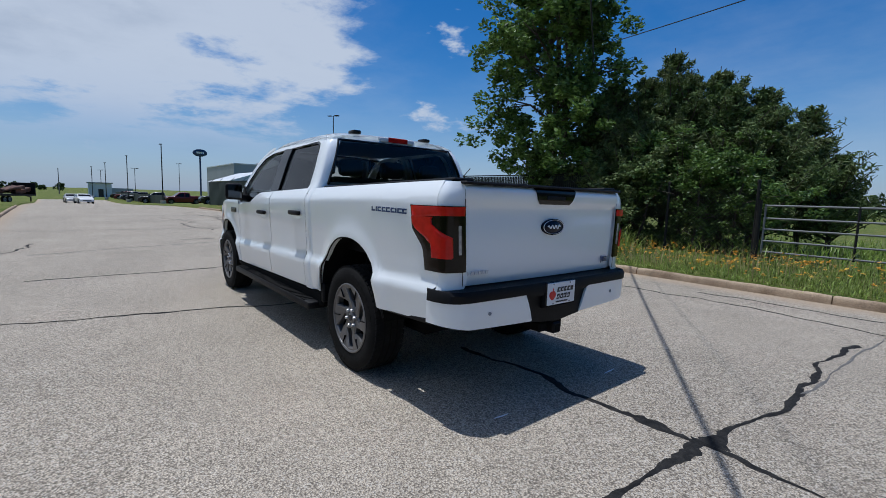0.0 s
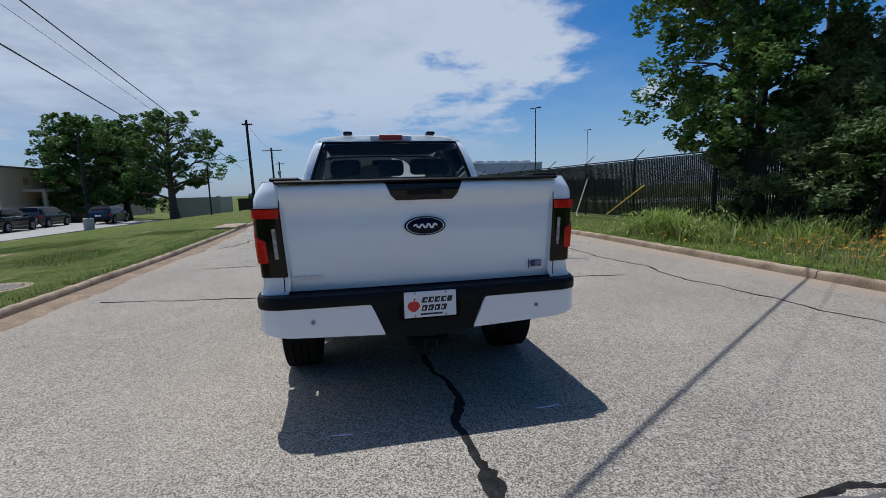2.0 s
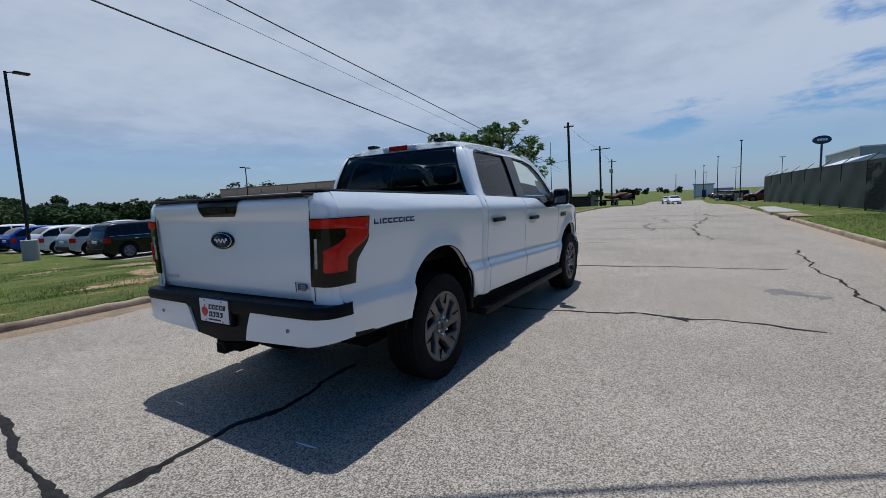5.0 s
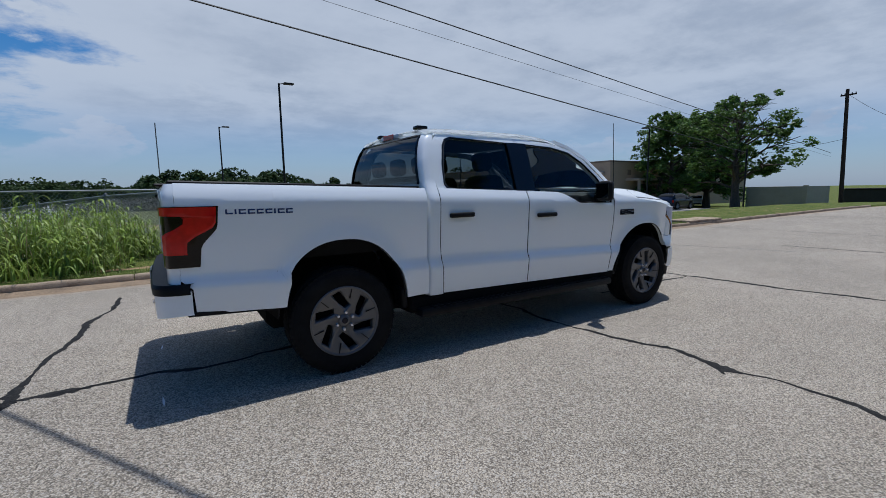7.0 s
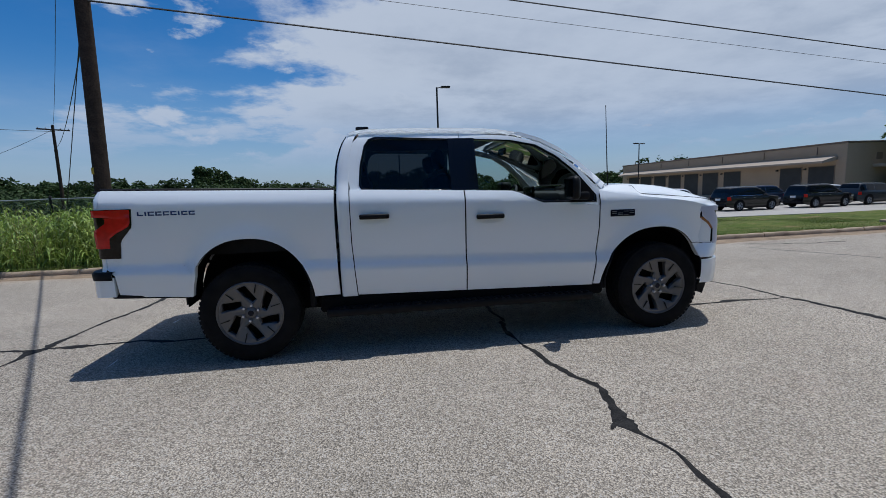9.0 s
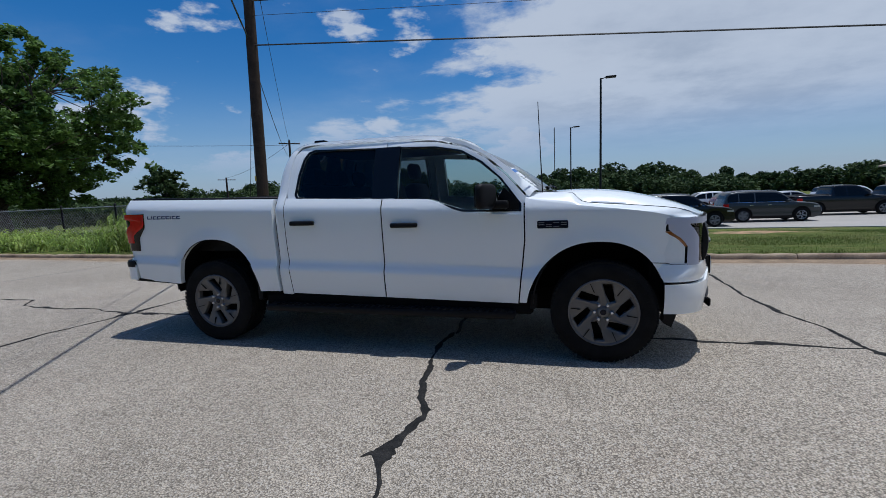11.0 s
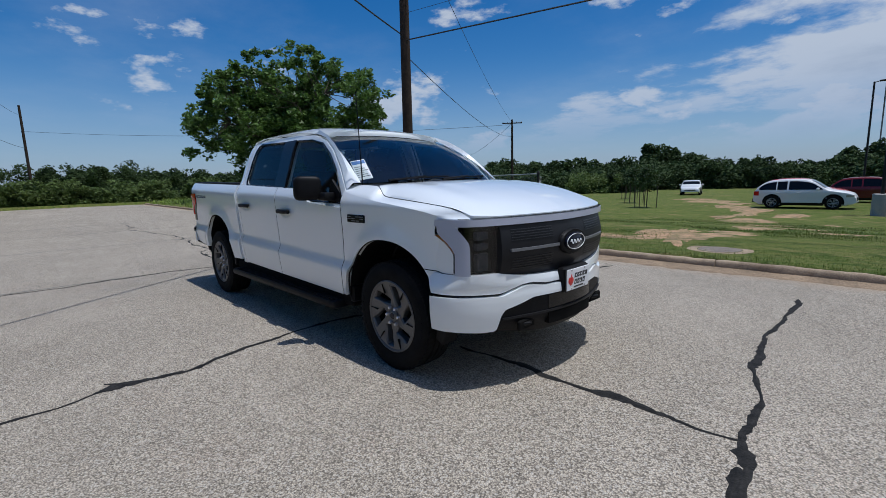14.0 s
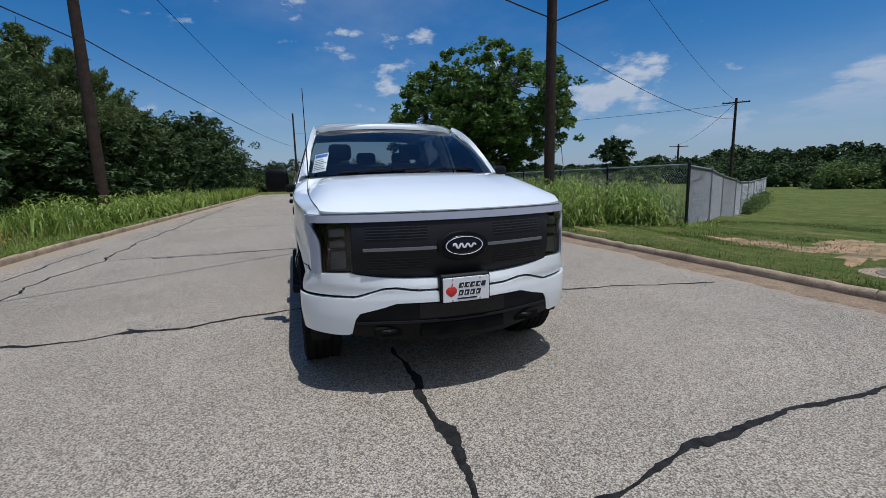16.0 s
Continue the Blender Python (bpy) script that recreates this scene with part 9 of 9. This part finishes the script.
CARS = {
    # length, half width, belt height, wheel centres, wheel size, outline of the top from tail to nose
    "suv": (4.95, 0.97, 1.12, (1.46, -1.43), 1.06, [(-2.47, 0.72), (-2.44, 1.02), (-2.36, 1.20), (-2.20, 1.56), (-2.08, 1.70), (-1.7, 1.755), (-0.7, 1.775), (0.1, 1.755), (0.45, 1.68), (1.12, 1.17), (1.30, 1.12), (1.9, 1.06), (2.28, 0.97), (2.43, 0.80), (2.475, 0.60)]),
    "crossover": (4.55, 0.93, 1.04, (1.36, -1.33), 1.02, [(-2.27, 0.66), (-2.24, 0.98), (-2.12, 1.16), (-1.78, 1.46), (-1.58, 1.56), (-1.1, 1.635), (-0.4, 1.655), (0.12, 1.62), (0.45, 1.52), (1.12, 1.08), (1.30, 1.03), (1.75, 0.96), (2.08, 0.86), (2.22, 0.70), (2.275, 0.55)]),
    "sedan": (4.75, 0.91, 0.95, (1.42, -1.40), 0.95, [(-2.37, 0.60), (-2.34, 0.90), (-2.22, 1.00), (-1.75, 1.05), (-1.05, 1.36), (-0.75, 1.42), (-0.2, 1.455), (0.15, 1.43), (0.45, 1.35), (1.12, 0.98), (1.35, 0.93), (1.9, 0.84), (2.22, 0.74), (2.34, 0.60), (2.375, 0.48)]),
    "pickup": (5.7, 1.0, 1.18, (1.85, -1.75), 1.10, [(-2.85, 0.75), (-2.83, 1.25), (-2.78, 1.29), (-0.98, 1.31), (-0.93, 1.40), (-0.86, 1.78), (-0.75, 1.88), (-0.1, 1.90), (0.45, 1.87), (0.66, 1.79), (1.30, 1.27), (1.45, 1.22), (2.2, 1.17), (2.62, 1.08), (2.80, 0.85), (2.85, 0.62)]),
}


def parked_car(kind, at, turn, colour, label, chrome=False):
    """A car: one pressed shell with windows let into it, lamps, trim and four wheels."""
    L, hw, belt_, wx, big, line = CARS[kind]
    c = empty("car", at, turn, label, "car", "parked cars")
    f, b = L / 2, -L / 2

    def top(x):
        return curve(line, x) if kind != "pickup" else lerp(line, x)

    def wide(x):
        q = abs(x) / (L / 2)
        return hw * (1 - 0.16 * max(0.0, (q - 0.62) / 0.38) ** 2.2)

    def skin(x, z):
        """Half width of the shell at a height."""
        w = wide(x)
        if z <= belt_:
            return w * lerp([(0.18, 0.88), (0.28, 0.96), (0.50, 0.975), (0.62, 0.965), (0.72, 0.99), (belt_ - 0.08, 0.995), (belt_, 0.965)], z)
        return w * (0.965 - 0.22 * ((z - belt_) / 0.62) ** 1.15)

    xs = sorted(set([p[0] for p in line] + list(np.linspace(b + 0.02, f - 0.02, 34))))
    bm = bmesh.new()
    rows = []
    for x in xs:
        t = top(x)
        lo = lerp([(b, 0.42), (b + 0.35, 0.24), (f - 0.35, 0.22), (f, 0.36)], x)
        m_ = min(belt_, t - 0.10)
        half = [(skin(x, z), z) for z in np.linspace(lo, m_, 8)] + [(skin(x, z), z) for z in np.linspace(m_, t - 0.07, 5)[1:]]
        y_ = skin(x, t - 0.07)
        half += [(y_ * 0.965, t - 0.03), (y_ * 0.86, t - 0.005), (y_ * 0.45, t + 0.008), (0.0, t + 0.012)]
        rows.append([(x, y, z) for y, z in half] + [(x, -y, z) for y, z in half[-2::-1]])
    sheet(bm, rows)
    for r_ in (rows[0], rows[-1]):
        bm.faces.new([bm.verts.new(p) for p in r_])
    bmesh.ops.remove_doubles(bm, verts=bm.verts, dist=1e-4)
    part("body", bm, M[colour], c, "", True, 42)
    hi = max(p[1] for p in line)
    front = max(x for x in np.linspace(0, f, 200) if top(x) > belt_ + 0.10)
    roof_f = max(x for x in np.linspace(b, f, 300) if top(x) > hi - 0.10)
    roof_r = min(x for x in np.linspace(b, f, 300) if top(x) > hi - 0.10)
    rear = min(x for x in np.linspace(b, f, 300) if top(x) > belt_ + (0.16 if kind != "pickup" else 0.2))
    for s in (1, -1):
        # side windows with body-coloured pillars between
        cuts = [(rear + 0.10, roof_r + 0.42), (roof_r + 0.48, 0.5 * (roof_r + roof_f) - 0.05), (0.5 * (roof_r + roof_f) + 0.03, front - 0.10)] if kind in ("suv", "crossover") else [(rear + 0.14, 0.5 * (roof_r + roof_f) - 0.05), (0.5 * (roof_r + roof_f) + 0.03, front - 0.10)]
        for xa, xb in cuts:
            bm = bmesh.new()
            sheet(bm, [[(x, s * (skin(x, z) + 0.006), z) for z in np.linspace(belt_ + 0.03, max(belt_ + 0.04, top(x) - 0.115), 5)] for x in np.linspace(xa, xb, 9)])
            part("side_window", bm, M["carglass"], c, "dark glass", True, 60)
        if chrome:
            part("belt_trim", tube(bmesh.new(), [(x, s * (skin(x, belt_ + 0.02) + 0.006), belt_ + 0.02) for x in np.linspace(rear + 0.1, front - 0.05, 8)], 0.012, 5), M["chrome"], c)
            part("roof_rail", tube(bmesh.new(), [(x, s * skin(x, top(x) - 0.05) * 0.88, top(x) + 0.035) for x in np.linspace(roof_r + 0.1, roof_f - 0.15, 6)], 0.018, 5), M["galv"], c)
        part("mirror", boxed((front - 0.36, s * hw * 0.97 if s > 0 else -hw - 0.19, belt_ + 0.0), (front - 0.22, hw + 0.19 if s > 0 else -hw * 0.97, belt_ + 0.14), 0.04), M[colour], c)
        for nm, x0, x1, z0, z1, m_ in (("headlight", f - 0.42, f - 0.09, top(f - 0.25) - 0.22, top(f - 0.25) - 0.11, "clear"), ("tail_light", b + 0.035, b + 0.30, belt_ - 0.30, belt_ - 0.06, "red")):
            bm = bmesh.new()
            sheet(bm, [[(x, s * (skin(x, z) + 0.006), z) for z in np.linspace(z0, z1, 4)] for x in np.linspace(x0, x1, 7)])
            part(nm, bm, M[m_], c, "red tail light" if nm == "tail_light" else "clear headlight", True, 60)
        bm = bmesh.new()
        sheet(bm, [[(x, s * (skin(x, z) + 0.008), z) for z in (0.20, 0.27, 0.35)] for x in np.linspace(wx[1] + 0.40, wx[0] - 0.40, 8)])
        part("sill", bm, M["blackplastic"], c)
        for x in wx:
            # dark arch with a moulded lip
            bm = bmesh.new()
            rr = [[(x + r_ * math.cos(a), s * (skin(x + r_ * math.cos(a), 0.37 * big + r_ * math.sin(a)) + 0.007), 0.37 * big + r_ * math.sin(a)) for a in np.linspace(-0.25, math.pi + 0.25, 17)] for r_ in (0.0, 0.39 * big, 0.445 * big)]
            sheet(bm, rr)
            part("wheel_arch", bm, M["under"], c)
            w = empty("wheel", (0, 0, 0))
            w.parent = c
            w.matrix_basis = Matrix.Translation((x, s * (hw - 0.10), 0.36 * big)) @ pose(0, 0, 0, 0, 17 * x, 0 if s < 0 else 180) @ Matrix.Diagonal((big, 1, big, 1))
            for me in (car_tyre, car_rim_back, car_spokes):
                ob = new(me.name, me)
                ob.parent = w
        for xx in (front - 1.15, front - 2.05):
            part("handle", boxed((xx - 0.09, s * hw * 0.995 - 0.012, belt_ - 0.16), (xx + 0.09, s * hw * 0.995 + 0.014, belt_ - 0.13), 0.006), M["chrome"] if chrome else M[colour], c)
    for nm, x0, x1 in (("windshield", front - 0.02, roof_f + 0.02), ("rear_window", rear + 0.03 if kind != "sedan" else rear + 0.05, roof_r + 0.02)):
        bm = bmesh.new()
        sheet(bm, [[(x, k * skin(x, top(x) - 0.07) * 0.90, top(x) + 0.016 - 0.014 * abs(k) ** 3) for k in np.linspace(-1, 1, 9)] for x in np.linspace(x0, x1, 9)])
        part(nm, bm, M["carglass"], c, "dark glass", True, 60)
    part("grille", boxed((f - 0.05, -hw * 0.55, 0.44), (f + 0.012, hw * 0.55, top(f - 0.12) - 0.16), 0.03), M["blackplastic"], c)
    part("rear_bumper", boxed((b - 0.04, -hw * 0.80, 0.34), (b + 0.12, hw * 0.80, 0.56), 0.04), M["blackplastic"] if kind != "sedan" else M[colour], c)
    part("plate_panel", boxed((b - 0.02, -0.22, belt_ - 0.32), (b + 0.03, 0.22, belt_ - 0.18), 0.01), M["white"], c)
    return c


def parked_pickup(at, turn, colour, label):
    """A crew-cab pickup with a dark bed."""
    c = parked_car("pickup", at, turn, colour, label)
    part("bed_cover", boxed((-2.72, -0.80, 1.30), (-1.02, 0.80, 1.335), 0.01), M["blackplastic"], c)
    return c


LOT = -0.86
parked_car("suv", (7.6, 23.0, LOT), 2, "car_black", "black three-row SUV with chrome window trim", True)
parked_car("suv", (12.7, 25.8, LOT), 2, "car_grey", "dark grey three-row SUV with roof rails", True)
parked_pickup((18.6, 30.4, LOT), 3, "car_black", "black crew-cab pickup on the lot")
parked_car("suv", (23.6, 29.0, LOT), 3, "car_white", "white SUV with dark side stripe and glass")
parked_car("suv", (27.3, 26.0, LOT), 4, "car_black", "black SUV with bright alloy wheels", True)
parked_car("suv", (33.9, 26.1, LOT), 4, "car_black", "black SUV parked in the row", True)
parked_car("suv", (33.4, 30.6, LOT), 4, "car_navy", "dark navy SUV parked behind the row")
parked_car("suv", (24.4, 33.0, LOT), 3, "car_black", "black SUV deep in the lot")
parked_car("suv", (39.6, 26.8, LOT), 4, "car_grey", "dark grey SUV near the lawn trees")
parked_car("crossover", (40.3, 30.8, LOT), 4, "car_white", "white crossover near the lawn trees")
parked_car("crossover", (42.2, 23.0, LOT), 4, "car_navy", "dark blue crossover near the lawn trees")
parked_car("crossover", (0.3, 29.6, -0.70), 0, "car_white", "white crossover parked on the grass edge")
parked_car("crossover", (-0.2, 33.2, -0.70), 0, "car_red", "red crossover behind the white one")
parked_car("crossover", (3.0, 36.6, -0.74), 0, "car_maroon", "dark red crossover on the lot edge")
parked_car("crossover", (7.6, 27.4, LOT), 2, "car_silver", "silver grey crossover in the row")
parked_car("crossover", (7.4, 31.0, LOT), 2, "car_white", "white crossover in the row")
parked_car("crossover", (7.2, 34.6, LOT), 2, "car_blue", "bright blue crossover in the row")
parked_car("suv", (7.0, 38.4, LOT), 2, "car_white", "white boxy SUV in the row")
parked_car("crossover", (14.6, 34.6, LOT), 2, "car_maroon", "dark red crossover in the lot")
parked_car("crossover", (14.0, 39.0, LOT), 2, "car_white", "white crossover in the lot")
parked_car("sedan", (20.0, 40.6, LOT), 2, "car_silver", "silver sedan in the lot")
parked_car("suv", (22.5, 37.0, LOT), 2, "car_white", "white SUV in the lot")
parked_car("sedan", (-11.3, 48.2, -0.70), 284, "car_white", "white car parked alone on the grass")
parked_car("sedan", (80.5, 2.5, -float(dip(80.5)) - 0.01), 190, "car_white", "white sedan parked by the kerb")
parked_car("sedan", (88.5, 4.0, -float(dip(88.5)) - 0.01), 186, "car_silver", "silver sedan parked by the kerb")
parked_pickup((78.0, -10.0, 0.13 - float(dip(78.0))), 95, "car_maroon", "maroon pickup at the lot entrance")
parked_pickup((63.0, -12.5, 0.13 - float(dip(63.0))), 90, "car_black", "black pickup behind the yard fence")
parked_pickup((92.0, -8.0, 0.13 - float(dip(92.0))), 84, "car_white", "white pickup behind the yard fence")
parked_pickup((56.0, 30.5, -1.25), 20, "car_white", "white pickup behind the lawn trees")
parked_car("crossover", (62.0, 31.5, -1.4), 20, "car_white", "white car behind the lawn trees")

for k, (x, y, c_) in enumerate(((84.0, -7.4, "car_black"), (101.0, -6.6, "car_grey"), (109.0, -6.2, "car_navy"), (117.0, -5.6, "car_maroon"), (125.0, -5.2, "car_black"))):
    parked_pickup((x, y, 0.13 - float(dip(x))), 80 + 7 * (k % 3), c_, "dark pickup in the row behind the yard fence")
# salvage trailer standing by the north kerb
M["rust"] = mat("rusty_scrap", (0.13, 0.055, 0.035), 0.8, vary=(0.05, 0.035, 0.03), scale=3, amount=0.9, bump=0.5, bump_scale=15)
haul = empty("flatbed_trailer", (66.5, 9.4, -0.62), -24, "flatbed trailer loaded with crushed dark red scrap", "trailer")
part("deck", boxed((-3.6, -1.2, 0.75), (3.2, 1.2, 0.95), 0.02), M["blackplastic"], haul)
part("headboard", boxed((3.05, -1.2, 0.95), (3.2, 1.2, 2.3), 0.03), M["blackplastic"], haul)
hr = np.random.default_rng(21)
for k in range(16):
    x, y, z = hr.uniform(-3.2, 2.6), hr.uniform(-0.9, 0.9), hr.uniform(0.95, 1.5)
    a, b_, c_ = hr.uniform(0.35, 0.9), hr.uniform(0.2, 0.5), hr.uniform(0.12, 0.35)
    part("scrap", boxed((-a, -b_, 0), (a, b_, c_ * 1.6), 0.06, pose(x, y, z, hr.uniform(-15, 15), hr.uniform(-18, 18), hr.uniform(-40, 40))), M["rust"] if k % 3 else M["under"], haul)
for s in (1, -1):
    for x in (-2.2, -1.35):
        w = empty("wheel", (x, s * 0.98, 0.40))
        w.parent = haul
        w.matrix_basis = Matrix.Translation((x, s * 0.98, 0.38)) @ pose(0, 0, 0, 0, 0, 0 if s < 0 else 180)
        for me in (car_tyre, car_rim_back, car_spokes):
            ob = new(me.name, me)
            ob.parent = w
part("drawbar", tube(bmesh.new(), [(3.1, 0, 0.8), (4.6, 0, 0.55)], 0.06, 6), M["blackplastic"], haul)
part("stand", boxed((4.35, -0.05, 0.0), (4.45, 0.05, 0.6)), M["blackplastic"], haul)

# staked young trees in a row on the north lawn
sap = empty("young_tree", (-7.5, 27.2, -0.70), 0, "small leafy young tree between tall dark stakes", "tree", "young trees")
bm = tube(bmesh.new(), [(0, 0, -0.1), (0.03, 0, 0.8), (0.0, 0.03, 1.6), (0.02, 0.0, 2.6)], [0.035, 0.030, 0.022, 0.008], 7)
yr = np.random.default_rng(91)
buds = []
for k in range(26):
    z = 1.15 + 1.35 * k / 26
    a = k * 2.399
    reach = 0.70 * math.sin(math.pi * min(1.0, 0.28 + 0.62 * k / 26)) * yr.uniform(0.6, 1.05)
    tip = np.array([math.cos(a) * reach, math.sin(a) * reach, z + reach * 0.35])
    tube(bm, [(0.01, 0.01, z - 0.1), tip * 0.5 + np.array([0, 0, z * 0.5]), tip], [0.010, 0.007, 0.003], 4, False)
    buds += [tip, tip * 0.6 + np.array([0, 0, z * 0.4])]
part("trunk", bm, M["bark"], sap)
buds = np.array(buds)
lv, lf = leaf_quads(buds[yr.integers(0, len(buds), 2600)] + np.clip(yr.normal(size=(2600, 3)), -1.5, 1.5) * 0.13, 0.12, yr, 0.5, 0.1)
stuff("crown", lv, lf, M["leaf_dark"], sap)
for x, y, lx in ((0.65, -0.1, 0.06), (-0.42, 0.65, 0.05), (-0.25, -0.55, 0.02), (-0.62, -0.35, -0.01)):
    part("stake", tube(bmesh.new(), [(x, y, -0.2), (x + lx, y + 0.02, 1.42)], 0.028, 6), M["bark"], sap)
for x, y in ((-10.4, 32.1), (-13.5, 38.4)):
    copy_thing(sap, pose(x, y, -0.70, 0, 0, 15))
